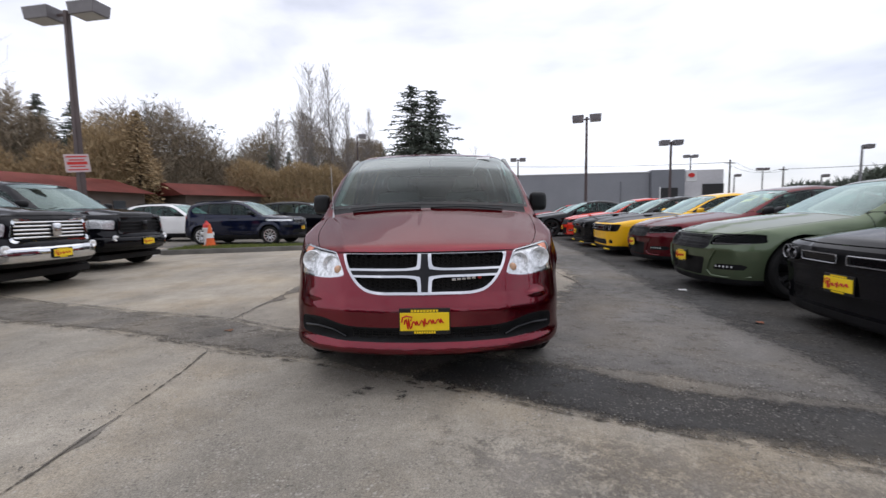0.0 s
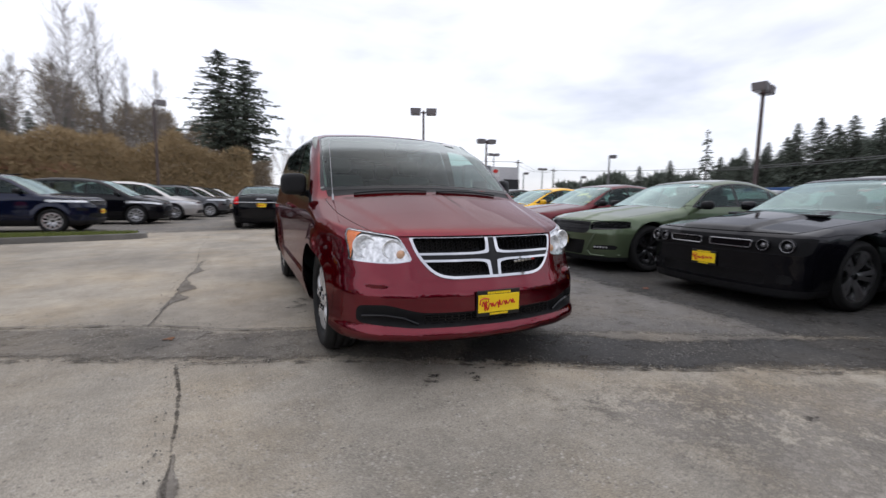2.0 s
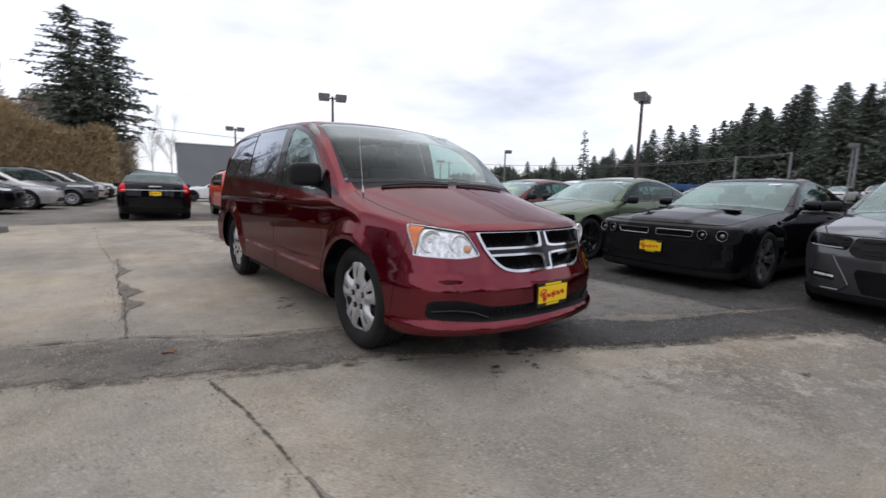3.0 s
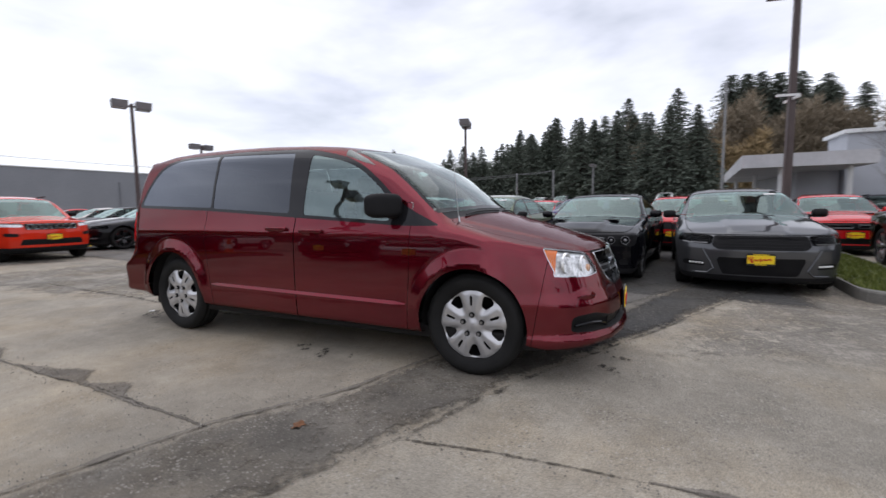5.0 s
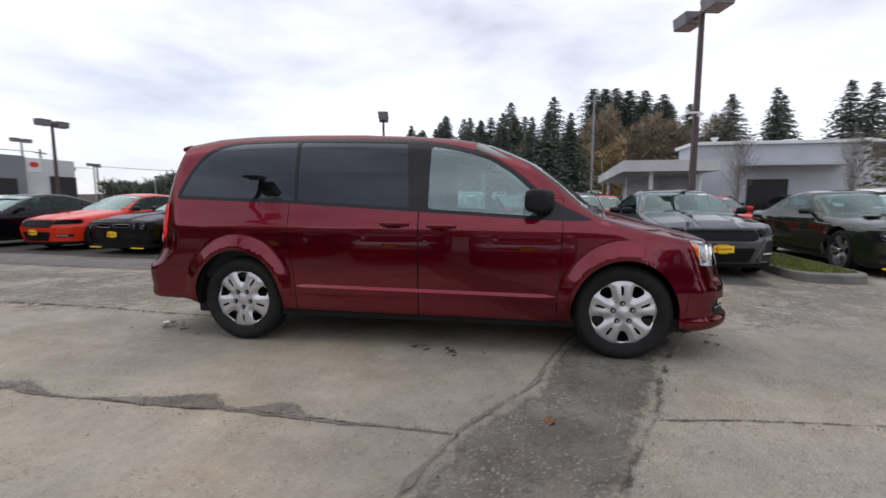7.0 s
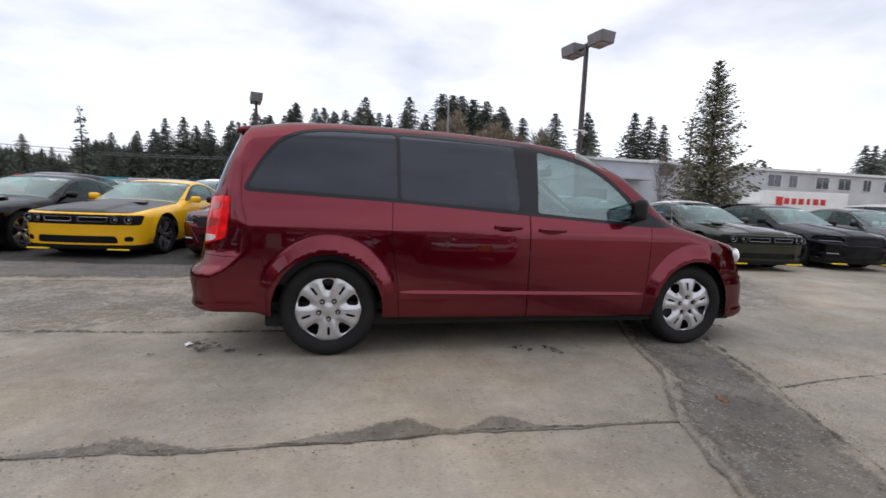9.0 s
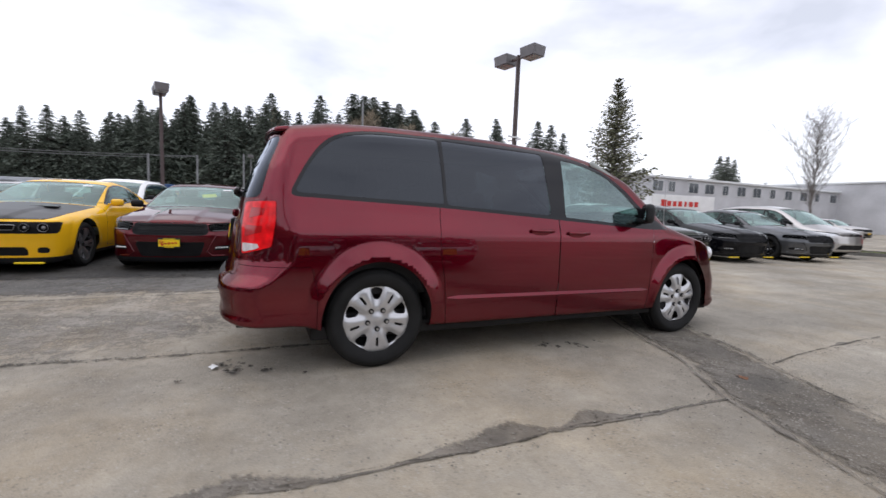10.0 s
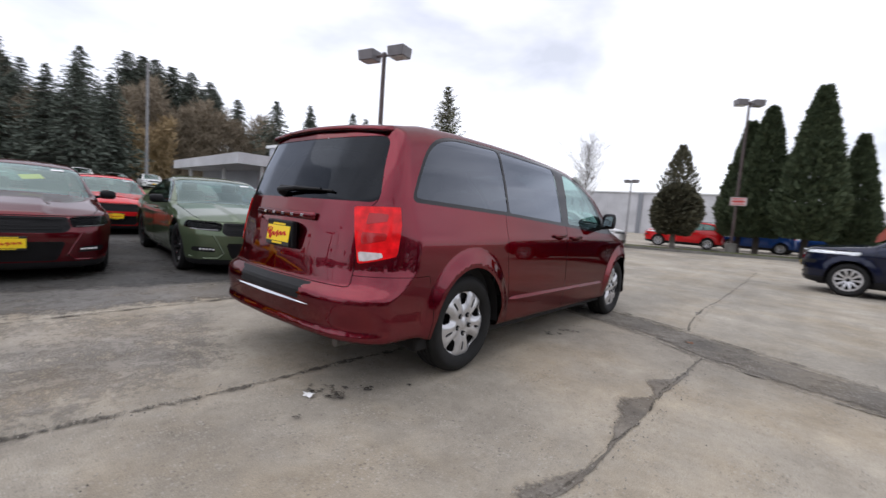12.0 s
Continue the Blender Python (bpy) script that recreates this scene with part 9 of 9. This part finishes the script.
def woods(name, line, depth, n, material, label, seed, ln=(0.5, 1.4), w=0.10, up=0.8):
    """A thicket: twigs and sprays along a line of (x, y, bottom, top)."""
    rnd_ = random.Random(seed)
    pieces = []
    seg = [(a, b, math.hypot(b[0] - a[0], b[1] - a[1])) for a, b in zip(line, line[1:])]
    total = sum(s[2] for s in seg)
    for _ in range(n):
        t = rnd_.random() * total
        for a, b, L in seg:
            if t <= L:
                break
            t -= L
        k = t / L
        x, y, z0, z1 = (a[i] + (b[i] - a[i]) * k for i in range(4))
        nx, ny = -(b[1] - a[1]) / L, (b[0] - a[0]) / L
        o = rnd_.uniform(0, depth)
        lump = 0.72 + 0.42 * noise.noise(Vector((x * 0.16, y * 0.16, seed))) + 0.22 * noise.noise(Vector((x * 0.5, y * 0.5, seed + 3)))
        z = z0 + (z1 - z0) * lump * rnd_.random() ** 0.62
        c = Vector((x + nx * o, y + ny * o, z))
        d = Vector((rnd_.uniform(-1, 1), rnd_.uniform(-1, 1), up * rnd_.uniform(0.2, 1.6)))
        pieces.append((c, d, rnd_.uniform(*ln), w * rnd_.uniform(0.5, 1.3)))
    v, f = clump_mesh(rnd_, pieces)
    return tagged(link_mesh(name, v, f, material, None, label, smooth=False), category="woods", kind="stuff")


LEFT_LINE = ((-75, 10, 0, 16), (-60, 36, 0, 16.5), (-48, 50, 0, 18), (-40, 66, 0, 20), (-30, 82, 0, 22), (-12, 82, 0, 20), (4, 84, 0, 11))
woods("bare_woods", LEFT_LINE, 9, 130000, TWIG, "brown leafless woods on the far slope", 61, ln=(0.7, 2.0), w=0.055)
woods("green_woods", [(x * 1.06, y * 1.06, a, b * 0.95) for x, y, a, b in LEFT_LINE[:5]], 6, 10000, NEEDLE, "dark evergreen growth within bare woods", 62, ln=(0.4, 1.1), w=0.10)
woods("willow_thicket", ((-36, 19, 0, 11.5), (-31, 26, 0, 12.0), (-27, 33, 0, 11.5), (-30, 42, 0, 12)), 4, 52000, WILLOW, "yellow-brown willow thicket", 63, ln=(0.25, 0.75), w=0.028, up=1.2)
woods("willow_thicket", ((-22, 39, 0, 7.0), (-12, 37.5, 0, 8.0), (-8, 37, 0, 8.2), (-4.5, 37, 0, 7.6), (-0.6, 37, 0, 6.4)), 3, 44000, WILLOW, "yellow-brown thicket below the pines", 64, ln=(0.25, 0.7), w=0.028, up=0.9)
RIGHT_LINE = ((96, -60, 0, 12), (88, -40, 0, 13), (84, -14, 3, 15), (80, 6, 2, 15.5), (78, 30, 0, 11.5), (70, 48, 0, 7.5), (60, 70, 0, 5.5))
woods("bare_woods", ((72, -42, 0, 13), (72, -30, 0, 16), (70, -18, 0, 18), (70, -9, 0, 15), (68, 0, 0, 11)), 5, 40000, TWIG, "brown leafless woods on the slope", 65, ln=(0.7, 1.9), w=0.06)
woods("orange_thicket", ((66, -16, 0, 14), (65, -11, 0, 13)), 3, 4000, WILLOW, "orange-brown thicket on the slope", 66, ln=(0.6, 1.6), w=0.09)
woods("dark_woods", [p for p in reversed(RIGHT_LINE)], 8, 60000, NEEDLE, "dark conifer woods on the far slope", 67, ln=(0.7, 2.2), w=0.16, up=1.3)


def ridge(name, line, back, material, label):
    bm = bmesh.new()
    prev = None
    for x, y, z in line:
        d = Vector((x, y, 0)).normalized() * back
        cur = [bm.verts.new((x, y, -0.2)), bm.verts.new((x + d.x * 0.25, y + d.y * 0.25, z * 0.6)), bm.verts.new((x + d.x, y + d.y, z))]
        if prev:
            for i in range(2):
                bm.faces.new((prev[i], cur[i], cur[i + 1], prev[i + 1]))
        prev = cur
    bmesh.ops.recalc_face_normals(bm, faces=bm.faces)
    return tagged(part(name, bm, material, None, label, smooth=True), category="hill", kind="structure")


ridge("backdrop_hill_west", [(-150, -40, 14), (-95, 5, 18), (-72, 30, 17), (-58, 52, 16), (-48, 72, 15), (-36, 92, 13), (-14, 94, 8), (8, 96, 4), (40, 110, 3)], 24, HILL, "brown wooded slope")
ridge("backdrop_hill_east", [(60, 100, 3), (78, 58, 4), (86, 34, 6), (88, 8, 8.5), (88, -14, 9), (98, -40, 8), (110, -75, 6), (90, -120, 5), (30, -150, 5), (-40, -140, 5)], 22, HILL, "dark wooded slope")
